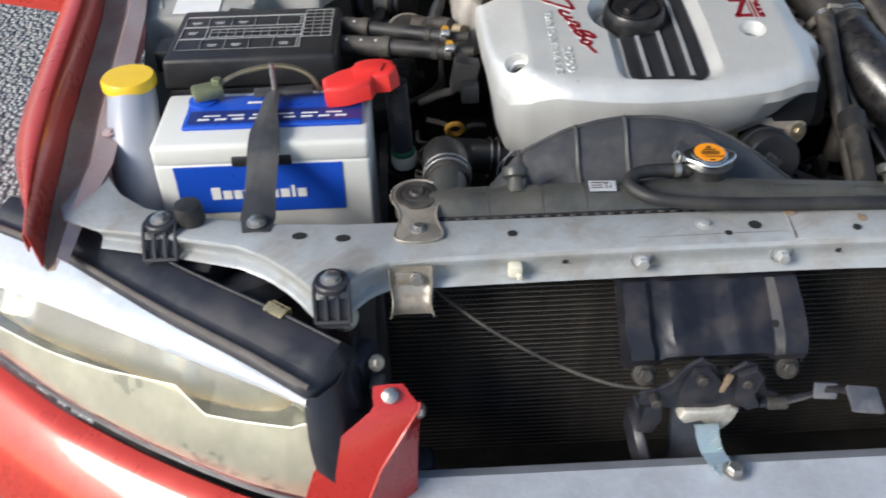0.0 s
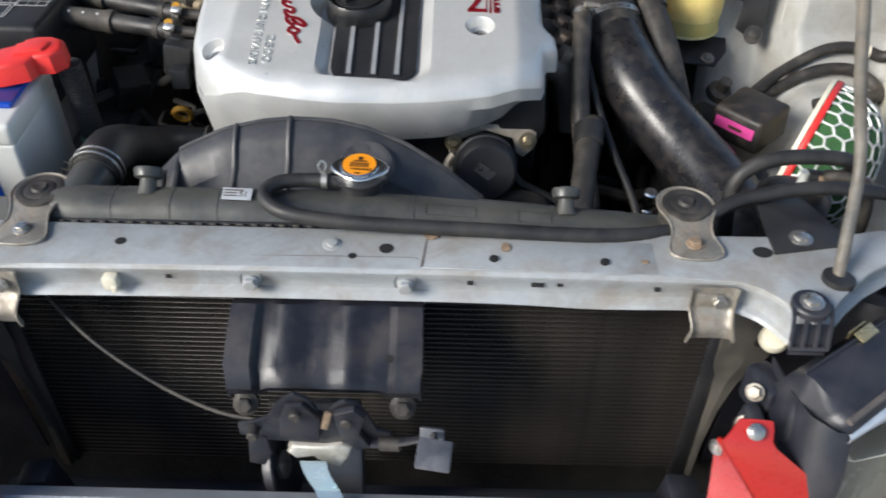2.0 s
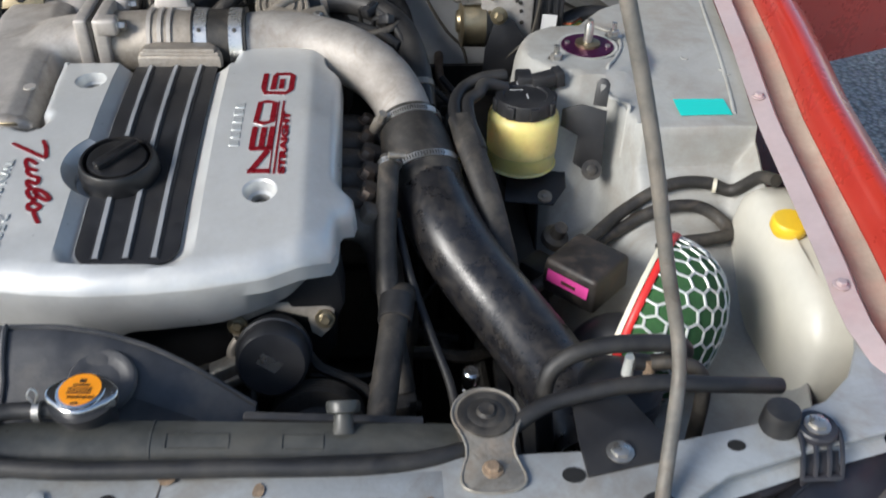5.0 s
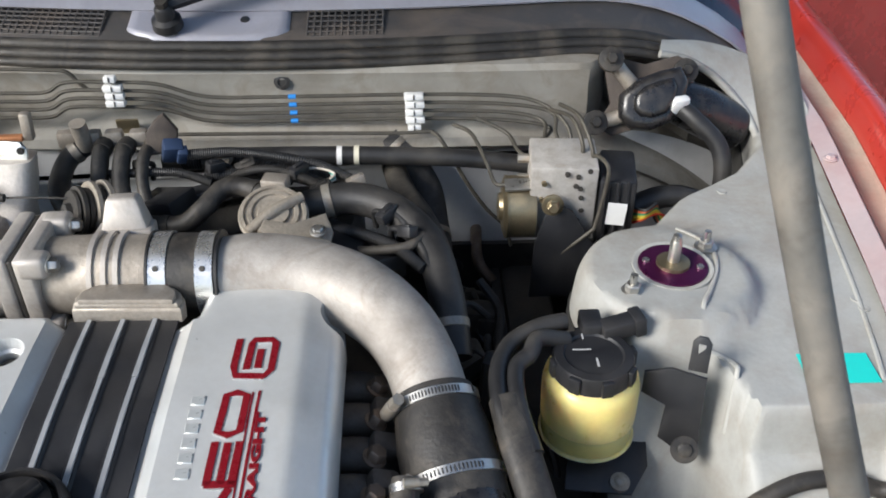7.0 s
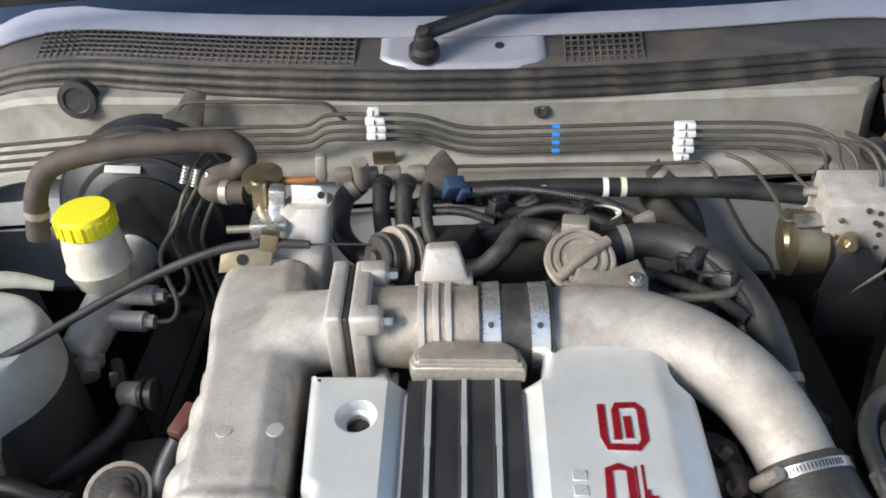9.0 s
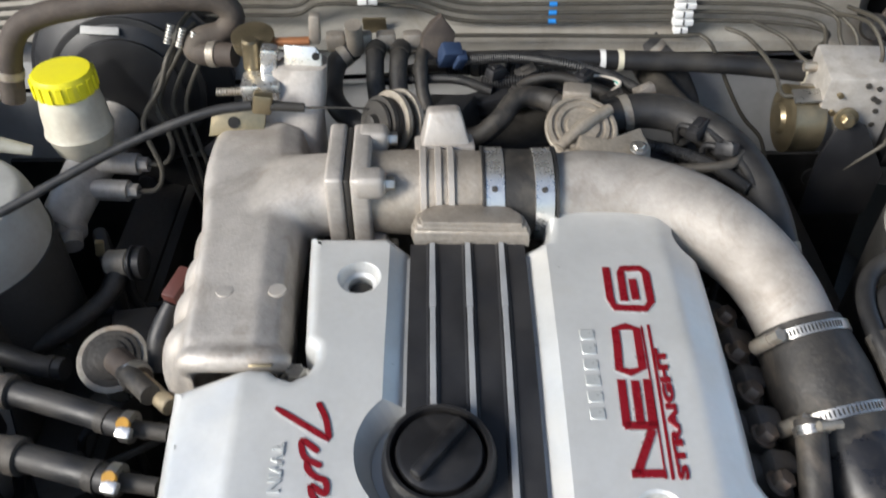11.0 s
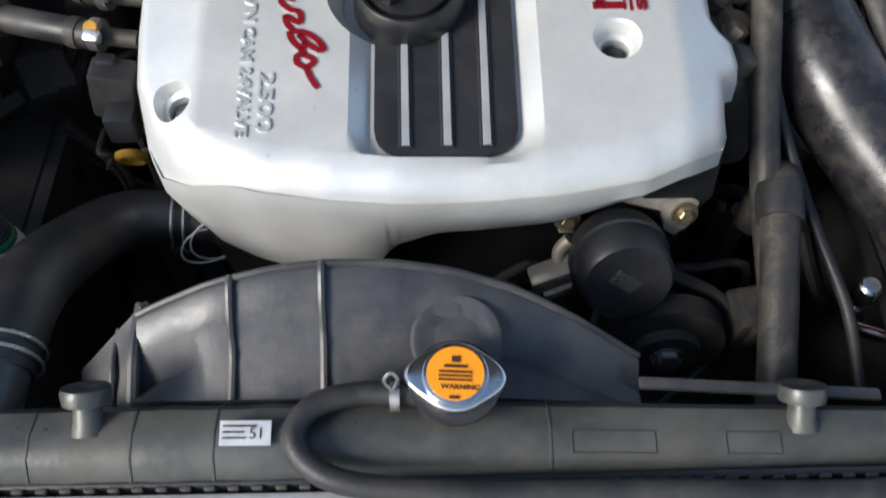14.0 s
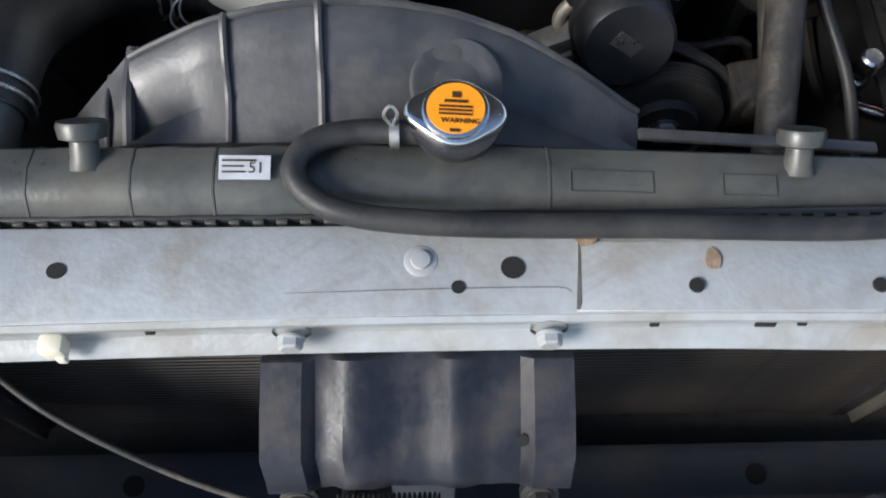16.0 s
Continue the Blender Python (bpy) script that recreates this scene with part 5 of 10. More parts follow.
sheet(bm, in_band, [-1 + i / 10 for i in range(21)], [0, 0.004, 0.012, 0.025, 0.04, 0.062] + [0.1 + i * 0.05 for i in range(19)], 0.003)
part("centre_panel", bm, M_BLACKP, cover, "matt black ribbed panel", 30)
for x0, x1 in ((-0.033, -0.036), (-0.003, -0.004), (0.025, 0.0265)):
    bm = B()
    for ya, yb in ((0.246, 0.515), (0.5155, 0.593)):
        pts = [(x0 + (x1 - x0) * (y - 0.246) / 0.35, y, cover0(y) - 0.0048) for y in np.linspace(ya, yb, 12)]
        us = [-0.0025, -0.0020, 0.0020, 0.0025]
        sheet(bm, lambda i, k: (pts[i][0] + us[k] * (1.25 - 0.25 * i / 11), pts[i][1], pts[i][2] + (0.0 if k in (0, 3) else 0.0018) - 0.002), list(range(12)), list(range(4)), 0.002)
    part("rib", bm, M_RIB, cover, "slim silver rib", 30)
    bm = B()
    pts = [(x0 + (x1 - x0) * (y - 0.246) / 0.35, y, cover0(y) - 0.0075) for y in np.linspace(0.2455, 0.593, 14)]
    us = [-0.0055, -0.004, 0.004, 0.0055]
    sheet(bm, lambda i, k: (pts[i][0] + us[k], pts[i][1], pts[i][2] + (0.0 if k in (0, 3) else 0.0022) - 0.001), list(range(14)), list(range(4)), 0.002)
    part("rib_foot", bm, M_BLACKP, cover, "", 30)

# raised lettering


def letters(name, body_text, size, x, y, up_left, material, shear=0.0, bold=0.0, sx=1.0, lift=0.0008, depth=0.0009):
    """Lettering laid along the car; up_left: reads towards the screen, else towards the nose."""
    bm = text_mesh(body_text, size, Matrix.Identity(4), depth, shear, bold, sx)
    bmesh.ops.subdivide_edges(bm, edges=[e for e in bm.edges if e.calc_length() > 0.02], cuts=2)
    for v in bm.verts:
        a, b_, c = v.co
        px, py = (x - b_, y + a) if up_left else (x + b_, y - a)
        v.co = Vector((px, py, cover0(py) + lift + c))
    return part(name, bm, material, cover, "", 30)


M_EMBOSS = mat("silver_emboss", (0.60, 0.62, 0.61), 0.32, 0.5, 0.05, 40)
def ribbon(name, strokes, width, material, lift, smooth_line=True):
    """Flat raised strokes of lettering that follow the cover."""
    bm = B()
    for st_ in strokes:
        line = spline([(x, y, 0) for x, y in st_], 6) if smooth_line and len(st_) > 2 else [V(x, y, 0) for x, y in st_]
        if len(line) == 2:
            d = (line[1] - line[0]).normalized() * (width * 0.25)
            line = [(line[0] - d).lerp(line[1] + d, k / 6) for k in range(7)]
        n = len(line)

        def edge(i, k):
            t_ = (line[min(i + 1, n - 1)] - line[max(i - 1, 0)]).normalized()
            w_ = width * (0.7 if smooth_line and i in (0, n - 1) else 1.0)
            p = line[i] + V(-t_.y, t_.x, 0) * (k * w_ / 2)
            return (p.x, p.y, cover0(p.y) + lift)
        sheet(bm, edge, list(range(n)), [-1, 1], 0.0012)
    return part(name, bm, material, cover, "", 30)


SCRIPT = [[(-0.154, 0.413), (-0.113, 0.387)], [(-0.123, 0.418), (-0.116, 0.404), (-0.112, 0.387)],
          [(-0.119, 0.377), (-0.131, 0.386), (-0.132, 0.381), (-0.128, 0.372), (-0.116, 0.366)],
          [(-0.127, 0.370), (-0.126, 0.364), (-0.120, 0.358), (-0.112, 0.354), (-0.112, 0.345), (-0.123, 0.352)],
          [(-0.123, 0.352), (-0.121, 0.344), (-0.116, 0.338)],
          [(-0.117, 0.337), (-0.108, 0.336), (-0.099, 0.330), (-0.093, 0.322), (-0.096, 0.320), (-0.104, 0.325), (-0.112, 0.334)],
          [(-0.119, 0.337), (-0.117, 0.330), (-0.111, 0.323), (-0.107, 0.324), (-0.108, 0.330), (-0.112, 0.334)],
          [(-0.110, 0.323), (-0.108, 0.317), (-0.112, 0.315), (-0.112, 0.310), (-0.106, 0.306), (-0.101, 0.308), (-0.100, 0.312), (-0.108, 0.317)],
          [(-0.105, 0.306), (-0.102, 0.298), (-0.096, 0.288)]]
BLOCKS = [[(0.1105, 0.358), (0.1322, 0.358)], [(0.1137, 0.360), (0.1283, 0.391)], [(0.1105, 0.396), (0.1312, 0.396)], [(0.1116, 0.434), (0.1105, 0.397)], [(0.1222, 0.433), (0.1211, 0.398)], [(0.1317, 0.434), (0.1302, 0.397)],
          [(0.113, 0.466), (0.1135, 0.484), (0.122, 0.487), (0.131, 0.4835), (0.130, 0.446), (0.1205, 0.442), (0.1115, 0.4455), (0.113, 0.468)],
          [(0.1150, 0.5525), (0.1142, 0.5175), (0.1170, 0.507), (0.1424, 0.5055), (0.1478, 0.513), (0.1485, 0.546), (0.1443, 0.5512), (0.1286, 0.5510), (0.1268, 0.546), (0.1258, 0.514)], [(0.1358, 0.537), (0.1356, 0.517)]]
ribbon("letter_border", SCRIPT, 0.0070, M_EMBOSS, 0.0004)
ribbon("script_lettering", SCRIPT, 0.0044, M_LETTERRED, 0.0013)
ribbon("letter_border", BLOCKS, 0.0088, M_EMBOSS, 0.0004, False)
ribbon("block_lettering", BLOCKS, 0.0062, M_LETTERRED, 0.0013, False)
letters("red_letters", "STRAIGHT", 0.0102, 0.1495, 0.3535, True, M_LETTERRED, 0, 0.0004, 2.32, 0.0008)
letters("embossed_letters", "TWIN CAM 24VALVE", 0.0125, -0.1535, 0.3850, False, M_EMBOSS, 0, 0.0003, 1.17, 0.0006)
letters("embossed_letters", "2500", 0.0150, -0.1385, 0.3020, False, M_EMBOSS, 0, 0.0003, 1.65, 0.0006)
ribbon("underline", [[(0.1356, 0.487), (0.1329, 0.354)]], 0.0013, M_LETTERRED, 0.0008, False)
ribbon("underline", [[(0.1412, 0.488), (0.1380, 0.354)]], 0.0022, M_LETTERRED, 0.0008, False)
# maker's name as plain raised bars
for k in range(6):
    y = 0.4065 + k * 0.0145
    bm = B()
    box(bm, (0.0900, y, cover0(y) + 0.0005), (0.0115, 0.0095, 0.0012), (8, 0, 0), 0.0004, 1)
    part("embossed_bar", bm, M_EMBOSS, cover, "small raised silver bar")

oil = thing("oil_filler_cap", -0.030, 0.366, 0.80, "black plastic oil filler cap with a moulded grip", "oil cap")
oc = V(-0.0300, 0.372, cover0(0.37) - 0.008)
od = V(0, -0.13, 1).normalized()
bm = B()
lathe(bm, oc, od, [(-0.004, 0.043), (0.010, 0.0425), (0.019, 0.0405), (0.0215, 0.0385), (0.0215, 0.0360), (0.010, 0.034), (0.009, 0.030)], 40)
part("collar", bm, M_CAPBLACK, oil)
bm = B()
lathe(bm, oc + od * 0.005, od, [(0, 0.0325), (0.012, 0.0325), (0.016, 0.031), (0.0175, 0.027)], 40)
part("cap", bm, M_CAPBLACK, oil)
bm = B()
om = basis(oc + od * 0.024, (0.62, 0.78, 0.1), (-0.78, 0.62, 0.08))
box(bm, (0, 0, 0), (0.056, 0.011, 0.014), (0, 0, 0), 0.003)
for v in bm.verts:
    v.co = om @ v.co
part("grip", bm, M_CAPBLACK, oil)

# ---- intake plenum, throttle and pipes ----
plen = thing("intake_plenum", -0.2, 0.62, 0.70, "rough cast aluminium intake plenum, stained and oily", "intake plenum")
bm = B()
pr = [(-0.047, -0.075), (-0.046, -0.03), (-0.0435, -0.007), (-0.036, 0.0), (0.018, 0.0), (0.036, -0.008), (0.043, -0.03), (0.040, -0.085)]


def plenum(v, k):
    cx = -0.198 + (-0.012) * (v - 0.465) / 0.28
    w = 1.0 + 0.18 * bump_fn(abs(v - 0.69), 0.0, 0.10)
    end = 1.0 if v > 0.478 else (0.93 if v > 0.469 else 0.8)
    a, b_ = pr[k]
    return (cx + a * w * end, v, 0.832 + 0.028 * min(1, (v - 0.46) / 0.26) + b_ - (1 - end) * 0.03)


sheet(bm, plenum, [0.462, 0.466, 0.472, 0.480] + [0.5 + 0.02 * i for i in range(14)], list(range(8)))
bmesh.ops.holes_fill(bm, edges=[e for e in bm.edges if e.is_boundary], sides=0)



def neck(u, a):
    """Lofts from the flat plenum to the round throttle mouth."""
    k = 1 - (1 - u) ** 2.2
    e = 0.45 + 0.55 * k
    c_, s_ = math.cos(a), math.sin(a)
    return (-0.222 + 0.104 * u, 0.666 + 0.007 * u + (0.080 - 0.040 * k) * math.copysign(abs(c_) ** e, c_), 0.806 + 0.026 * k + (0.0375 + 0.0025 * k) * math.copysign(abs(s_) ** e, s_))


sheet(bm, neck, [i / 14 for i in range(15)], [2 * math.pi * i / 40 for i in range(41)])
bmesh.ops.remove_doubles(bm, verts=bm.verts, dist=0.0001)
bmesh.ops.holes_fill(bm, edges=[e for e in bm.edges if e.is_boundary], sides=0)
for i in range(6):
    y = 0.502 + 0.044 * i
    tube(bm, [(-0.226, y, 0.812), (-0.242, y, 0.797), (-0.250, y, 0.765), (-0.248, y, 0.71)], [0.0235, 0.025, 0.024, 0.024], 16, 5)
tube(bm, [(-0.239, 0.474, 0.804), (-0.235, 0.469, 0.819), (-0.220, 0.466, 0.8235), (-0.19, 0.465, 0.824), (-0.168, 0.466, 0.822), (-0.156, 0.470, 0.812)], [0.010, 0.011, 0.011, 0.011, 0.011, 0.010], 14, 6)
fuse(part("casting", bm, M_ALU, plen), 0.0032, 4)
for x, y in ((-0.213, 0.53), (-0.168, 0.53)):
    bm = B()
    lathe(bm, (x, y, 0.838), (0, 0, 1), [(0, 0.008), (0.002, 0.0075), (0.0022, 0.004)], 16)
    part("casting_boss", bm, M_ALU, plen)
bm = B()
box(bm, (-0.172, 0.4555, 0.8285), (0.018, 0.002, 0.013), (48, 0, 0), bevel=0.0004)
part("sticker", bm, M_BRASS, plen, "small yellow sticker")

tb = thing("throttle_valve", -0.08, 0.67, 0.80, "dirty cast aluminium throttle body with bolted flanges", "throttle body")
ax = V(1, 0.02, 0).normalized()


def tbp(x):
    return V(x, 0.672 - 0.004 * (x + 0.1) / 0.1, 0.834)


bm = B()
for x, w_, m_ in ((-0.1265, 0.017, M_ALU), (-0.1150, 0.006, M_DARK), (-0.1025, 0.018, M_ALU)):
    bm = B()
    box(bm, tbp(x), (w_, 0.094 if m_ != M_DARK else 0.088, 0.098 if m_ != M_DARK else 0.092), (0, 0, 1), 0.002 if m_ == M_DARK else 0.004, 3)
    part("flange" if m_ != M_DARK else "gasket", bm, m_, tb)
bm = B()
tube(bm, [tbp(-0.105), tbp(-0.07), tbp(-0.03), tbp(0.012)], [0.040, 0.041, 0.043, 0.041], 32, 6)
part("barrel", bm, M_ALUDIRTY, tb)
for x in (-0.048, -0.034, -0.022):
    bm = B()
    lathe(bm, tbp(x), ax, [(0, 0.042), (0.001, 0.0455), (0.006, 0.0455), (0.007, 0.042)], 32)
    part("rib", bm, M_ALU, tb)
for sy in (-1, 1):
    for sz in (-1, 1):
        bm = B()
        box(bm, tbp(-0.094) + V(0, sy * 0.036, sz * 0.038), (0.030, 0.024, 0.024), (0, 0, 1), 0.006, 3)
        boss = part("corner_boss", bm, M_ALU, tb)
        bm = B()
        hexbolt(bm, tbp(-0.080) + V(0, sy * 0.036, sz * 0.038), (1, 0, 0), 0.007, 0.010, 1.3)
        part("bolt", bm, M_STEEL, boss, "zinc bolt")
bm = B()
box(bm, (-0.024, 0.712, 0.876), (0.056, 0.038, 0.050), (-12, 0, 4), 0.004, 2, 0.55)
box(bm, (-0.024, 0.704, 0.862), (0.058, 0.030, 0.018), (-8, 0, 4), 0.003)
part("sensor_housing", bm, M_ALU, tb, "pale cast sensor housing")
# idle plate in front of the barrel
bm = B()
o = [(-0.064, -0.004), (-0.062, 0.006), (-0.052, 0.018), (-0.042, 0.023), (0.030, 0.023), (0.042, 0.019), (0.054, 0.006), (0.058, -0.008), (0.056, -0.018), (-0.060, -0.018)]
o = [(a * 0.90, b_ * 0.92) for a, b_ in o]
prism(bm, o, 0, 0.016, pose(0.002, 0.611, 0.829, -6, 0, -2), 0.005, 4)
prism(bm, [(a * 0.95, b_ * 0.93) for a, b_ in o], 0.0145, 0.021, pose(0.002, 0.611, 0.829, -6, 0, -2), 0.004, 3)
plate = part("valve_plate", bm, M_ALUDIRTY, tb, "stained cast valve housing")
bm = B()
prism(bm, [(a * 0.86, b_ * 0.82) for a, b_ in o], 0, 0.005, pose(0.002, 0.611, 0.8485, -6, 0, -2), 0.002, 2)
part("lid", bm, M_ALUDIRTY, plate)
qd, qc = V(-0.72, -0.55, 0.30).normalized(), V(-0.066, 0.768, 0.852)
for k, m_ in enumerate((M_ALUDIRTY, M_DARK, M_VALVE, M_DARK, M_DARK)):
    bm = B()
    r = (0.034, 0.028, 0.033, 0.026, 0.028)[k]
    lathe(bm, qc + qd * (0.007 * k), qd, [(0, r - 0.006), (0.0005, r), (0.0052, r), (0.0058, r - 0.006)], 32)
    part("throttle_quadrant" if k in (0, 2) else "return_spring", bm, m_, tb)
bm = B()
lathe(bm, qc + qd * 0.036, qd, [(0, 0.024), (0.003, 0.023), (0.0035, 0.010), (0.010, 0.009), (0.011, 0.007), (0.0112, 0.001)], 28)
part("spindle", bm, M_DARK, tb, "oily brown spindle")
bm = B()
tube(bm, [(-0.62, 0.60, 0.775), (-0.50, 0.66, 0.80), (-0.36, 0.725, 0.848), (-0.27, 0.748, 0.876), (-0.219, 0.755, 0.882)], 0.0052, 10, 8)
cable = solo("throttle_cable", bm, M_RUBBER, "black sheathed throttle cable above the plenum", "cable")
bm = B()
prism(bm, [(-0.030, -0.014), (0.026, -0.012), (0.030, 0.008), (0.012, 0.016), (-0.024, 0.013)], 0, 0.004, basis((-0.235, 0.750, 0.866), (1, 0.05, 0), (0, 0.45, 0.9)), 0.001)
cb_ = part("cable_bracket", bm, M_BRASS, plen, "grimy brass-coloured throttle cable bracket")
bm = B()
lathe(bm, V(-0.238, 0.748, 0.866), (0, -0.9, 0.45), [(0.0, 0.0062), (0.0035, 0.0062), (0.0036, 0.001)], 16)
part("slot", bm, M_HOLE, cb_)
bm = B()
box(bm, (-0.208, 0.756, 0.884), (0.020, 0.014, 0.022), (0, 12, 5), 0.003)
part("cable_clamp", bm, M_BRASS, plen)
# cast riser at the back of the plenum that carries the idle valve
bm = B()
loop_ = []
for z, x0, x1, y0, y1 in ((0.80, -0.252, -0.150, 0.735, 0.800), (0.845, -0.246, -0.152, 0.752, 0.812), (0.872, -0.225, -0.148, 0.775, 0.820), (0.900, -0.196, -0.146, 0.790, 0.825)):
    pts = []
    for a in range(24):
        c_, s_ = math.cos(2 * math.pi * a / 24), math.sin(2 * math.pi * a / 24)
        pts.append(bm.verts.new(((x0 + x1) / 2 + (x1 - x0) / 2 * math.copysign(abs(c_) ** 0.5, c_), (y0 + y1) / 2 + (y1 - y0) / 2 * math.copysign(abs(s_) ** 0.5, s_), z)))
    if loop_:
        bridge(bm, loop_, pts)
    loop_ = pts
bm.faces.new(loop_)
part("riser", bm, M_ALU, plen, "stained cast riser under the idle valve", 60)
bm = B()
cyl(bm, (-0.200, 0.755, 0.881), (-0.166, 0.755, 0.878), 0.0055, 0.0045, 12)
tube(bm, [(-0.168, 0.755, 0.878), (-0.13, 0.756, 0.877), (-0.100, 0.758, 0.874)], 0.0012, 6, 4)
part("cable_end", bm, M_DARK, tb)

pipe = thing("intercooler_pipe", 0.2, 0.63, 0.78, "dull cast aluminium intake crossover pipe", "intake pipe")
bm = B()
PIPE = [(0.078, 0.664, 0.832), (0.115, 0.668, 0.832), (0.165, 0.662, 0.829), (0.215, 0.640, 0.824), (0.255, 0.605, 0.812), (0.278, 0.567, 0.798), (0.290, 0.532, 0.783)]
tube(bm, PIPE, [0.041, 0.042, 0.0415, 0.040, 0.038, 0.036, 0.035], 32, 8)
part("casting", bm, M_ALUPIPE, pipe)
bm = B()
tube(bm, [tbp(0.012), tbp(0.045), tbp(0.080)], 0.0435, 32, 6)
part("coupler", bm, M_RUBBERWORN, pipe, "dark rubber coupler")
for x in (0.022, 0.068):
    bm = B()
    lathe(bm, tbp(x) - ax * 0.009, ax, [(0, 0.0437), (0.0005, 0.0452), (0.0175, 0.0452), (0.018, 0.0437)], 36)
    k = part("band", bm, M_BAND, pipe, "polished T-bolt band")
    for dz in (-0.4,):
        bm = B()
        q = V(0, -math.sin(0.9 + dz * 0.2), math.cos(0.9 + dz * 0.2))
        cyl(bm, tbp(x) + q * 0.0445, tbp(x) + q * 0.0462, 0.003, seg=10)
        part("rivet", bm, M_DARK, k)
    bm = B()
    lathe(bm, tbp(x) + ax * (0.010 if x > 0.05 else -0.012), ax, [(0, 0.043), (0.0005, 0.0465), (0.003, 0.0465), (0.0035, 0.043)], 36)
    part("bead", bm, M_RUBBER, k)
hose2 = thing("turbo_hose", 0.30, 0.48, 0.72, "thick worn black rubber hose with two steel clamps", "hose")
HD = V(0.033, -0.15, -0.07).normalized()
HP = V(0.291, 0.533, 0.783)
bm = B()
tube(bm, [HP, HP + HD * 0.05, HP + HD * 0.115], [0.038, 0.0455, 0.0465], 32, 8)
part("rubber", bm, M_RUBBERWORN, hose2)
hose_clamp(hose2, HP + HD * 0.012, HD, 0.0405, 0.009, (-1, -0.3, 0.3))
hose_clamp(hose2, HP + HD * 0.086, HD, 0.0470, 0.009, (-1, -0.3, 0.3))
bp_ = thing("intake_pipe", 0.36, 0.3, 0.62, "glossy black steel intake pipe, dusty along the top", "intake pipe")
bm = B()
tube(bm, [HP + HD * 0.095, (0.330, 0.375, 0.722), (0.358, 0.325, 0.698), (0.395, 0.268, 0.676), (0.428, 0.205, 0.662), (0.448, 0.140, 0.655), (0.455, 0.08, 0.648)], [0.044, 0.044, 0.043, 0.043, 0.043, 0.043, 0.043], 32, 8)
part("tube", bm, M_PIPE, bp_)
# thin breather hose beside it
bh = thing("breather_hose", 0.26, 0.35, 0.70, "grey-black rubber breather hose with a small clip", "hose")
bm = B()
tube(bm, [(0.266, 0.425, 0.790), (0.262, 0.385, 0.772), (0.258, 0.32, 0.73), (0.262, 0.26, 0.68), (0.275, 0.21, 0.62)], 0.0125, 14, 8)
part("rubber", bm, M_RUBBERWORN, bh)
hose_clamp(bh, (0.266, 0.418, 0.787), (0.05, -0.5, -0.25), 0.0128, 0.007, (0.2, -0.2, 1))
bm = B()
tube(bm, [(0.272, 0.37, 0.74), (0.285, 0.31, 0.705), (0.305, 0.25, 0.67), (0.325, 0.19, 0.64), (0.33, 0.13, 0.61)], 0.0052, 10, 8)
solo("thin_hose", bm, M_RUBBER, "thin black vacuum hose beside the intake pipe", "hose")
vh = thing("breather_pipe", 0.225, 0.15, 0.66, "upright grey rubber elbow pipe behind the radiator", "pipe")
bm = B()
tube(bm, [(0.243, 0.105, 0.640), (0.247, 0.130, 0.655), (0.258, 0.200, 0.680), (0.268, 0.262, 0.697), (0.274, 0.285, 0.694), (0.277, 0.295, 0.675), (0.277, 0.298, 0.62)], [0.0150, 0.0150, 0.0150, 0.016, 0.017, 0.017, 0.017], 16, 8)
part("rubber", bm, M_RUBBERWORN, vh)
bm = B()
lathe(bm, (0.2655, 0.245, 0.692), (0.12, 0.9, 0.22), [(0, 0.0165), (0.001, 0.019), (0.030, 0.0200), (0.031, 0.0165)], 20)
part("sleeve", bm, M_RUBBER, vh)

# ---- engine front: cam sensor, timing cover, fan shroud ----
tc_ = thing("timing_cover", 0.08, 0.3, 0.5, "black plastic timing belt cover below the engine cover", "timing cover")
bm = B()
prism(bm, [(-0.19, 0.0), (-0.21, 0.12), (-0.18, 0.16), (-0.05, 0.165), (0.16, 0.165), (0.205, 0.15), (0.20, 0.06), (0.15, 0.0), (0.05, -0.12), (-0.1, -0.14)], 0, 0.05, basis((0, 0.312, 0.58), (1, 0, 0), (0, 0, 1)), 0.008, 2)
part("cover", bm, M_TIMING, tc_)
bm = B()
prism(bm, [(0.155, 0.02), (0.16, 0.09), (0.215, 0.10), (0.22, 0.05), (0.20, 0.0)], 0, 0.05, basis((-0.008, 0.310, 0.655), (1, 0, 0), (0, 0, 1)), 0.006, 2)
part("corner_block", bm, M_TIMING, tc_)
cas = thing("cam_angle_sensor", 0.135, 0.2, 0.64, "round black cam sensor held by cast ears", "sensor")
cd = V(0.03, -0.80, 0.30).normalized()
cp = V(0.135, 0.240, 0.667)
bm = B()
lathe(bm, cp, cd, [(0, 0.038), (0.012, 0.0385), (0.013, 0.041), (0.020, 0.041), (0.021, 0.0385), (0.046, 0.0375), (0.050, 0.034)], 36)
part("housing", bm, M_BLACKP, cas)
bm = B()
cm_ = basis(cp + cd * 0.0503, (0.75, -0.1, -0.55), (0.5, 0.3, 0.8))
box(bm, (0, 0, 0), (0.030, 0.013, 0.0008))
for v in bm.verts:
    v.co = cm_ @ v.co
part("label", bm, M_STEEL, cas, "silver printed plate")
em = basis(cp + V(0, 0.012, 0), (1, 0, 0), V(0, 0.30, 0.80))
bm = B()
prism(bm, [(-0.046, 0.006), (-0.048, 0.030), (-0.034, 0.042), (-0.004, 0.046), (0.026, 0.050), (0.052, 0.048), (0.066, 0.034), (0.063, 0.014), (0.050, 0.002), (0.040, 0.008), (0.036, 0.026), (0.0, 0.036), (-0.030, 0.024), (-0.034, 0.006)], -0.004, 0.006, em, 0.002)
ear = part("cast_bracket", bm, M_VALVE, cas, "pale cast aluminium bracket")
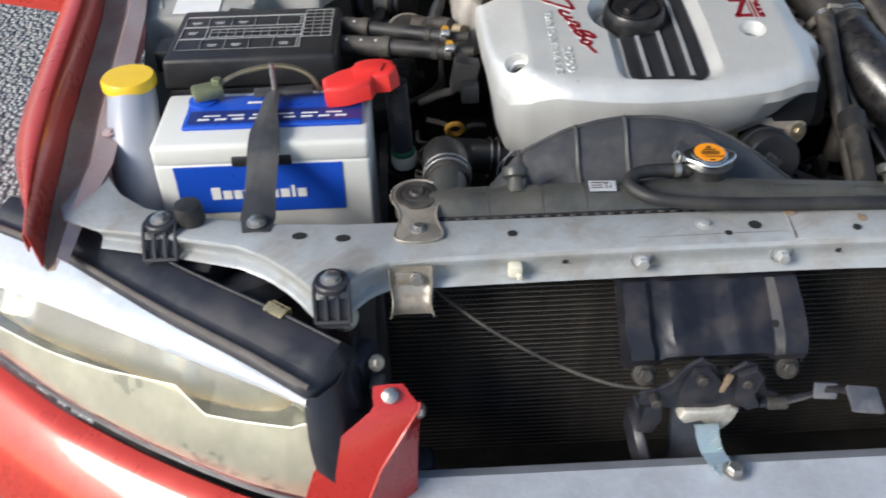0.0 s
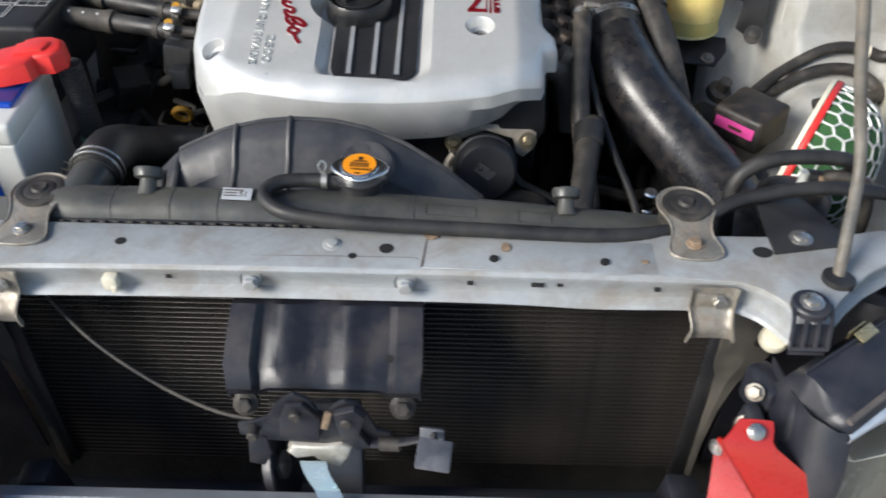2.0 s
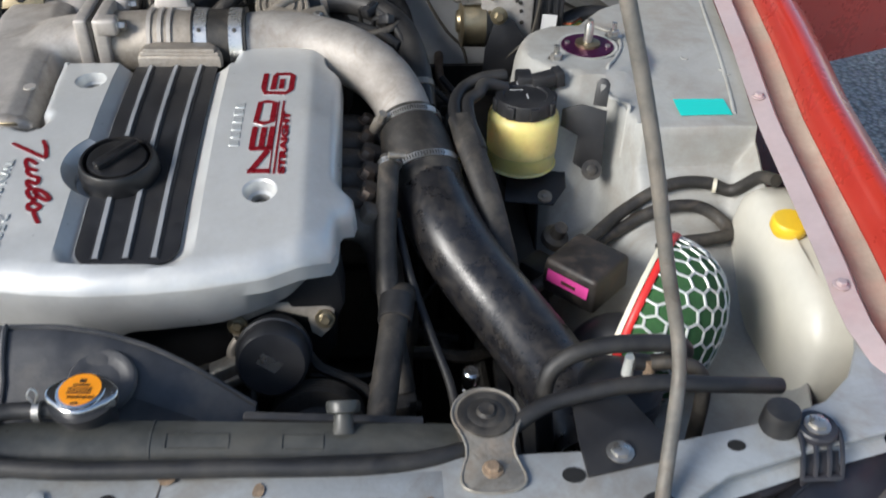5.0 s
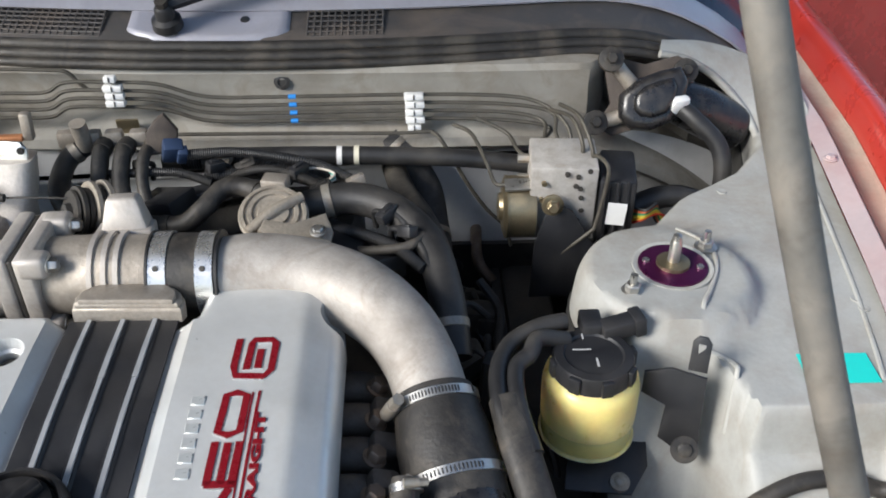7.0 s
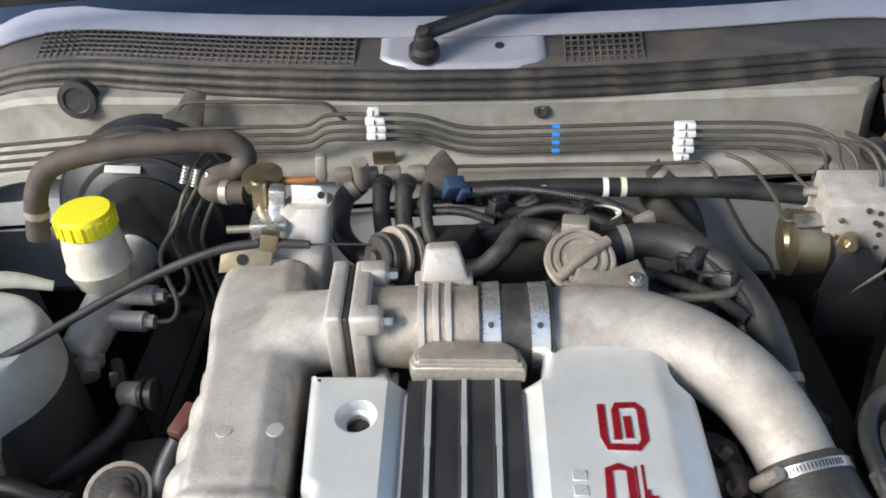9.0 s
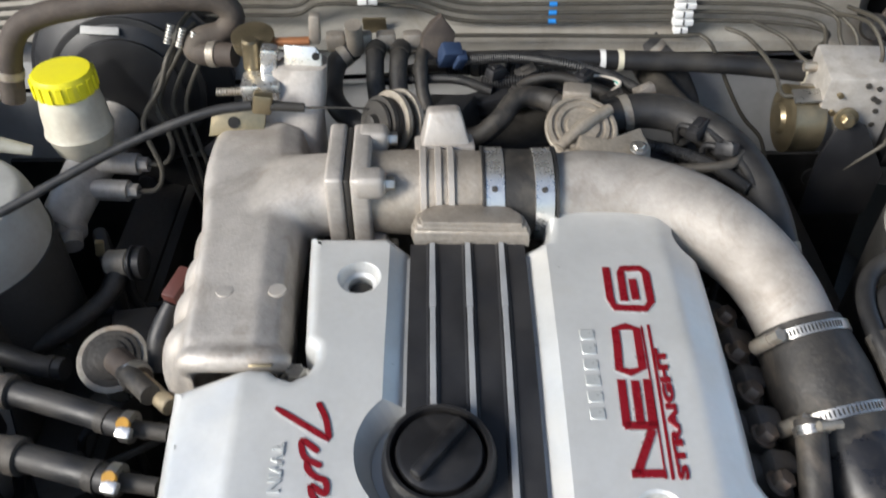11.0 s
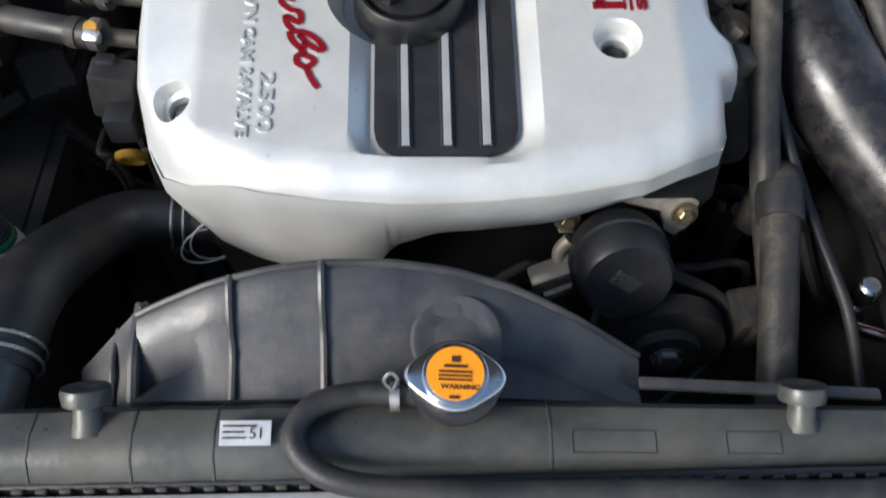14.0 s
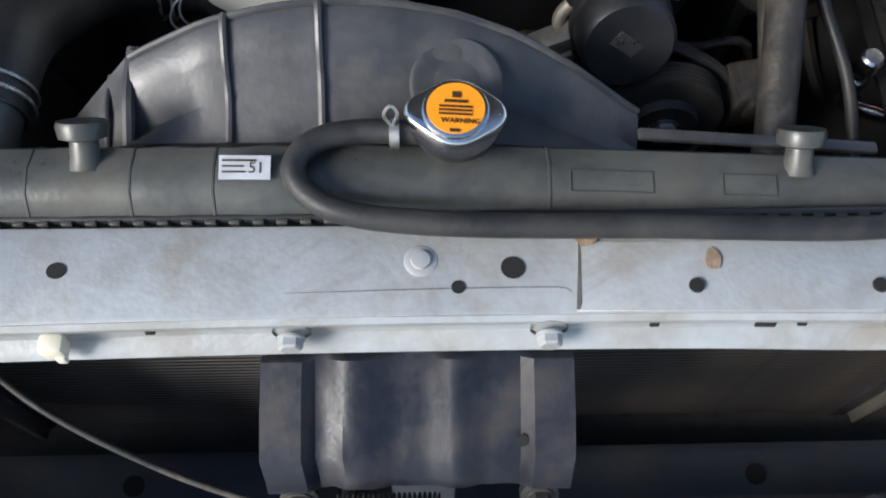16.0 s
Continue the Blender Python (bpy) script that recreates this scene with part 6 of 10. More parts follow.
for qx, qy in ((-0.040, 0.020), (0.055, 0.024)):
    bm = B()
    q = em @ V(qx, qy, -0.004)
    q2 = em @ V(qx, qy, 0.006)
    out_ = cd if (em @ V(qx, qy, 0.006) - em @ V(qx, qy, -0.004)).dot(cd) > 0 else -cd
    lathe(bm, q2 - cd * 0.001 if out_ == cd else q - cd * 0.001, cd, [(0, 0.0115), (0.003, 0.0105), (0.0031, 0.007)], 20)
    hexbolt(bm, (q2 if out_ == cd else q) + cd * 0.001, cd, 0.006, 0.006, 1.2)
    part("bolt", bm, M_BRASS, ear)
bm = B()
tube(bm, [cp + V(-0.038, 0.0, 0.012), cp + V(-0.046, -0.004, 0.0), cp + V(-0.044, -0.012, -0.012)], 0.006, 10, 4)
part("clip", bm, M_ALUDIRTY, cas)
bm = B()
box(bm, cp + V(-0.050, -0.016, -0.014), (0.040, 0.020, 0.018), (0, -20, 10), 0.003)
box(bm, cp + V(-0.046, -0.022, -0.026), (0.026, 0.016, 0.012), (0, -20, 10), 0.003)
part("plug", bm, M_BRACKET, cas, "grey wiring plug")
bm = B()
lathe(bm, (0.18, 0.20, 0.60), (0.0, -1, 0.1), [(0, 0.05), (0.02, 0.05), (0.022, 0.03), (0.03, 0.028)], 28)
pul = thing("pulley", 0.18, 0.2, 0.6, "dark belt pulley on the engine front", "pulley")
part("rim", bm, M_DARK, pul)
for k in range(5):
    bm = B()
    lathe(bm, (0.18, 0.1985 - 0.0 - 0.0042 * k + 0.001, 0.60), (0, -1, 0.1), [(0, 0.0495), (0.001, 0.052), (0.0025, 0.052), (0.0035, 0.0495)], 28)
    part("groove_ridge", bm, M_DARK, pul)
bm = B()
hexbolt(bm, (0.18, 0.170, 0.603), (0, -1, 0.1), 0.012, 0.008, 1.2)
part("hub_bolt", bm, M_STEEL, pul)

fan = thing("fan_shroud", -0.05, 0.13, 0.60, "black plastic fan shroud arching behind the radiator", "fan shroud")
FX = [-0.255, -0.225, -0.21, -0.16, -0.12, -0.085, -0.04, 0.0, 0.04, 0.08, 0.105, 0.123, 0.135]
FT = [0.735, 0.745, 0.756, 0.777, 0.785, 0.788, 0.786, 0.778, 0.763, 0.739, 0.720, 0.707, 0.70]


def shroud(x, k):
    zt_ = float(np.interp(x, FX, FT))
    yb = 0.150 - 0.030 * ((x + 0.06) / 0.2) ** 2
    rows = [(yb + 0.004, zt_ - 0.12), (yb + 0.006, zt_ - 0.006), (yb, zt_), (yb - 0.008, zt_ - 0.001), (yb - 0.024, zt_ - 0.014), (yb - 0.04, zt_ - 0.033 * min(1, (zt_ - 0.68) / 0.08)), (0.078, 0.735 - 0.02 * max(0, x / 0.13)), (0.070, 0.715)]
    return (x, rows[k][0], rows[k][1])


bm = B()
sheet(bm, shroud, list(np.linspace(-0.212, 0.130, 44)), list(range(8)), 0.003)
part("shell", bm, M_BLACKDUST, fan, "", 35)
for x in (-0.147, -0.087):
    bm = B()
    tube(bm, [V(*shroud(x, k)) + V(0, -0.001, 0.0015) for k in (2, 3, 4, 5, 6)], 0.0028, 8, 5)
    part("rib", bm, M_BLACKDUST, fan)
bm = B()
sheet(bm, lambda u, k: (-0.212 - 0.045 * u, (0.148 - 0.03 * u, 0.140 - 0.03 * u, 0.115 - 0.02 * u, 0.078)[k], (0.745, 0.752, 0.742, 0.728)[k] - 0.035 * u), [0, 0.25, 0.5, 0.75, 1.0], list(range(4)), 0.003)
part("end_piece", bm, M_BLACKDUST, fan, "ribbed end of the shroud", 35)
for u, r in ((0.04, 0.0042), (0.42, 0.0020)):
    bm = B()
    tube(bm, [(-0.212 - 0.045 * u, 0.145 - 0.03 * u, 0.748 - 0.035 * u), (-0.212 - 0.045 * u, 0.113 - 0.02 * u, 0.745 - 0.035 * u), (-0.212 - 0.045 * u, 0.08, 0.73 - 0.035 * u)], r, 8, 4)
    part("rib", bm, M_BLACKDUST, fan)
bm = B()
tube(bm, [V(*shroud(x, 2)) + V(0, -0.002, 0.0005) for x in np.linspace(-0.212, 0.130, 30)], 0.0026, 8, 1, raw=True)
part("rim", bm, M_BLACKDUST, fan)
bm = B()
box(bm, (0.206, 0.088, 0.7155), (0.166, 0.009, 0.005), (0, 2.5, -3), 0.002)
part("rail", bm, M_BLACKDUST, fan)
# round dent behind the cap
bm = B()
lathe(bm, (0.000, 0.108, 0.7555), (0.05, -0.55, 1), [(-0.001, 0.031), (0.0018, 0.029), (0.0020, 0.027), (0.0002, 0.022), (-0.002, 0.010)], 32)
part("moulded_dish", bm, M_BLACKDUST, fan)

# upper radiator hose
uh = thing("radiator_hose", -0.3, 0.15, 0.66, "thick black upper radiator hose with wire clamps", "hose")
bm = B()
tube(bm, [(-0.305, 0.100, 0.7375), (-0.304, 0.130, 0.738), (-0.305, 0.160, 0.731), (-0.306, 0.200, 0.708), (-0.300, 0.250, 0.673), (-0.282, 0.280, 0.656), (-0.255, 0.291, 0.648), (-0.215, 0.292, 0.642), (-0.14, 0.29, 0.64)], [0.0255, 0.0270, 0.0275, 0.0270, 0.0260, 0.0255, 0.0250, 0.0245, 0.0245], 24, 8)
part("rubber", bm, M_RUBBER, uh, "scuffed black rubber")
bm = B()
for k in (-0.006, 0.006):
    tube(bm, [(-0.3315, 0.112 + k, 0.738), (-0.3415, 0.112 + k, 0.744), (-0.3425, 0.112 + k, 0.734), (-0.3315, 0.112 + k, 0.732)], 0.0013, 6, 1, raw=True)
part("clamp_ear", bm, M_DARK, uh)
for q, d in (((-0.3045, 0.112, 0.7375), (0, 1, 0)), ((-0.232, 0.292, 0.644), (1, 0.02, -0.12))):
    bm = B()
    for k in (-0.005, 0.005):
        u, w, dd = frame_of(d)
        pts = [V(*q) + dd * k + u * (0.0285 * math.cos(a)) + w * (0.0285 * math.sin(a)) for a in np.linspace(0, 6.28, 30)]
        tube(bm, pts, 0.0014, 6, 1, raw=True)
    part("wire_clamp", bm, M_STEEL, uh, "double wire clamp")

# ---- headlights, bumper and front pieces ----


def curve3(rows):
    a = np.array(rows)
    t = np.linspace(0, 1, len(rows))
    return lambda u: Vector([float(np.interp(u, t, a[:, i])) for i in range(3)])


L_TOP = curve3(spline([(0.458, -0.184, 0.682), (0.53, -0.132, 0.688), (0.62, -0.070, 0.692), (0.70, -0.008, 0.694), (0.77, 0.045, 0.695), (0.86, 0.095, 0.70)], 6))
L_BOT = curve3(spline([(0.436, -0.222, 0.548), (0.53, -0.190, 0.548), (0.63, -0.142, 0.552), (0.70, -0.103, 0.556), (0.777, -0.055, 0.562), (0.88, 0.02, 0.575)], 6))


def lens_at(u, v, out=0.0):
    """Point of the lens: u from the grille outwards, v from its lower edge up."""
    p = L_BOT(u).lerp(L_TOP(u), v)
    n = V(0.42, -0.82, 0.40).normalized()
    return p + n * (0.022 * math.sin(math.pi * v) * (0.6 + 0.4 * u) + out)


def make_headlight(s):
    t = thing("headlight", s * 0.62, -0.10, 0.55, "clear-lensed headlight in a dusty black housing", "headlight", group="headlights")
    us, vs = [i / 24 for i in range(25)], [i / 10 for i in range(11)]

    def f(p):
        return (s * p.x, p.y, p.z)
    bm = B()
    sheet(bm, lambda u, v: f(lens_at(u, v)), us, vs, 0.003)
    lens = part("lens", bm, M_LENS, t, "clear plastic lens", 60)
    lens.visible_shadow = False
    bm = B()
    back = V(-0.10, 0.75, 0.0).normalized()

    def fold(u):
        """Height on the lens of the edge between the reflector bowls and the flat bezel below them."""
        return float(np.interp(u, [0, 0.03, 0.07, 0.29, 0.36, 0.60, 1.0], [0.64, 0.66, 0.58, 0.40, 0.52, 0.36, 0.17]))

    def bezel(u, v):
        return f(lens_at(u, v * fold(u)) + back * (0.007 + 0.011 * v))
    fine = sorted(set([i / 40 for i in range(41)] + [0.03, 0.07, 0.29, 0.36]))
    sheet(bm, bezel, fine, [0, 0.25, 0.5, 0.75, 1.0], 0.0015)
    part("bezel", bm, M_BEZEL, t, "dull silver bezel under the reflector bowls", 30)
    bm = B()

    def bowl(u, k):
        """Two fluted bowls that open above the bezel, parted by a rib."""
        c, half = (0.19, 0.15) if u < 0.345 else (0.67, 0.33)
        w = max(0.0, 1 - abs((u - c) / half) ** 2.6)
        flat = 0.004 * abs(math.sin((u - c) * 46)) * w
        lo = fold(u)
        rows = [(0.0, 0.018), (0.03, 0.030 + 0.022 * w), (0.16, 0.030 + 0.050 * w), (0.42, 0.032 + 0.058 * w), (0.70, 0.030 + 0.045 * w), (0.90, 0.016 + 0.018 * w), (1.0, 0.007)]
        a, d = rows[k]
        return f(lens_at(u, lo + (0.99 - lo) * a) + back * (d + flat * (0 if k in (0, 6) else 1)))
    sheet(bm, bowl, [i / 90 for i in range(91)], list(range(7)))
    part("reflector", bm, M_REFLECT, t, "fluted bright reflector bowls", 24)
    # white tube painted as the glint along the bezel's fold
    bm = B()
    tube(bm, [V(*bezel(u, 1.0)) + V(0, -0.0015, 0.001) for u in fine[1:]], 0.0008, 6, 1, raw=True)
    part("fold_glint", bm, M_WHITE, t, "thin white line painted for the glint on the reflector fold")
    for u, r in ((0.19, 0.013), (0.64, 0.016)):
        lo = fold(u)
        p = lens_at(u, lo + (0.99 - lo) * 0.45) + back * 0.062
        dd = V(s * 0.15, -0.95, 0.12)
        bm = B()
        lathe(bm, f(p), dd, [(0, r * 1.3), (0.003, r * 1.3), (0.004, r), (0.022, r * 0.92), (0.028, r * 0.7), (0.029, 0.001)], 24)
        shield = part("bulb_shield", bm, M_BEZEL, t, "grey bulb shield")
        bm = B()
        lathe(bm, V(*f(p)) + dd * 0.028, dd, [(0, 0.005), (0.006, 0.0045), (0.008, 0.001)], 14)
        part("bulb", bm, M_LENS, shield)
    # black housing behind the upper edge
    bm = B()

    def house(u, k):
        cap_, u = min(u, 0.0), max(u, 0.0)
        p = L_TOP(u)
        n = V(-0.60, 0.80, 0).normalized() * (0.75 + 0.25 * (1 - u))
        rows = [(-0.004, -0.004), (-0.002, 0.004), (0.004, 0.009), (0.010, 0.0075), (0.016, 0.010), (0.024, 0.016), (0.046, 0.023), (0.055, 0.022), (0.057, 0.016), (0.070, 0.006), (0.085, -0.03), (0.090, -0.12)]
        a, b_ = rows[k]
        q = p + n * a + V(0, 0, b_ + 0.006 * (1 - u))
        if cap_ < 0:
            q = q.lerp(p + n * 0.04 + V(0, 0, -0.02), -cap_ * 0.5) + V(-0.012, -0.008, -0.01) * -cap_
        return f(q)
    sheet(bm, house, [-1.9, -1.4, -0.8, -0.35] + us, list(range(12)), 0.002)
    part("housing", bm, M_HOUSING, t, "matt black plastic housing", 62)
    bm = B()

    def inner(k, v):
        p0, p1 = V(*[lens_at(0, v)[i] for i in range(3)]), None
        off = [V(0.004, -0.001, 0), V(-0.010, -0.004, 0.004), V(-0.030, 0.012, 0.006), V(-0.040, 0.04, 0.006), V(-0.044, 0.09, 0.0)][k]
        return f(p0 + off)
    sheet(bm, inner, list(range(5)), vs, 0.002)
    part("inner_cheek", bm, M_HOUSING, t, "", 75)
    bm = B()
    sheet(bm, lambda u, k: f(lens_at(u, 0) + V(0.002, -0.002, -0.002) * (k - 1)), us, [0, 1, 2], 0.002)
    part("lower_rim", bm, M_HOUSING, t)
    # pale strip on the lens, its colour standing in for reflected sky
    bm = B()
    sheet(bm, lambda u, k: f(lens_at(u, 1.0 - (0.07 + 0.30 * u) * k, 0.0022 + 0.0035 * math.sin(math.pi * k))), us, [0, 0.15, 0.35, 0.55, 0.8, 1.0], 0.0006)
    part("sky_glint_strip", bm, M_LENSEDGE, t, "white strip painted for the sky's reflection on the lens top", 60)
    for u in (0.19, 0.66):
        p = V(*house(u, 7))
        bm = B()
        box(bm, p + V(0, 0.0, 0.003), (0.026, 0.012, 0.002), (14, 0, s * 38), 0.0008)
        box(bm, p + V(-s * 0.006, 0.008, -0.002), (0.026, 0.002, 0.010), (0, 0, s * 38), 0.0008)
        part("spring_clip", bm, M_GOLDCLIP, t, "yellow-zinc metal spring clip")
    # dusty seal along the lens and a moulded seam along the back
    bm = B()
    tube(bm, [V(*house(u, 2)) + V(0, -0.003, -0.001) for u in us], 0.0034, 8, 1, raw=True)
    part("lens_seal", bm, M_SEALDUST, t, "brown dusty seal along the lens")
    bm = B()
    tube(bm, [V(*house(u, 7)) + V(0, 0.001, 0.0012) for u in us], 0.0016, 6, 1, raw=True)
    part("moulded_seam", bm, M_HOUSING, t)
    # bolted ears on the radiator support
    for bx, by, bz, px_, py_, pz_ in ((0.433, -0.090, 0.752, 0.439, -0.115, 0.715), (0.628, 0.022, 0.754, 0.628, -0.010, 0.722)):
        bm = B()
        lathe(bm, (s * bx, by, bz - 0.006), (0, 0, 1), [(0, 0.018), (0.006, 0.0185), (0.008, 0.017), (0.008, 0.012)], 24)
        ear = part("mounting_ear", bm, M_HOUSING, t, "black plastic mounting ear")
        bm = B()
        lie = lambda q, k, up: (s * (bx + q), by + (py_ - by) * k, bz + (pz_ - bz) * k ** 2.2 + up)
        sheet(bm, lambda u, k: lie(u, k, 0.001), [-0.019, -0.006, 0.006, 0.019], [0.05, 0.2, 0.42], 0.003)
        for q in (-0.0175, -0.006, 0.006, 0.0175):
            tube(bm, [lie(q, k, 0.001) for k in (0.2, 0.42, 0.6, 0.8, 1.0)], 0.0023, 6, 3)
        tube(bm, [lie(q, 0.98, 0.0) for q in (-0.0175, -0.006, 0.006, 0.0175)], 0.003, 6, 1, raw=True)
        sheet(bm, lambda u, k: lie(u, k, -0.007), [-0.017, 0.017], [0.5, 0.75, 1.0], 0.002)
        part("strap", bm, M_HOUSING, ear)
        bm = B()
        hexbolt(bm, (s * bx, by, bz + 0.0015), (0, 0, 1), 0.0085, 0.007, 1.35)
        part("bolt", bm, M_STEEL, ear, "zinc bolt")
    # bulb covers on the back
    bm = B()
    lathe(bm, (s * 0.545, 0.0, 0.655), (s * 0.2, 0.5, 1), [(0, 0.060), (0.020, 0.058), (0.026, 0.048), (0.028, 0.030)], 30)
    part("bulb_cover", bm, M_RUBBER, t, "round black rubber bulb cover")
    bm = B()
    box(bm, (s * 0.60, 0.025, 0.690), (0.065, 0.045, 0.045), (20, 0, s * 20), 0.005)
    part("adjuster_box", bm, M_HOUSING, t)
    # fill below the housing so that the bay is closed behind it
    bm = B()
    sheet(bm, lambda u, v: (s * (0.42 + 0.36 * u), -0.03 + 0.16 * u + 0.02 * v, 0.68 - 0.30 * v), [i / 6 for i in range(7)], [0, 0.5, 1], 0.003)
    part("back_shell", bm, M_HOUSING, t)
    for q in ((0.392, -0.128, 0.668), (0.385, -0.145, 0.64)):
        bm = B()
        hexbolt(bm, (s * q[0], q[1], q[2]), (-s * 0.5, -0.6, 0.6), 0.007, 0.008, 1.3)
        part("bolt", bm, M_BRACKET, t)
    bm = B()
    box(bm, (s * 0.409, -0.112, 0.650), (0.026, 0.044, 0.046), (0, 0, s * 20), 0.006)
    box(bm, (s * 0.391, -0.138, 0.634), (0.016, 0.022, 0.044), (10, 0, s * 10), 0.004)
    part("inner_bracket", bm, M_HOUSING, t)
    return t


M_HOUSING = mat("blue_black_plastic", (0.020, 0.022, 0.030), 0.42, 0, 0.25, 20, 0.1, 400, dirt=(0.16, 0.13, 0.11), dirt_amount=0.22, dirt_scale=10)
M_LENSEDGE = mat("lens_sky_glint", (0.62, 0.66, 0.70), 0.16, 0.35, 0.15, 14, coat=0.5)
M_BEZEL = mat("dull_silver_bezel", (0.23, 0.235, 0.21), 0.30, 0.3, 0.35, 9, 0.05, 60, dirt=(0.12, 0.11, 0.09), dirt_amount=0.5, dirt_scale=7)
M_GOLDCLIP = mat("yellow_zinc_spring", (0.50, 0.42, 0.24), 0.3, 0.7, 0.15, 60)
make_headlight(1)
make_headlight(-1)

bumper = thing("front_bumper", 0, -0.30, 0.3, "glossy red front bumper below the headlights", "bumper")
for s in (1, -1):
    bm = B()

    def bump(u, k):
        p = L_BOT(u)
        n = V(0.45, -0.89, 0).normalized()
        rows = [(-0.006, -0.030), (0.004, -0.012), (0.008, -0.008), (0.020, -0.010), (0.034, -0.020), (0.060, -0.045), (0.085, -0.085), (0.10, -0.14), (0.105, -0.25)]
        a, b_ = rows[k]
        q = p + n * a + V(0, 0, b_)
        return (s * q.x, q.y, q.z)
    sheet(bm, bump, [i / 24 for i in range(25)], list(range(9)), 0.003)
    part("corner", bm, M_RED, bumper, "", 50)
bm = B()
sheet(bm, lambda x, k: (x, (-0.262, -0.270, -0.285, -0.31, -0.325, -0.33)[k] - 0.012 * (1 - (x / 0.45) ** 2), (0.500, 0.507, 0.505, 0.485, 0.44, 0.32)[k] + 0.035 * max(0, (abs(x) - 0.33) / 0.12) ** 2), list(np.linspace(-0.45, 0.45, 31)), list(range(6)), 0.003)
part("centre", bm, M_RED, bumper, "", 50)

for s in (1, -1):
    rb = thing("headlight_bracket", s * 0.385, -0.19, 0.50, "red painted steel bracket bolted under the headlight", "bracket", group="headlight brackets")
    bm = B()
    # rows: inner edge, ridge, outer edge
    RB = [((0.364, -0.172, 0.683), (0.378, -0.173, 0.684), (0.394, -0.173, 0.682)),
          ((0.357, -0.179, 0.675), (0.376, -0.180, 0.676), (0.395, -0.180, 0.675)),
          ((0.350, -0.185, 0.668), (0.372, -0.187, 0.668), (0.394, -0.186, 0.668)),
          ((0.351, -0.188, 0.662), (0.375, -0.1915, 0.662), (0.398, -0.189, 0.662)),
          ((0.367, -0.200, 0.640), (0.397, -0.202, 0.640), (0.428, -0.200, 0.640)),
          ((0.392, -0.217, 0.605), (0.425, -0.220, 0.605), (0.458, -0.218, 0.608)),
          ((0.412, -0.236, 0.560), (0.444, -0.238, 0.560), (0.476, -0.236, 0.560)),
          ((0.416, -0.244, 0.460), (0.448, -0.246, 0.460), (0.480, -0.244, 0.460))]
    sheet(bm, lambda k, j: (s * RB[k][j][0], RB[k][j][1], RB[k][j][2]), list(range(8)), [0, 1, 2], 0.003)
    part("plate", bm, M_REDB, rb, "", 25)
    bm = B()
    SB = [(0.349, -0.178, 0.664), (0.349, -0.178, 0.660), (0.351, -0.176, 0.636), (0.354, -0.180, 0.600), (0.356, -0.188, 0.556), (0.358, -0.195, 0.460)]
    sheet(bm, lambda k, u: tuple((V(s * SB[k][0], SB[k][1], SB[k][2])).lerp(V(s * RB[k + 2][0][0], RB[k + 2][0][1] + 0.001, RB[k + 2][0][2]), u)), list(range(6)), [0, 0.5, 1.0], 0.003)
    part("side", bm, M_REDB, rb, "", 25)
    for q, d in (((0.377, -0.1825, 0.6775), (0, -0.65, 0.76)), ((0.348, -0.180, 0.650), (-s * 0.9, -0.4, 0.1))):
        bm = B()
        hexbolt(bm, (s * q[0], q[1], q[2]), d, 0.0065, 0.005, 1.25)
        part("bolt", bm, M_STEEL, rb, "zinc bolt")
    # cream adjuster knob under the support end
    bm = B()
    lathe(bm, (s * 0.428, -0.058, 0.668), (-s * 0.2, -0.5, 0.85), [(0, 0.015), (0.010, 0.0145), (0.013, 0.012), (0.014, 0.006)], 28)
    solo("adjuster_knob", bm, M_CREAM, "round cream plastic headlight adjuster knob", "knob", group="headlight adjuster knobs")
    bm = B()
    box(bm, (s * 0.345, -0.13, 0.455), (0.036, 0.035, 0.11), (0, s * 10, 0), 0.006)
    solo("air_guide", bm, M_HOUSING, "black plastic air guide beside the condenser", "air guide", group="air guides")

bm = B()
sheet(bm, lambda x, k: (x, (-0.150, -0.158, -0.178, -0.262, -0.275, -0.278)[k], (0.46, 0.522, 0.535, 0.531, 0.520, 0.40)[k]), list(np.linspace(-0.46, 0.46, 15)), list(range(6)), 0.003)
M_BEAM = mat("galvanised_beam", (0.50, 0.53, 0.58), 0.38, 0.3, 0.15, 25, 0.15, 200, dirt=(0.3, 0.28, 0.27), dirt_amount=0.35, dirt_scale=10)
solo("bumper_beam", bm, M_BEAM, "pale galvanised steel bumper reinforcement beam", "bumper beam", smooth=35)

M_CROSS = mat("dusty_blue_grey_steel", (0.06, 0.07, 0.09), 0.5, 0.1, 0.2, 20, 0.2, 200, dirt=(0.16, 0.14, 0.11), dirt_amount=0.5, dirt_scale=9)
cross = thing("lower_crossmember", 0, -0.05, 0.36, "dusty blue-grey lower crossmember under the condenser", "crossmember")
bm = B()
sheet(bm, lambda x, k: (x, (-0.035, -0.038, -0.050, -0.090, -0.098, -0.10)[k], (0.32, 0.355, 0.362, 0.360, 0.350, 0.31)[k]), list(np.linspace(-0.46, 0.46, 15)), list(range(6)), 0.003)
part("beam", bm, M_CROSS, cross, "", 35)
for x in (-0.30, -0.1, 0.1, 0.30):
    bm = B()
    cyl(bm, (x, -0.070, 0.357), (x, -0.070, 0.3635), 0.010, seg=18)
    part("hole", bm, M_HOLE, cross)

# latch bracket: corrugated black plate hanging from the support
lb = thing("latch_bracket", -0.027, -0.1, 0.62, "black pressed steel bonnet-latch bracket with flutes", "bracket")
bm = B()


def flute(x):
    k = (x + 0.027) / 0.095
    return 0.0075 * (1 if abs(k) > 0.70 else (0.0 if abs(k) > 0.56 else (0.75 if 0.20 < abs(k + 0.08) < 0.42 else 0.15)))


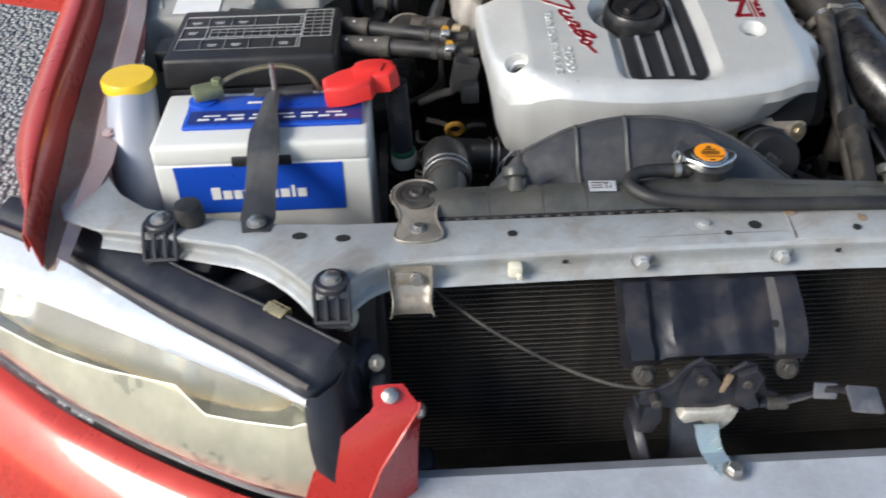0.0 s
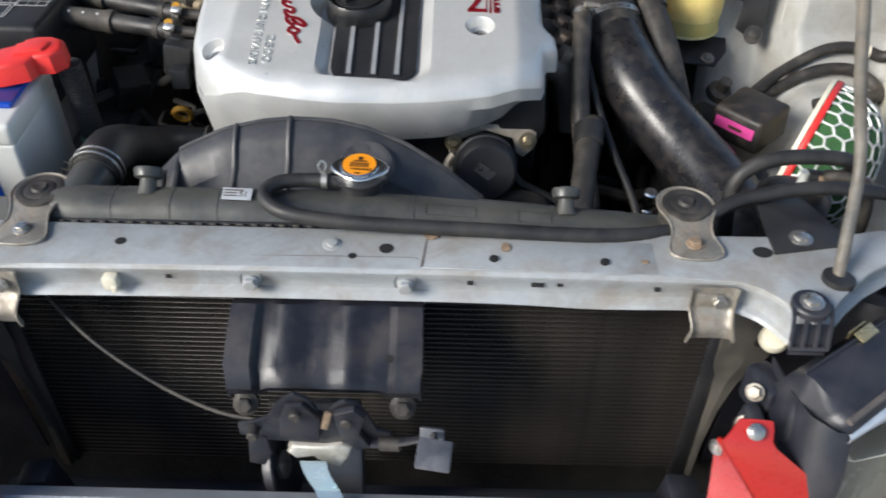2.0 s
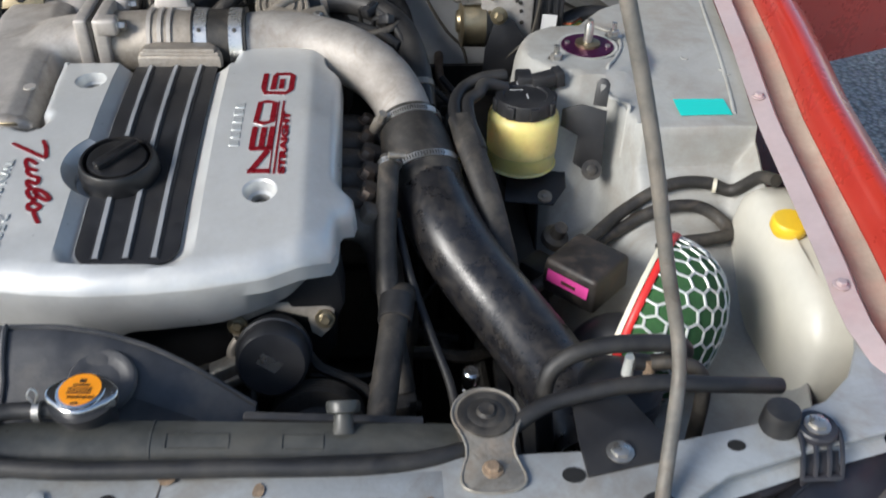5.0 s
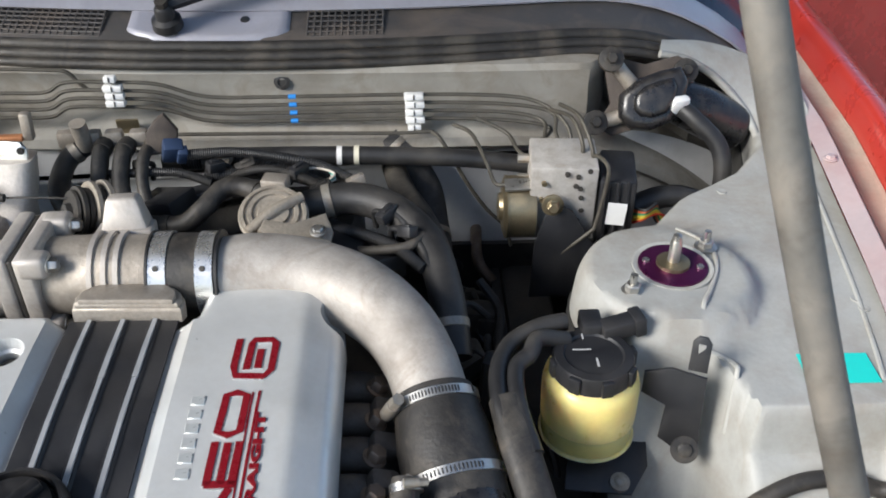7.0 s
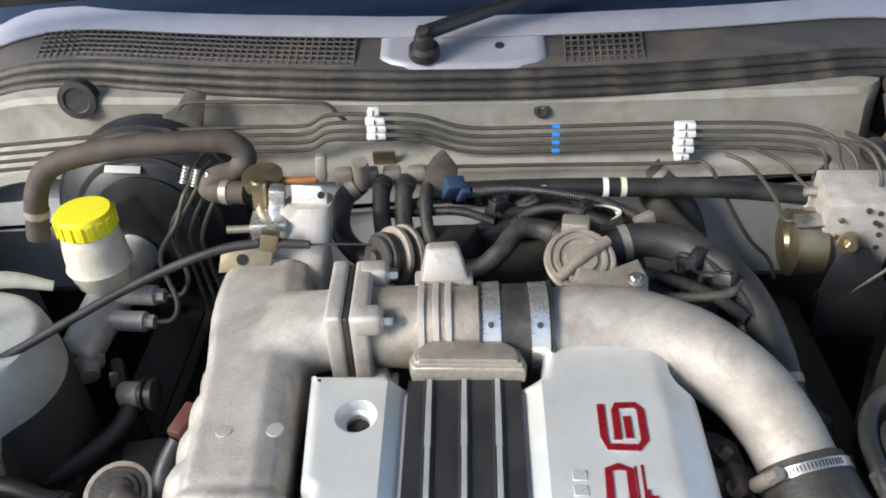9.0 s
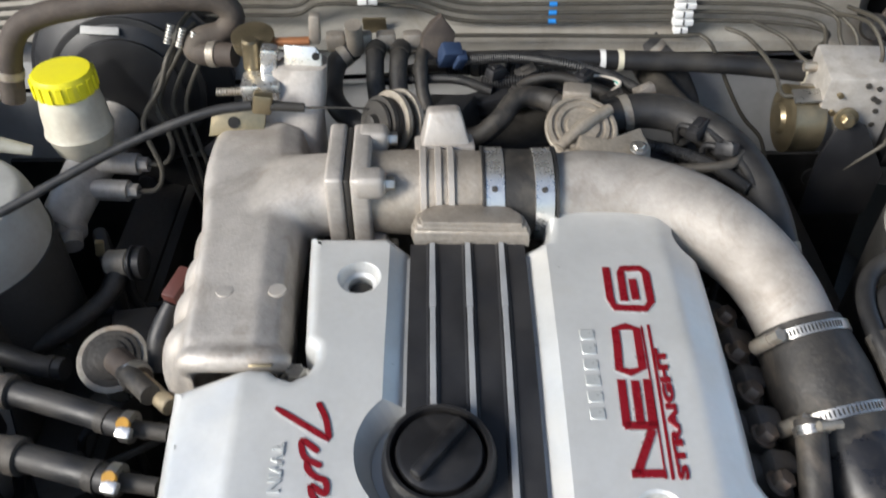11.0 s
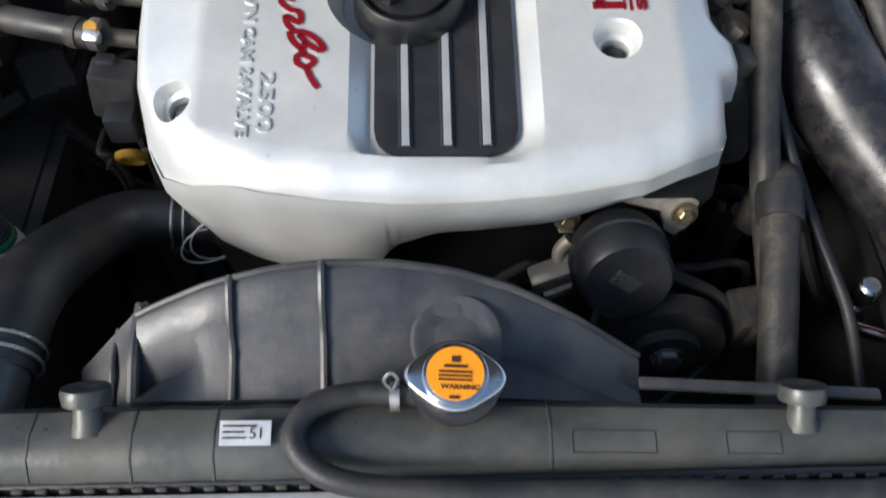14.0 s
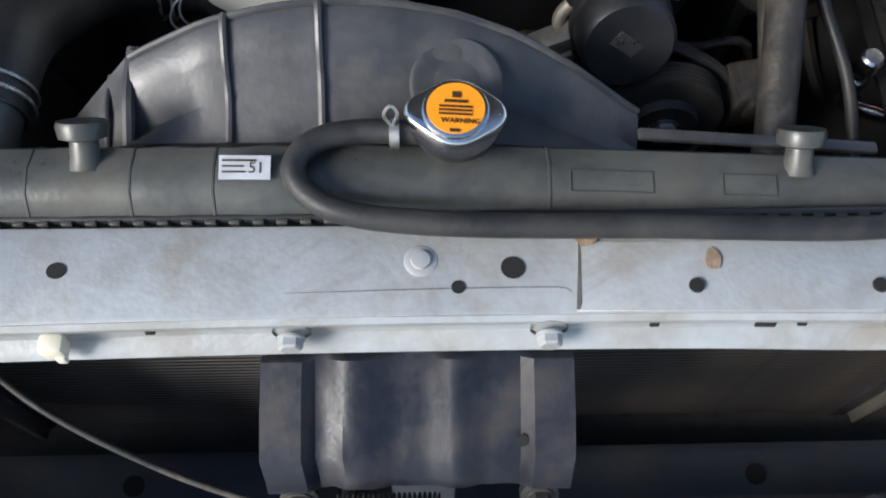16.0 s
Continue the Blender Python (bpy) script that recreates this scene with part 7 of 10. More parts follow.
sheet(bm, lambda x, k: (x * (1 + 0.01 * k) if k < 4 else x, (-0.046, -0.058, -0.085, -0.110, -0.122, -0.126, -0.124)[k] - flute(x) * 0.6 * (0, 0.6, 1, 1, 1, 1, 0.7)[k], (0.704, 0.702, 0.684, 0.667, 0.660, 0.654, 0.647)[k] - (0.006 * max(0, k - 3) / 3 if abs(x + 0.027) > 0.058 else 0) + flute(x) * (-0.3, 0.4, 1, 1, 1, 0.8, 0.5)[k]), [-0.027 + 0.095 * q for q in (-1, -0.97, -0.74, -0.66, -0.58, -0.48, -0.40, -0.30, -0.2, -0.1, 0, 0.1, 0.2, 0.3, 0.4, 0.48, 0.58, 0.66, 0.74, 0.97, 1)], list(range(7)), 0.002)
part("plate", bm, M_LATCH, lb, "", 32)
for s in (-1, 1):
    bm = B()
    sheet(bm, lambda u, k: (-0.027 + s * 0.096, (-0.046, -0.085, -0.122, -0.124)[k] + 0.030 * u, (0.704, 0.682, 0.656, 0.636)[k] - 0.022 * u * (0.3 if k == 0 else 1)), [0, 1], list(range(4)), 0.002)
    part("side", bm, M_LATCH, lb, "", 32)
    bm = B()
    lathe(bm, (-0.027 + s * 0.078, -0.126, 0.632), (0, -0.8, 0.45), [(0, 0.013), (0.006, 0.013), (0.008, 0.009)], 18)
    hexbolt(bm, (-0.027 + s * 0.078, -0.132, 0.636), (0, -0.8, 0.45), 0.008, 0.008, 1.2)
    part("bolt", bm, M_DARK, lb)
bm = B()
lathe(bm, (0.037, -0.104, 0.676), (0, -0.6, 0.8), [(0, 0.004), (0.0012, 0.004)], 14)
part("hole", bm, M_HOLE, lb)
M_PAD = mat("worn_grey_plastic", (0.085, 0.09, 0.105), 0.45, 0, 0.25, 40, 0.1, 300, dirt=(0.25, 0.24, 0.23), dirt_amount=0.5, dirt_scale=40)
M_GREASY = mat("greasy_zinc", (0.56, 0.54, 0.48), 0.42, 0.45, 0.2, 60, 0.3, 200, dirt=(0.12, 0.09, 0.06), dirt_amount=0.7, dirt_scale=45)
latch = thing("bonnet_latch", -0.02, -0.14, 0.56, "black oily bonnet latch with a release lever", "bonnet latch")
flat_on = basis((0, -0.143, 0), (1, 0, 0), (0, 0, 1))
bm = B()
prism(bm, [(-0.112, 0.606), (-0.090, 0.598), (-0.040, 0.594), (0.010, 0.592), (0.042, 0.598), (0.040, 0.612), (0.026, 0.618), (0.018, 0.640), (0.008, 0.658), (-0.004, 0.662), (-0.016, 0.653), (-0.024, 0.638), (-0.030, 0.643), (-0.038, 0.662), (-0.052, 0.671), (-0.066, 0.661), (-0.080, 0.636), (-0.092, 0.628), (-0.112, 0.622)], 0, 0.004, flat_on, 0.0012)
part("back_plate", bm, M_LATCH, latch)
bm = B()
prism(bm, [(-0.014, 0.652), (-0.012, 0.632), (-0.008, 0.612), (0.006, 0.596), (0.020, 0.602), (0.010, 0.622), (0.016, 0.648), (0.006, 0.660)], 0.006, 0.014, flat_on, 0.003)
part("hook", bm, M_LATCH, latch, "worn black striker hook")
bm = B()
prism(bm, [(-0.070, 0.612), (-0.032, 0.604), (-0.028, 0.640), (-0.044, 0.662), (-0.060, 0.660), (-0.068, 0.640)], 0.005, 0.010, flat_on, 0.002)
part("pawl", bm, M_LATCH, latch)
bm = B()
tube(bm, [(0.020, -0.150, 0.602), (0.044, -0.152, 0.606), (0.066, -0.157, 0.618), (0.080, -0.160, 0.630), (0.084, -0.180, 0.652), (0.085, -0.205, 0.676)], [0.007, 0.006, 0.0045, 0.004, 0.004, 0.004], 8, 5, flat=0.6)
part("lever", bm, M_LATCH, latch)
bm = B()
cyl(bm, (0.028, -0.151, 0.602), (0.050, -0.153, 0.604), 0.0075, seg=14, bevel=0.0015)
part("lever_roller", bm, M_DARK, latch)
bm = B()
box(bm, (0.081, -0.162, 0.631), (0.024, 0.006, 0.018), (-30, 0, -6), 0.002)
part("finger_pad", bm, M_PAD, latch, "worn grey plastic pad")
bm = B()
box(bm, (0.0845, -0.219, 0.6815), (0.031, 0.030, 0.005), (8, 4, -6), 0.002)
part("finger_pad", bm, M_PAD, latch, "worn grey plastic pad")
bm = B()
pts = []
for i in range(200):
    a = i * 0.63
    pts.append((-0.080 + i * 0.00033, -0.135 + 0.0065 * math.cos(a), 0.637 + 0.0065 * math.sin(a)))
tube(bm, pts, 0.0009, 5, 1, raw=True)
part("spring", bm, M_DARK, latch, "coil return spring")
bm = B()
prism(bm, [(-0.066, 0.584), (-0.058, 0.574), (-0.040, 0.578), (-0.030, 0.566), (-0.014, 0.560), (-0.004, 0.576), (0.000, 0.592), (-0.010, 0.598), (-0.030, 0.594), (-0.060, 0.596)], -0.004, 0.010, flat_on, 0.004, 3)
part("catch_body", bm, M_GREASY, latch, "greasy pale metal catch")
bm = B()
prism(bm, [(-0.108, 0.560), (-0.092, 0.556), (-0.082, 0.578), (-0.086, 0.604), (-0.104, 0.602)], 0, 0.006, flat_on, 0.002)
part("cable_arm", bm, M_LATCH, latch)
for x, z in ((-0.051, 0.648), (-0.002, 0.640), (-0.096, 0.616)):
    bm = B()
    cyl(bm, (x, -0.146, z), (x, -0.160, z + 0.001), 0.006, seg=14, bevel=0.0015)
    part("pivot", bm, M_DARK, latch)
bm = B()
box(bm, (-0.0225, -0.150, 0.636), (0.007, 0.004, 0.026), (0, 14, 0), 0.001)
part("spacer", bm, M_RUST, latch, "rusty orange spacer")
post = thing("latch_support", -0.026, -0.1, 0.36, "dusty blue-grey steel support below the bonnet latch", "bracket")
bm = B()
box(bm, (-0.024, -0.104, 0.472), (0.052, 0.014, 0.215), (-14, 0, 0), 0.004)
part("plate", bm, M_CROSS, post)
bm = B()
sheet(bm, lambda u, k: (-0.038 + 0.026 * (k / 5) ** 1.5 + u, (-0.164, -0.167, -0.168, -0.170, -0.182, -0.196)[k], (0.585, 0.572, 0.558, 0.545, 0.5405, 0.5395)[k]), [-0.013, -0.010, 0.010, 0.013], list(range(6)), 0.0025)
stay = solo("latch_stay", bm, M_CYAN, "pale blue zinc latch stay bolted to the beam", "stay", smooth=35)
bm = B()
hexbolt(bm, (-0.008, -0.193, 0.5405), (0, 0, 1), 0.0095, 0.010, 1.4)
part("bolt", bm, M_STEEL, stay)
horn = thing("horn", -0.09, -0.106, 0.45, "round black horn beside the latch", "horn")
ha = V(0.96, -0.03, 0.27).normalized()
bm = B()
lathe(bm, V(-0.102, -0.106, 0.492), ha, [(0, 0.020), (0.006, 0.034), (0.010, 0.043), (0.016, 0.0445), (0.020, 0.0445), (0.022, 0.042), (0.018, 0.034), (0.012, 0.022)], 40)
part("shell", bm, M_HOUSING, horn)
bm = B()
lathe(bm, V(-0.090, -0.106, 0.4955), ha, [(0, 0.016), (0.006, 0.016), (0.008, 0.010)], 24)
part("hub", bm, M_STEEL, horn, "dull metal hub")
bm = B()
box(bm, (-0.098, -0.112, 0.552), (0.006, 0.018, 0.050), (10, -12, 0), 0.002)
part("strap", bm, M_HOUSING, horn)
bm = B()
tube(bm, [(-0.330, -0.030, 0.684), (-0.27, -0.075, 0.660), (-0.20, -0.108, 0.634), (-0.14, -0.128, 0.619), (-0.095, -0.138, 0.618), (-0.07, -0.145, 0.614)], 0.0023, 10, 8)
solo("latch_cable", bm, M_RUBBERWORN, "grey-black bonnet release cable in front of the condenser", "cable")

# rubber bump stops on the support ends
for s in (1, -1):
    bm = B()
    q = (s * 0.598, 0.030, TOPZ + 0.002)
    lathe(bm, q, (0, 0, 1), [(0, 0.015), (0.004, 0.017), (0.020, 0.016), (0.024, 0.0145), (0.025, 0.010)], 20)
    solo("bump_stop", bm, M_RUBBER, "small black rubber bonnet bump stop", "bump stop", group="bump stops")

# ---- battery and fuse box ----
bat = thing("battery", -0.53, 0.19, 0.58, "off-white car battery with blue labels, held by a strap", "battery")
bm = B()
box(bm, (-0.527, 0.190, 0.670), (0.262, 0.130, 0.180), bevel=0.006, seg=3)
part("case", bm, M_BATWHITE, bat)
bm = B()
box(bm, (-0.527, 0.190, 0.770), (0.262, 0.130, 0.030), bevel=0.007, seg=3)
part("lid", bm, M_BATWHITE, bat)
bm = B()
box(bm, (-0.515, 0.197, 0.7875), (0.218, 0.075, 0.006), bevel=0.002)
top = part("top_label", bm, M_BLUE, bat, "bright blue top label")
bm = B()
box(bm, (-0.512, 0.180, 0.7910), (0.212, 0.030, 0.0012))
part("print", bm, M_BLUEDARK, top)
for row in [(0.004 + 0.021 * k, 0.004, 0.014, 0.003) for k in range(9)] + [(0.01 + 0.03 * k, 0.013, 0.02, 0.002) for k in range(6)] + [(0.06, 0.042, 0.018, 0.004)]:
    bm = B()
    bars(bm, pose(-0.61, 0.168, 0.7918), [row])
    part("print", bm, M_WHITE, top)
bm = B()
box(bm, (-0.533, 0.1245, 0.7215), (0.203, 0.0015, 0.068))
lab = part("front_label", bm, M_BLUE, bat, "blue front label with white lettering bars")
lm = basis((-0.594, 0.1235, 0.708), (1, 0, 0), (0, 0, 1))
for x, w_, h_ in ((0.0, 0.011, 0.0175), (0.0135, 0.011, 0.0125), (0.027, 0.010, 0.0125), (0.0395, 0.010, 0.0125), (0.069, 0.012, 0.0125), (0.084, 0.011, 0.0125), (0.098, 0.004, 0.0175), (0.105, 0.011, 0.0125)):
    bm = B()
    bars(bm, lm, [(x, 0, w_, h_)])
    part("print", bm, M_WHITE, lab, "plain white bar")
bm = B()
box(bm, (-0.527, 0.1245, 0.762), (0.072, 0.006, 0.013), bevel=0.002)
part("handle_recess", bm, M_BLACKP, bat, "black handle lug")
bm = B()
lathe(bm, (-0.607, 0.222, 0.787), (0, 0, 1), [(0, 0.019), (0.006, 0.018), (0.007, 0.011), (0.018, 0.010)], 20)
part("negative_post", bm, M_BLUE, bat, "blue collared negative post")
bm = B()
box(bm, (-0.600, 0.225, 0.803), (0.038, 0.026, 0.015), (0, 0, 20), 0.004)
hexbolt(bm, (-0.588, 0.232, 0.809), (0, 0, 1), 0.007, 0.008, 1.2)
part("clamp", bm, M_BRASSG, bat, "verdigrised brass terminal clamp")
bm = B()
lathe(bm, (-0.425, 0.222, 0.787), (0, 0, 1), [(0, 0.022), (0.005, 0.021), (0.006, 0.012), (0.016, 0.011)], 20)
part("positive_post", bm, M_BLUE, bat)
M_GREENTAPE = mat("dull_green_tape", (0.02, 0.13, 0.06), 0.5, 0, 0.15, 40)
rt = thing("terminal_cover", -0.40, 0.235, 0.80, "bright red plastic battery terminal cover", "terminal cover")
bm = B()
prism(bm, [(-0.052, -0.018), (-0.050, 0.012), (-0.028, 0.022), (-0.008, 0.024), (-0.004, 0.034), (0.012, 0.036), (0.030, 0.030), (0.043, 0.018), (0.044, -0.006), (0.030, -0.016), (0.012, -0.012), (0.004, -0.024), (-0.030, -0.026)], 0, 0.026, pose(-0.402, 0.222, 0.797, 0, -6, 12), 0.006, 3)
part("hood", bm, M_REDPLASTIC, rt)
bm = B()
prism(bm, [(-0.02, -0.012), (-0.02, 0.012), (0.006, 0.016), (0.02, 0.004), (0.012, -0.012)], 0, 0.006, pose(-0.395, 0.228, 0.822, 0, -6, 12), 0.002, 2)
part("ridge", bm, M_REDPLASTIC, rt)
bm = B()
ribs = [(0.0042 * i + dz, r_) for i in range(24) for dz, r_ in ((0, 0.0135), (0.001, 0.0148), (0.003, 0.0148), (0.0040, 0.0135))]
lathe(bm, (-0.364, 0.238, 0.800), (0.048, 0, -1), ribs, 18)
part("cable_sleeve", bm, M_BLACKP, rt, "corrugated black cable sleeve")
bm = B()
lathe(bm, (-0.359, 0.238, 0.700), (0, 0, -1), [(0, 0.0155), (0.002, 0.017), (0.006, 0.017), (0.008, 0.0155)], 20)
part("tape_band", bm, M_GREENTAPE, rt, "green tape band")
bm = B()
lathe(bm, (-0.358, 0.238, 0.692), (0.06, 0, -1), [(0, 0.017), (0.012, 0.0185), (0.018, 0.017), (0.019, 0.010)], 20)
part("sleeve_end", bm, M_CREAM, rt, "grey-white sleeve end")
bm = B()
tube(bm, [(-0.358, 0.238, 0.68), (-0.35, 0.25, 0.62), (-0.34, 0.28, 0.50), (-0.33, 0.30, 0.33)], 0.008, 10, 5)
part("cable", bm, M_BLACKP, rt)
hs = thing("battery_strap", -0.525, 0.14, 0.74, "black steel battery hold-down strap bolted to the support", "strap")
bm = B()
SP = [(-0.516, 0.232, 0.800), (-0.517, 0.205, 0.803), (-0.518, 0.170, 0.803), (-0.519, 0.130, 0.797), (-0.520, 0.112, 0.786), (-0.521, 0.090, 0.772), (-0.522, 0.060, 0.757), (-0.522, 0.030, 0.7475), (-0.522, 0.004, 0.7468)]
WD = [0.010, 0.009, 0.011, 0.018, 0.019, 0.018, 0.018, 0.020, 0.015]
sheet(bm, lambda i, k: (SP[i][0] + WD[i] * k, SP[i][1], SP[i][2] + 0.0025 * (1 - abs(k))), list(range(9)), [-1, -0.5, 0, 0.5, 1], 0.0025)
part("strap", bm, M_BLACKDUST, hs, "", 50)
bm = B()
hexbolt(bm, (-0.522, 0.016, 0.750), (0, 0, 1), 0.0085, 0.007, 1.3)
part("bolt", bm, M_STEEL, hs)
bm = B()
cyl(bm, (-0.516, 0.224, 0.78), (-0.516, 0.226, 0.838), 0.0035, seg=10)
part("rod", bm, M_STEEL, hs, "threaded steel rod")
bm = B()
box(bm, (-0.505, 0.225, 0.800), (0.075, 0.018, 0.005), (0, 0, 4), 0.002)
part("cross_bar", bm, M_BLACKDUST, hs)
bm = B()
tube(bm, [(-0.588, 0.232, 0.808), (-0.555, 0.245, 0.818), (-0.51, 0.25, 0.822), (-0.475, 0.245, 0.812), (-0.46, 0.24, 0.79)], 0.0035, 8, 8)
solo("ground_cable", bm, M_BRASS, "thin yellow-brown battery earth cable", "cable")

fb = thing("fuse_box", -0.567, 0.43, 0.70, "black relay and fuse box with a white printed diagram", "fuse box")
bm = B()
box(bm, (-0.567, 0.432, 0.705), (0.236, 0.172, 0.075), (0, 0, 0), 0.006)
part("base", bm, M_BLACKP, fb)
bm = B()
box(bm, (-0.567, 0.434, 0.762), (0.246, 0.182, 0.046), (-2, 0, 0), 0.007, 3, 0.97)
lid = part("lid", bm, M_BLACKP, fb)
bm = B()
fm = pose(-0.567, 0.434, 0.7857, -2)
W, H, T = 0.236, 0.17, 0.0014
rows = []


def rect(x, y, w, h):
    return [(x, y, w, T), (x, y + h, w, T), (x, y, T, h), (x + w, y, T, h)]


for r_, yy in enumerate((-0.06, 0.02)):
    for c_ in range(5):
        rows += rect(-0.108 + c_ * 0.034, yy, 0.034, 0.036)
rows += rect(-0.108, -0.060, 0.174, 0.118)
rows += rect(-0.108, -0.022, 0.036, 0.04)
for c_ in range(11):
    rows += rect(-0.066 + c_ * 0.0122, -0.018, 0.0122, 0.016)
    rows += rect(-0.066 + c_ * 0.0122, -0.002, 0.0122, 0.012)
for r_ in range(7):
    for c_ in range(3):
        rows += rect(0.068 + c_ * 0.0135, -0.025 + r_ * 0.014, 0.0135, 0.014)
for c_, yy in ((0, 0.036), (1, 0.036), (2, 0.036), (1, -0.044), (2, -0.044), (4, -0.044), (0, 0.0)):
    rows += [(-0.108 + c_ * 0.034 + 0.010, yy, 0.014, 0.002), (-0.108 + c_ * 0.034 + 0.012, yy - 0.005, 0.010, 0.002)]
bars(bm, fm, rows)
part("diagram", bm, M_PRINT, lid, "white printed fuse diagram in plain boxes")
bm = B()
box(bm, (-0.702, 0.445, 0.748), (0.032, 0.05, 0.035), (0, 0, 0), 0.004)
part("side_plug", bm, M_BLACKP, fb)
wb = thing("filler_bottle", -0.707, 0.24, 0.60, "milky grey plastic filler bottle with a yellow cap", "bottle")
bm = B()
tube(bm, [(-0.690, 0.165, 0.60), (-0.696, 0.180, 0.66), (-0.703, 0.215, 0.735), (-0.706, 0.258, 0.785), (-0.707, 0.262, 0.800)], [0.036, 0.036, 0.034, 0.030, 0.029], 20, 6, flat=1.1)
part("bottle", bm, M_MILKBLUE, wb)
bm = B()
lathe(bm, (-0.707, 0.262, 0.797), (0, 0, 1), [(-0.003, 0.031), (0.000, 0.0345), (0.009, 0.0345), (0.013, 0.032), (0.0135, 0.020)], 30)
part("cap", bm, M_YELLOWCAP, wb, "yellow ribbed cap")

# ---- right side of the bay ----
ps = thing("power_steering_reservoir", 0.448, 0.568, 0.69, "amber plastic fluid reservoir with a black screw cap", "fluid reservoir")
pc = V(0.448, 0.568, 0.692)
bm = B()
lathe(bm, pc, (0, 0, 1), [(0, 0.001), (0, 0.040), (0.004, 0.0455), (0.030, 0.0475), (0.0302, 0.0478), (0.0303, 0.001)], 40)
part("fluid_level", bm, M_PSLOW, ps, "olive lower part showing the fluid")
bm = B()
lathe(bm, pc, (0, 0, 1), [(0.0305, 0.001), (0.0306, 0.0478), (0.050, 0.0482), (0.072, 0.0482), (0.080, 0.0465), (0.086, 0.041), (0.088, 0.036), (0.0881, 0.001)], 40)
part("body", bm, M_PSFLUID, ps)
bm = B()
lathe(bm, pc + V(0, 0, 0.004), (0, 0, 1), [(0, 0.0470), (0.002, 0.0490), (0.004, 0.0470)], 40)
part("seam", bm, M_PSFLUID, ps)
bm = B()
lathe(bm, pc + V(0, 0, 0.082), (0, 0, 1), [(0, 0.0405), (0.020, 0.0400), (0.024, 0.0385), (0.0245, 0.030), (0.0225, 0.028)], 40)
pcap = part("cap", bm, M_BLACKP, ps, "black screw cap with moulded ribs")
for a in range(0, 360, 45):
    bm = B()
    q = pc + V(0.0405 * math.cos(radians(a + 10)), 0.0405 * math.sin(radians(a + 10)), 0.096)
    box(bm, q, (0.006, 0.012, 0.018), (0, 0, a + 10), 0.0015)
    part("rib", bm, M_BLACKP, pcap)
bm = B()
bars(bm, pose(0.448, 0.568, 0.1055 + 0.692 + 0.009), [(-0.002, -0.028, 0.002, 0.012), (-0.010, 0.012, 0.0012, 0.008), (-0.022, -0.004, 0.018, 0.0015)])
part("mark", bm, M_PRINT, pcap)
bm = B()
box(bm, (0.480, 0.604, 0.802), (0.040, 0.020, 0.018), (0, -8, 12), 0.003)
box(bm, (0.498, 0.608, 0.804), (0.012, 0.024, 0.022), (0, -8, 12), 0.002)
box(bm, (0.452, 0.612, 0.798), (0.022, 0.030, 0.020), (0, 0, 0), 0.003)
box(bm, (0.415, 0.620, 0.792), (0.030, 0.018, 0.006), (0, 0, 10), 0.002)
part("level_plug", bm, M_BLACKP, ps, "black wiring plug behind the cap")
lbk = thing("lower_reservoir_bracket", 0.47, 0.53, 0.66, "black pressed steel bracket under the fluid reservoir", "bracket")
bm = B()
prism(bm, [(-0.055, -0.030), (0.012, -0.040), (0.034, -0.012), (0.040, 0.030), (-0.040, 0.036)], 0, 0.003, basis((0.475, 0.548, 0.672), (1, 0.05, 0), (0, 0.93, 0.36)), 0.001)
part("plate", bm, M_BLACKP, lbk)
bm = B()
lathe(bm, (0.478, 0.522, 0.664), (0, -0.36, 0.93), [(0, 0.010), (0.0045, 0.010), (0.005, 0.006)], 20)
hexbolt(bm, (0.478, 0.5205, 0.668), (0, -0.36, 0.93), 0.006, 0.005, 1.1)
part("bolt", bm, M_BRACKET, lbk)
pb = thing("reservoir_bracket", 0.53, 0.54, 0.70, "black steel reservoir bracket bolted to the inner fender", "bracket")
bm = B()
prism(bm, [(-0.022, -0.05), (0.0, -0.062), (0.018, -0.052), (0.016, -0.02), (0.014, 0.03), (-0.02, 0.034), (-0.045, 0.024), (-0.045, 0.0), (-0.02, -0.01)], 0, 0.003, basis((0.540, 0.545, 0.755), (0.93, -0.35, 0), (0.05, 0.12, 0.99)), 0.001)
part("plate", bm, M_BLACKP, pb)
bm = B()
prism(bm, [(-0.009, 0), (0.009, 0), (0.009, 0.03), (0.004, 0.036), (-0.004, 0.036), (-0.009, 0.03)], 0, 0.003, basis((0.545, 0.548, 0.790), (0.93, -0.35, 0), (0.1, 0.3, 0.95)), 0.001)
part("tab", bm, M_BLACKP, pb)
bm = B()
box(bm, (0.547, 0.553, 0.812), (0.006, 0.003, 0.012))
part("slot", bm, M_GREY, pb)
bm = B()
lathe(bm, (0.540, 0.529, 0.703), (-0.1, -0.8, 0.5), [(0, 0.014), (0.002, 0.014), (0.0022, 0.006)], 24)
hexbolt(bm, (0.540, 0.5275, 0.704), (-0.1, -0.8, 0.5), 0.007, 0.004, 1.05)
part("bolt", bm, M_RUBBERWORN, pb)
ph = thing("steering_hoses", 0.36, 0.5, 0.70, "pair of black power steering hoses in a sleeve", "hose")
for dx in (0.0, 0.017):
    bm = B()
    tube(bm, [(0.425, 0.610 - dx, 0.806 - dx * 0.6), (0.395, 0.598 - dx, 0.808), (0.368 + dx, 0.580 - dx, 0.804), (0.353 + dx, 0.548, 0.799), (0.352 + dx, 0.505, 0.792), (0.362 + dx, 0.46, 0.778)], 0.0085, 12, 8)
    part("hose", bm, M_RUBBER, ph)
bm = B()
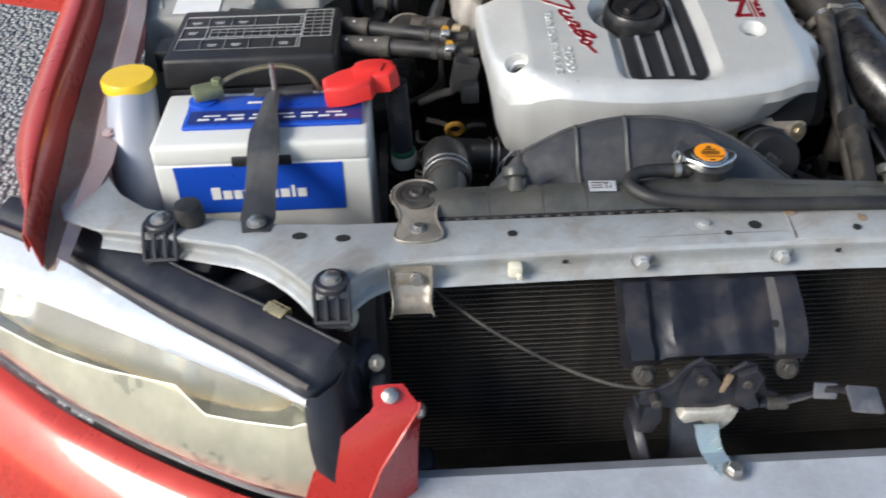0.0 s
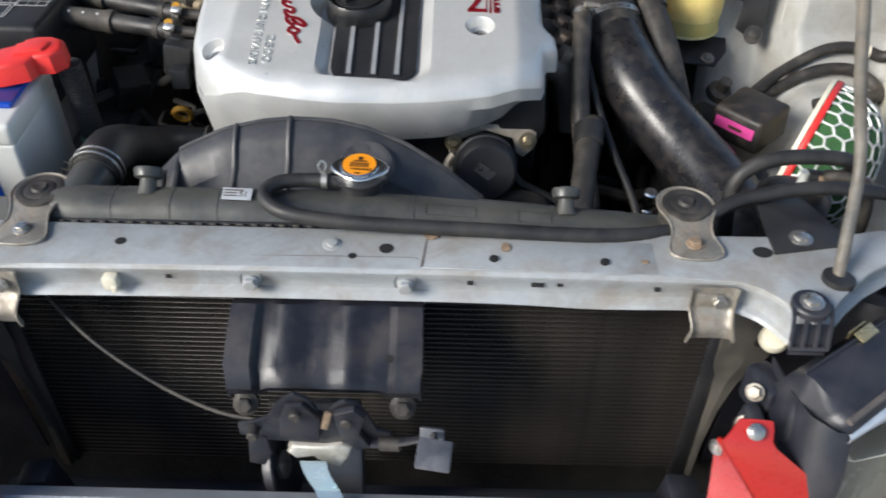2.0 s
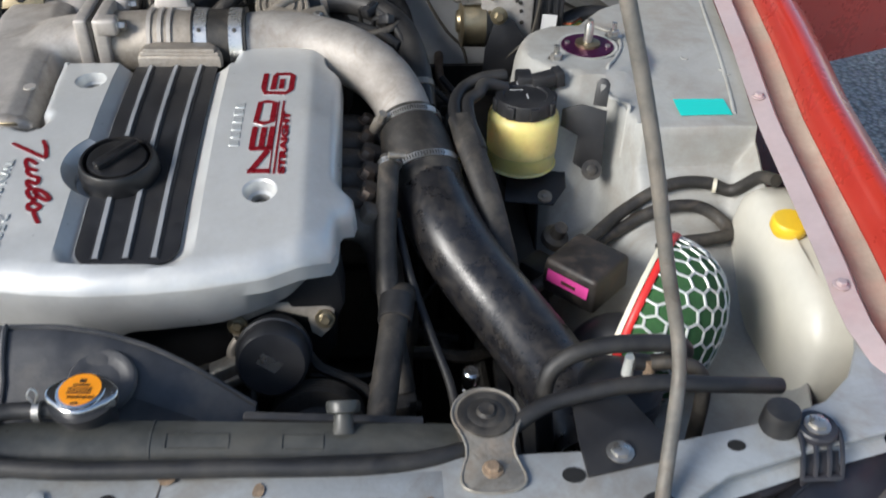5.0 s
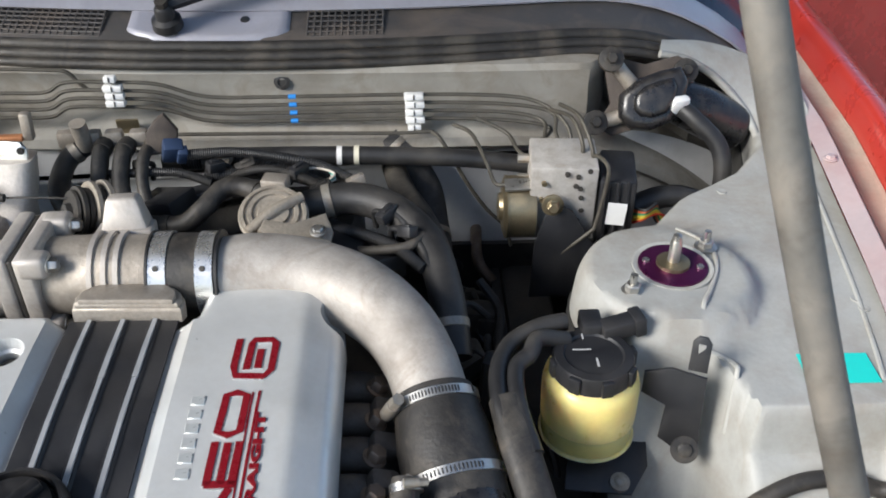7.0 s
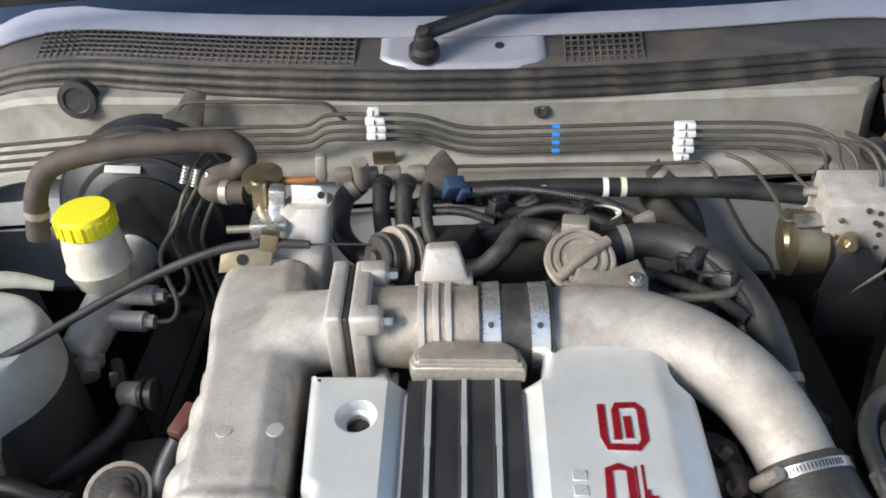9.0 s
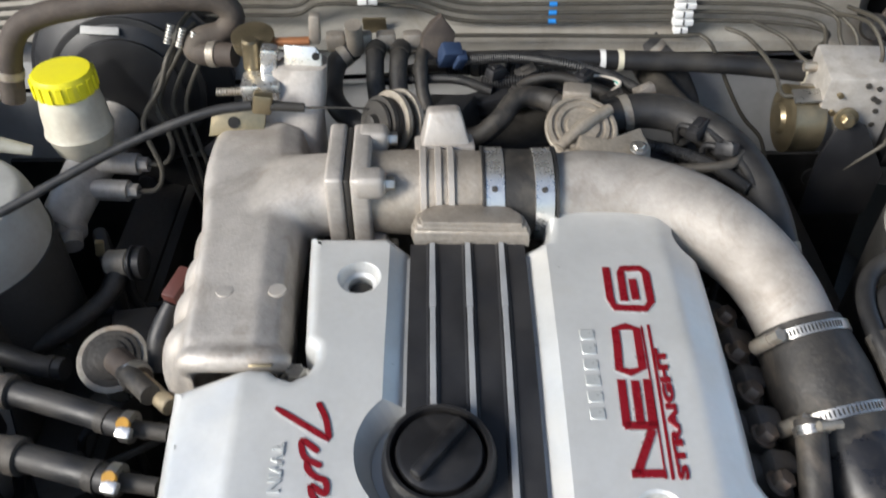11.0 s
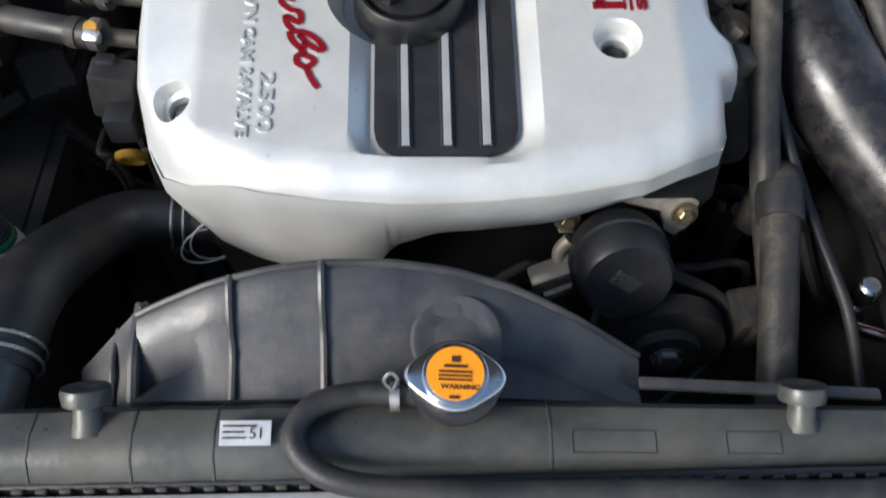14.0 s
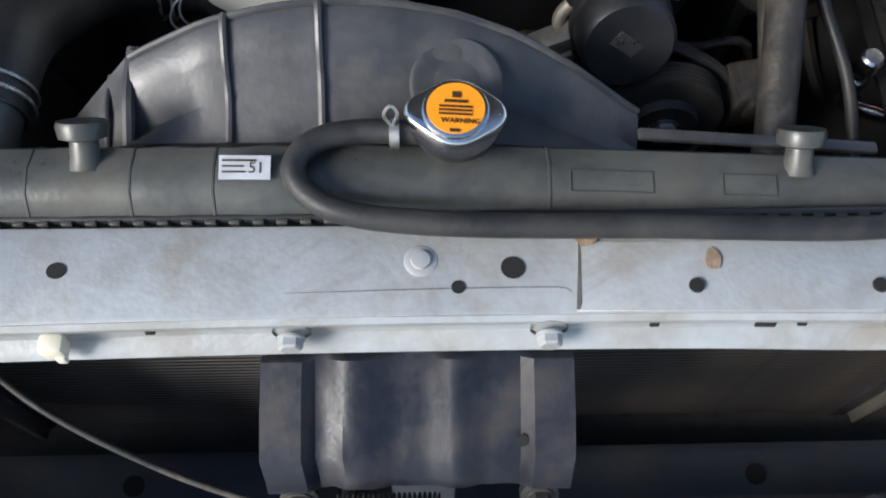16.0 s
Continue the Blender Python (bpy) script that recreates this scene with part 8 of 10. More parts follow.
tube(bm, [(0.358, 0.515, 0.792), (0.366, 0.47, 0.779), (0.382, 0.41, 0.748), (0.398, 0.35, 0.700), (0.405, 0.325, 0.676)], [0.017, 0.018, 0.017, 0.016, 0.012], 12, 8, flat=0.7)
part("sleeve", bm, M_RUBBERWORN, ph, "grey-black protective sleeve")
bm = B()
cyl(bm, (0.404, 0.33, 0.682), (0.408, 0.312, 0.662), 0.010, seg=6)
part("union", bm, M_STEEL, ph)



def on_apron(pts, lift):
    return [(x, y, apron_z(x, y) + lift) for x, y in pts]


bm = B()
tube(bm, [(0.405, 0.33, 0.640), (0.471, 0.367, 0.658), (0.518, 0.412, 0.672), (0.572, 0.458, 0.685)] + on_apron([(0.630, 0.475), (0.680, 0.478), (0.715, 0.470), (0.738, 0.450), (0.745, 0.42)], 0.013), 0.0085, 12, 8)
solo("wiring_loom", bm, M_RUBBERWORN, "black taped wiring loom along the inner fender", "wiring loom")
bm = B()
tube(bm, [(0.500, 0.405, 0.655)] + on_apron([(0.565, 0.440), (0.615, 0.452), (0.665, 0.455), (0.695, 0.440), (0.698, 0.415), (0.670, 0.400), (0.635, 0.394), (0.60, 0.390)], 0.012), 0.0085, 12, 8)
solo("wiring_loom", bm, M_RUBBERWORN, "black taped loom loop over the wheel arch", "wiring loom")
bm = B()
lathe(bm, (0.690, 0.476, apron_z(0.690, 0.476) + 0.013), (0.9, -0.3, 0), [(0, 0.0086), (0, 0.0098), (0.005, 0.0098), (0.005, 0.0086)], 16)
solo("cable_tie", bm, M_CREAM, "pale cable tie round the wiring loom", "cable tie")

ib = thing("ignition_module", 0.50, 0.335, 0.62, "dusty black control box with a magenta label", "control box")
bm = B()
box(bm, (0.500, 0.350, 0.670), (0.078, 0.080, 0.048), (0, 0, -45), 0.006, 3, 0.94)
part("case", bm, M_BOXDIRT, ib)
bm = B()
im = basis((0.4720, 0.3225, 0.674), (0.7, -0.71, 0.0), (0.10, 0.10, 0.99))
box(bm, (0, 0, 0), (0.058, 0.015, 0.0012))
for v in bm.verts:
    v.co = im @ (v.co + V(0, 0, 0.0006))
pl = part("label", bm, M_PINK, ib, "magenta label with dark print")
bm = B()
bars(bm, im, [(-0.008, -0.003, 0.020, 0.004)])
for v in bm.verts:
    v.co += im.to_3x3() @ V(0, 0, 0.0012)
part("print", bm, M_INK, pl)
bm = B()
box(bm, (0.455, 0.385, 0.64), (0.05, 0.04, 0.04), (0, 0, -45), 0.006)
part("connector", bm, M_RUBBER, ib)

filt = thing("air_filter", 0.56, 0.26, 0.56, "green foam mushroom air filter under white honeycomb wire", "air filter")
fc, fd = V(0.550, 0.268, 0.668), V(0.83, -0.53, -0.13).normalized()
fu, fw_, _ = frame_of(fd)
DOME = [(0.000, 0.099), (0.016, 0.099), (0.032, 0.096), (0.049, 0.089), (0.064, 0.077), (0.076, 0.060), (0.084, 0.040), (0.088, 0.018), (0.089, 0.001)]
bm = B()
lathe(bm, fc, fd, DOME, 48)
part("foam", bm, M_GREENFOAM, filt, "dark green foam dome")
bm = B()
lathe(bm, fc - fd * 0.006, fd, [(0, 0.095), (0, 0.102), (0.002, 0.1035), (0.006, 0.1035), (0.008, 0.102), (0.008, 0.095)], 56)
part("red_ring", bm, M_REDPLASTIC, filt, "red rubber rim ring")
bm = B()
lathe(bm, fc - fd * 0.012, fd, [(0, 0.060), (0, 0.1025), (0.002, 0.104), (0.0055, 0.104), (0.0055, 0.095)], 56)
part("back_plate", bm, M_CREAM, filt, "cream back plate edge")
bm = B()
tube(bm, [fc - fd * 0.012 + V(0, -0.02, -0.03), fc - fd * 0.05 + V(0, -0.03, -0.05), (0.455, 0.22, 0.59)], [0.034, 0.036, 0.038], 24, 6)
part("outlet", bm, M_BLACKP, filt)
# honeycomb: hexagons laid over the dome by arc length from its tip
prof_h = [p[0] for p in DOME][::-1]
prof_r = [p[1] for p in DOME][::-1]
arc = [0.0]
for i in range(1, len(prof_h)):
    arc.append(arc[-1] + math.hypot(prof_h[i] - prof_h[i - 1], prof_r[i] - prof_r[i - 1]))


def dome(u, v):
    s_ = math.hypot(u, v)
    h, r = float(np.interp(s_, arc, prof_h)), float(np.interp(s_, arc, prof_r))
    a = math.atan2(v, u)
    return fc + fd * h + (fu * math.cos(a) + fw_ * math.sin(a)) * (r + 0.0008), s_


bm = B()
seen = set()
A = 0.0135
for i in range(-9, 10):
    for j in range(-9, 10):
        cx, cy = A * 1.5 * i, A * math.sqrt(3) * (j + i / 2)
        if math.hypot(cx, cy) > arc[-1] + A:
            continue
        hx = [(cx + A * math.cos(radians(60 * k)), cy + A * math.sin(radians(60 * k))) for k in range(6)]
        for k in range(6):
            p, q = hx[k], hx[(k + 1) % 6]
            key = tuple(sorted(((round(p[0], 4), round(p[1], 4)), (round(q[0], 4), round(q[1], 4)))))
            if key in seen:
                continue
            seen.add(key)
            (a, sa), (b_, sb) = dome(*p), dome(*q)
            if min(sa, sb) > arc[-1] - 0.002:
                continue
            m_, _ = dome((p[0] + q[0]) / 2, (p[1] + q[1]) / 2)
            tube(bm, [a, m_, b_], 0.00165, 5, 1, raw=True)
part("wire_mesh", bm, M_MESH, filt, "white honeycomb wire mesh")

can = thing("purge_canister", 0.48, 0.11, 0.62, "black vacuum canister with hose spigots", "canister")
bm = B()
lathe(bm, (0.480, 0.112, 0.64), (0, 0, 1), [(0, 0.038), (0.070, 0.040), (0.082, 0.038), (0.088, 0.030), (0.089, 0.015)], 30)
part("body", bm, M_BLACKP, can)
for k in range(4):
    bm = B()
    lathe(bm, (0.480, 0.112, 0.700 + 0.006 * k), (0, 0, 1), [(0, 0.0395), (0.001, 0.0410), (0.003, 0.0410), (0.004, 0.0395)], 30)
    part("ring", bm, M_BLACKP, can)
for x, y, m_, c_ in ((0.487, 0.118, M_MESH, "white spigot"), (0.505, 0.110, M_RUST, "rusty brown spigot")):
    bm = B()
    cyl(bm, (x, y, 0.728), (x, y, 0.752), 0.006, 0.005, 12)
    part("spigot", bm, m_, can, c_)
bm = B()
tube(bm, [(0.408, 0.085, 0.66), (0.402, 0.094, 0.74), (0.418, 0.101, 0.768), (0.457, 0.106, 0.779), (0.510, 0.108, 0.778), (0.533, 0.112, 0.768), (0.535, 0.116, 0.752), (0.515, 0.116, 0.745), (0.490, 0.117, 0.747)], 0.0085, 12, 8)
solo("vacuum_hose", bm, M_RUBBER, "black rubber vacuum hose looping over the canister", "hose")
bm = B()
tube(bm, [(0.505, 0.110, 0.752), (0.525, 0.105, 0.755), (0.548, 0.100, 0.748), (0.556, 0.095, 0.72), (0.556, 0.09, 0.66)], 0.0075, 12, 8)
solo("vacuum_hose", bm, M_RUBBERWORN, "short black hose beside the canister", "hose")
cb = thing("canister_bracket", 0.455, 0.02, 0.72, "black steel bracket bolted to the support", "bracket")
bm = B()
prism(bm, [(-0.035, -0.02), (0.035, -0.016), (0.045, 0.008), (0.03, 0.06), (0.0, 0.075), (-0.02, 0.07), (-0.03, 0.02)], 0, 0.003, pose(0.452, 0.010, TOPZ + 0.002, 0, 0, 8), 0.001)
part("plate", bm, M_BLACKP, cb)
bm = B()
hexbolt(bm, (0.452, 0.008, TOPZ + 0.005), (0, 0, 1), 0.0085, 0.006, 1.4)
part("bolt", bm, M_STEEL, cb)
bm = B()
lathe(bm, (0.347, 0.214, 0.590), (0.02, -0.05, 1), [(0, 0.0075), (0.018, 0.0075), (0.020, 0.0105), (0.030, 0.0105), (0.032, 0.0085), (0.038, 0.0085), (0.040, 0.0100), (0.056, 0.0098), (0.058, 0.0075)], 18)
tube(bm, [(0.347, 0.214, 0.598), (0.350, 0.212, 0.586), (0.362, 0.207, 0.580), (0.384, 0.200, 0.578)], 0.007, 12, 6)
solo("gas_fitting", bm, M_CHROME, "bright metal hose fitting", "fitting")

wt = thing("washer_tank", 0.745, 0.32, 0.50, "milky white plastic washer tank with a yellow cap", "washer tank")
bm = B()
WT = [(0.50, 0.66, 1.0), (0.60, 1.0, 1.0), (0.68, 1.0, 1.0), (0.715, 0.93, 0.95), (0.735, 0.75, 0.82), (0.742, 0.45, 0.6)]


def tank_w(a, k):
    z, kx, ky = WT[k]
    c_, s_ = math.cos(a), math.sin(a)
    e = 0.45
    x = 0.752 + 0.050 * kx * math.copysign(abs(c_) ** e, c_)
    y = 0.318 + 0.135 * ky * math.copysign(abs(s_) ** e, s_)
    return (x, y, z - 0.02 * max(0, (0.30 - y) / 0.1) * (k > 2))


sheet(bm, tank_w, [2 * math.pi * i / 40 for i in range(41)], list(range(6)))
bmesh.ops.remove_doubles(bm, verts=bm.verts, dist=0.0001)
bmesh.ops.holes_fill(bm, edges=[e for e in bm.edges if e.is_boundary], sides=0)
part("tank", bm, M_TRANSL, wt, "", 60)
bm = B()
lathe(bm, (0.728, 0.333, 0.735), (0, -0.1, 1), [(0, 0.018), (0.006, 0.0215), (0.016, 0.0215), (0.019, 0.019), (0.0195, 0.010)], 26)
part("cap", bm, M_YELLOWCAP, wt, "yellow cap")
bm = B()
cyl(bm, (0.775, 0.27, 0.70), (0.775, 0.262, 0.722), 0.010, 0.009, 14)
part("spout", bm, M_TRANSL, wt)
bm = B()
box(bm, (0.782, 0.205, 0.700), (0.014, 0.004, 0.022), (0, 0, 20), 0.001)
part("green_tag", bm, M_GREENPALE, wt, "small pale green tag")

# bonnet stay in its grommet
st = thing("bonnet_stay", 0.48, -0.02, 0.70, "grey steel bonnet prop rod set in a rubber grommet", "prop rod")
bm = B()
tube(bm, [(0.471, -0.056, 0.715), (0.472, -0.049, 0.745), (0.484, -0.012, 0.778), (0.497, 0.026, 0.803), (0.499, 0.043, 0.825), (0.496, 0.058, 0.85), (0.483, 0.068, 0.90), (0.460, 0.086, 1.00), (0.432, 0.108, 1.10), (0.401, 0.135, 1.20), (0.374, 0.166, 1.30), (0.352, 0.215, 1.41), (0.338, 0.32, 1.58), (0.326, 0.47, 1.775)], 0.0062, 12, 8)
part("rod", bm, M_ROD, st)
bm = B()
lathe(bm, (0.471, -0.051, TOPZ - 0.014), (0.1, 0.1, 1), [(0, 0.012), (0.012, 0.016), (0.020, 0.016), (0.022, 0.011)], 20)
part("grommet", bm, M_RUBBER, st, "black rubber grommet")
bm = B()
sheet(bm, lambda u, v: (u, v, apron_z(u, v) + 0.002), list(np.linspace(0.652, 0.722, 6)), list(np.linspace(0.536, 0.576, 5)), 0.0006)
solo("sticker", bm, M_TEAL, "bright turquoise paper sticker on the inner fender", "sticker")
bm = B()
lathe(bm, (0.475, 0.43, 0.66), (0.2, -0.4, 1), [(0, 0.018), (0.010, 0.017), (0.014, 0.010), (0.030, 0.009)], 18)
solo("pressure_switch", bm, M_RUBBERWORN, "small dusty switch below the reservoir", "switch")

# brake pressure unit
ab = thing("brake_modulator", 0.46, 0.92, 0.70, "grey alloy brake modulator block with motor and black controller", "brake modulator")
bm = B()
box(bm, (0.466, 0.912, 0.782), (0.084, 0.070, 0.112), (6, 0, -4), 0.003)
blk = part("block", bm, M_BLOCK, ab)
for dx, dz in ((-0.026, 0.03), (0.002, 0.044), (0.016, 0.040), (0.020, 0.022), (0.014, 0.026), (0.022, 0.008), (0.006, -0.012), (0.024, -0.012), (0.020, -0.028), (0.030, 0.048), (-0.028, 0.005)):
    bm = B()
    cyl(bm, (0.464 + dx, 0.8785 - dz * 0.1, 0.782 + dz), (0.464 + dx, 0.8735 - dz * 0.1, 0.782 + dz), 0.0034, seg=12)
    part("plug", bm, M_DARK if dx > 0 else M_BRASS, blk)
bm = B()
lathe(bm, V(0.430, 0.905, 0.760), (-1, 0, 0.02), [(0, 0.041), (0.034, 0.041), (0.037, 0.040), (0.040, 0.034), (0.041, 0.020), (0.046, 0.017), (0.047, 0.001)], 40)
pm_ = part("pump_motor", bm, M_BRASS, ab, "yellow-zinc pump motor")
bm = B()
lathe(bm, V(0.396, 0.905, 0.7605), (-1, 0, 0.02), [(0, 0.0408), (0.0005, 0.0420), (0.003, 0.0420), (0.0035, 0.0408)], 40)
part("rolled_edge", bm, M_BRASS, pm_)
bm = B()
box(bm, (0.412, 0.888, 0.803), (0.044, 0.020, 0.004), (18, -2, 0), 0.001)
part("strap", bm, M_STEEL, ab, "steel clamp strap")
bm = B()
prism(bm, [(-0.04, -0.09), (0.042, -0.09), (0.05, -0.03), (0.012, 0.035), (-0.006, 0.045), (-0.022, 0.03), (-0.035, -0.01)], 0, 0.004, basis((0.463, 0.862, 0.742), (1, 0, 0), (0, 0.1, 1)), 0.001)
part("bracket", bm, M_BLACKP, ab, "black bracket plate")
bm = B()
lathe(bm, (0.449, 0.866, 0.786), (0, -1, 0.1), [(0, 0.014), (0.004, 0.014), (0.005, 0.010)], 20)
hexbolt(bm, (0.449, 0.861, 0.786), (0, -1, 0.1), 0.008, 0.008, 1.1)
part("bolt", bm, M_BRASS, ab)
bm = B()
box(bm, (0.536, 0.905, 0.765), (0.046, 0.075, 0.115), (6, 0, -8), 0.006, 2)
ecu = part("controller", bm, M_BLACKP, ab, "black plastic controller")
for k in range(3):
    bm = B()
    box(bm, (0.517 + 0.013 * k, 0.866, 0.765), (0.004, 0.004, 0.108), (6, 0, -8), 0.001)
    part("rib", bm, M_BLACKP, ecu)
bm = B()
box(bm, (0.530, 0.8615, 0.772), (0.024, 0.001, 0.034), (6, 3, -8))
part("label", bm, M_WHITE, ecu, "blank white label")
cols = [(0.6, 0.05, 0.03), (0.75, 0.45, 0.05), (0.7, 0.6, 0.08), (0.05, 0.25, 0.12), (0.5, 0.12, 0.05), (0.03, 0.03, 0.03)]
wires = thing("wire_bundle", 0.58, 0.88, 0.74, "coloured wires from the brake controller plug", "wires")
for k, c_ in enumerate(cols):
    bm = B()
    tube(bm, [(0.556, 0.886, 0.742 + 0.005 * k), (0.568, 0.874 - 0.002 * k, 0.755 + 0.004 * k), (0.585, 0.876, 0.762 + 0.003 * k), (0.602 - 0.003 * k, 0.886, 0.750), (0.61, 0.90, 0.72)], 0.0018, 6, 6)
    part("wire", bm, mat("wire_insulation", c_, 0.45, 0, 0.08, 60), wires)
bm = B()
tube(bm, [(0.56, 0.90, 0.755), (0.60, 0.905, 0.770), (0.64, 0.90, 0.768), (0.67, 0.885, 0.75)], [0.018, 0.015, 0.014, 0.014], 12, 6)
part("sleeve", bm, M_RUBBER, wires)

wm = thing("wiper_motor", 0.61, 1.0, 0.80, "black domed wiper motor on a cast bracket", "wiper motor")
bm = B()
wo = [(-0.046, -0.022), (-0.030, -0.040), (0.0, -0.046), (0.032, -0.036), (0.052, -0.010), (0.060, 0.022), (0.050, 0.044), (0.020, 0.040), (-0.016, 0.030), (-0.042, 0.010)]
wo = [(a * 0.90, b_ * 0.92) for a, b_ in wo]
wmx = basis(V(0.598, 1.030, 0.850), (0.98, -0.12, 0.12), (-0.05, 0.48, 0.86))
prism(bm, wo, 0, 0.030, wmx, 0.012, 4)
prism(bm, [(a * 0.62 + 0.004, b_ * 0.62) for a, b_ in wo], 0.028, 0.040, wmx, 0.008, 3)
part("gear_cover", bm, M_PIPE, wm, "glossy black domed gear cover")
bm = B()
tube(bm, [(0.636, 1.040, 0.846), (0.680, 1.045, 0.826), (0.730, 1.048, 0.796), (0.740, 1.048, 0.790)], [0.030, 0.035, 0.035, 0.028], 24, 6)
part("motor_can", bm, M_PIPE, wm)
bm = B()
prism(bm, [(-0.055, 0.045), (-0.035, 0.062), (0.0, 0.050), (0.045, 0.058), (0.066, 0.045), (0.055, 0.0), (0.02, -0.03), (-0.05, -0.045), (-0.072, -0.03), (-0.05, 0.0)], -0.012, -0.006, wmx, 0.002)
part("mounting_plate", bm, M_HOSEBROWN, wm, "rusty brown mounting plate")
for pts in ([(0.545, 1.045, 0.904), (0.562, 1.042, 0.886), (0.585, 1.035, 0.86)], [(0.526, 1.024, 0.822), (0.552, 1.024, 0.826), (0.58, 1.024, 0.836)], [(0.652, 1.055, 0.880), (0.655, 1.05, 0.862), (0.645, 1.04, 0.845)]):
    bm = B()
    tube(bm, pts, [0.012, 0.010, 0.012], 10, 5)
    part("bracket_arm", bm, M_ALUDIRTY, wm)
for q in ((0.544, 1.042, 0.905), (0.526, 1.020, 0.822), (0.651, 1.052, 0.882)):
    bm = B()
    lathe(bm, q, (0, -0.8, 0.5), [(0, 0.017), (0.008, 0.017), (0.010, 0.012)], 20)
    bush = part("rubber_bush", bm, M_RUBBERWORN, wm)
    bm = B()
    hexbolt(bm, V(*q) + V(0, -0.008, 0.005), (0, -0.8, 0.5), 0.008, 0.008, 1.3)
    part("bolt", bm, M_DARK, bush)
bm = B()
tube(bm, [(0.640, 1.000, 0.850), (0.655, 0.985, 0.840), (0.684, 0.965, 0.812), (0.692, 0.95, 0.77), (0.685, 0.94, 0.70)], 0.012, 12, 8)
part("lead", bm, M_RUBBER, wm, "taped black lead")
bm = B()
box(bm, (0.633, 0.998, 0.857), (0.026, 0.014, 0.026), (20, 0, 15), 0.005)
part("white_plug", bm, M_WHITE, wm, "white plug with a yellow dot")
bm = B()
cyl(bm, (0.600, 1.001, 0.836), (0.600, 0.992, 0.841), 0.004, seg=12)
part("paint_dot", bm, M_WHITE, wm)

# black sheet standing in for shade behind the wiper motor, then the rolled rim
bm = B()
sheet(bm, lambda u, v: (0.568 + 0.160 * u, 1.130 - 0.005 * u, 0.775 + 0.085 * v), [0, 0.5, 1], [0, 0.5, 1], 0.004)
part("motor_shade_sheet", bm, M_HOLE, wm, "black sheet added behind the motor for the recess's shade")
RIM = spline([(0.620, 1.075, 0.900), (0.662, 1.078, 0.888), (0.703, 1.070, 0.864), (0.742, 1.045, 0.826), (0.752, 1.000, 0.800), (0.748, 0.962, 0.790), (0.728, 0.930, 0.794), (0.698, 0.905, 0.798)], 5)
OUTER = spline([(0.630, 1.110, 0.906), (0.690, 1.118, 0.900), (0.750, 1.112, 0.884), (0.800, 1.090, 0.862), (0.824, 1.040, 0.838), (0.816, 0.985, 0.816), (0.800, 0.945, 0.808), (0.760, 0.905, 0.806)], 5)
gus = thing("corner_gusset", 0.76, 1.0, 0.79, "pale grey panel corner with a rolled rim round the wiper motor", "body panel")
bm = B()
sheet(bm, lambda i, k: RIM[i].lerp(OUTER[i], k) + V(0, 0, 0.004 * math.sin(math.pi * k)), list(range(len(RIM))), [0, 0.1, 0.3, 0.6, 1.0], 0.002)
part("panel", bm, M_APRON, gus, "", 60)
bm = B()
tube(bm, [p + V(0, 0, -0.001) for p in RIM], 0.0055, 10, 1, raw=True)
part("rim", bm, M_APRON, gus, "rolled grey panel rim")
for q in (15, 18):
    p = RIM[q].lerp(OUTER[q], 0.42) + V(0, 0, 0.0035)
    bm = B()
    cyl(bm, p, p + V(0, 0, 0.0012), 0.004, seg=14)
    part("hole", bm, M_HOLE, gus)

# ---- rear of the bay ----
bl = thing("brake_pipes", 0.1, 1.02, 0.83, "row of dusty steel brake pipes along the firewall", "brake pipes")
for k in range(4):
    z = 0.871 - 0.0118 * k
    bm = B()
    tube(bm, [(-0.62, 0.975, z + 0.018), (-0.40, 1.005, z + 0.018), (-0.27, 1.012, z + 0.016), (-0.21, 1.014, z + 0.015), (-0.18, 1.015, z + 0.028), (-0.12, 1.016, z + 0.027), (-0.06, 1.017, z + 0.022), (0.0, 1.018, z + 0.003), (0.10, 1.019, z), (0.28, 1.018, z), (0.40, 1.012, z - 0.002), (0.450 + 0.012 * (k % 2), 1.0, z - 0.010), (0.478 - 0.014 * k, 0.97, 0.845 - 0.01 * k), (0.485 - 0.016 * k, 0.95, 0.82)], 0.0027, 8, 6)
    part("pipe", bm, M_PIPESTEEL, bl)
for x, z, w in [(-0.119, 0.9045, 0.015)] + [(-0.118 + 0.001 * (k % 2), 0.8915 - 0.0105 * k, 0.025) for k in range(3)] + [(0.277 + 0.0012 * (k % 2), 0.8715 - 0.0112 * k, (0.026, 0.026, 0.024, 0.026, 0.018)[k]) for k in range(5)]:
    bm = B()
    box(bm, (x, 1.011, z), (w, 0.012, 0.0085), bevel=0.0015)
    clip = part("clip", bm, M_WHITE, bl, "white plastic pipe clip")
    bm = B()
    box(bm, (x, 1.0046, z + 0.001), (0.0016, 0.001, 0.007))
    part("slit", bm, M_DARK, clip)
for k in range(4):
    bm = B()
    cyl(bm, (0.109, 1.0188, 0.871 - 0.0118 * k), (0.119, 1.0188, 0.871 - 0.0118 * k), 0.0034, seg=8)
    part("blue_mark", bm, M_BLUEPAINT, bl, "bright blue paint mark")
bm = B()
box(bm, (-0.112, 1.020, 0.830), (0.030, 0.004, 0.026), (10, 0, 0), 0.001)
part("bracket", bm, M_BRASS, bl)
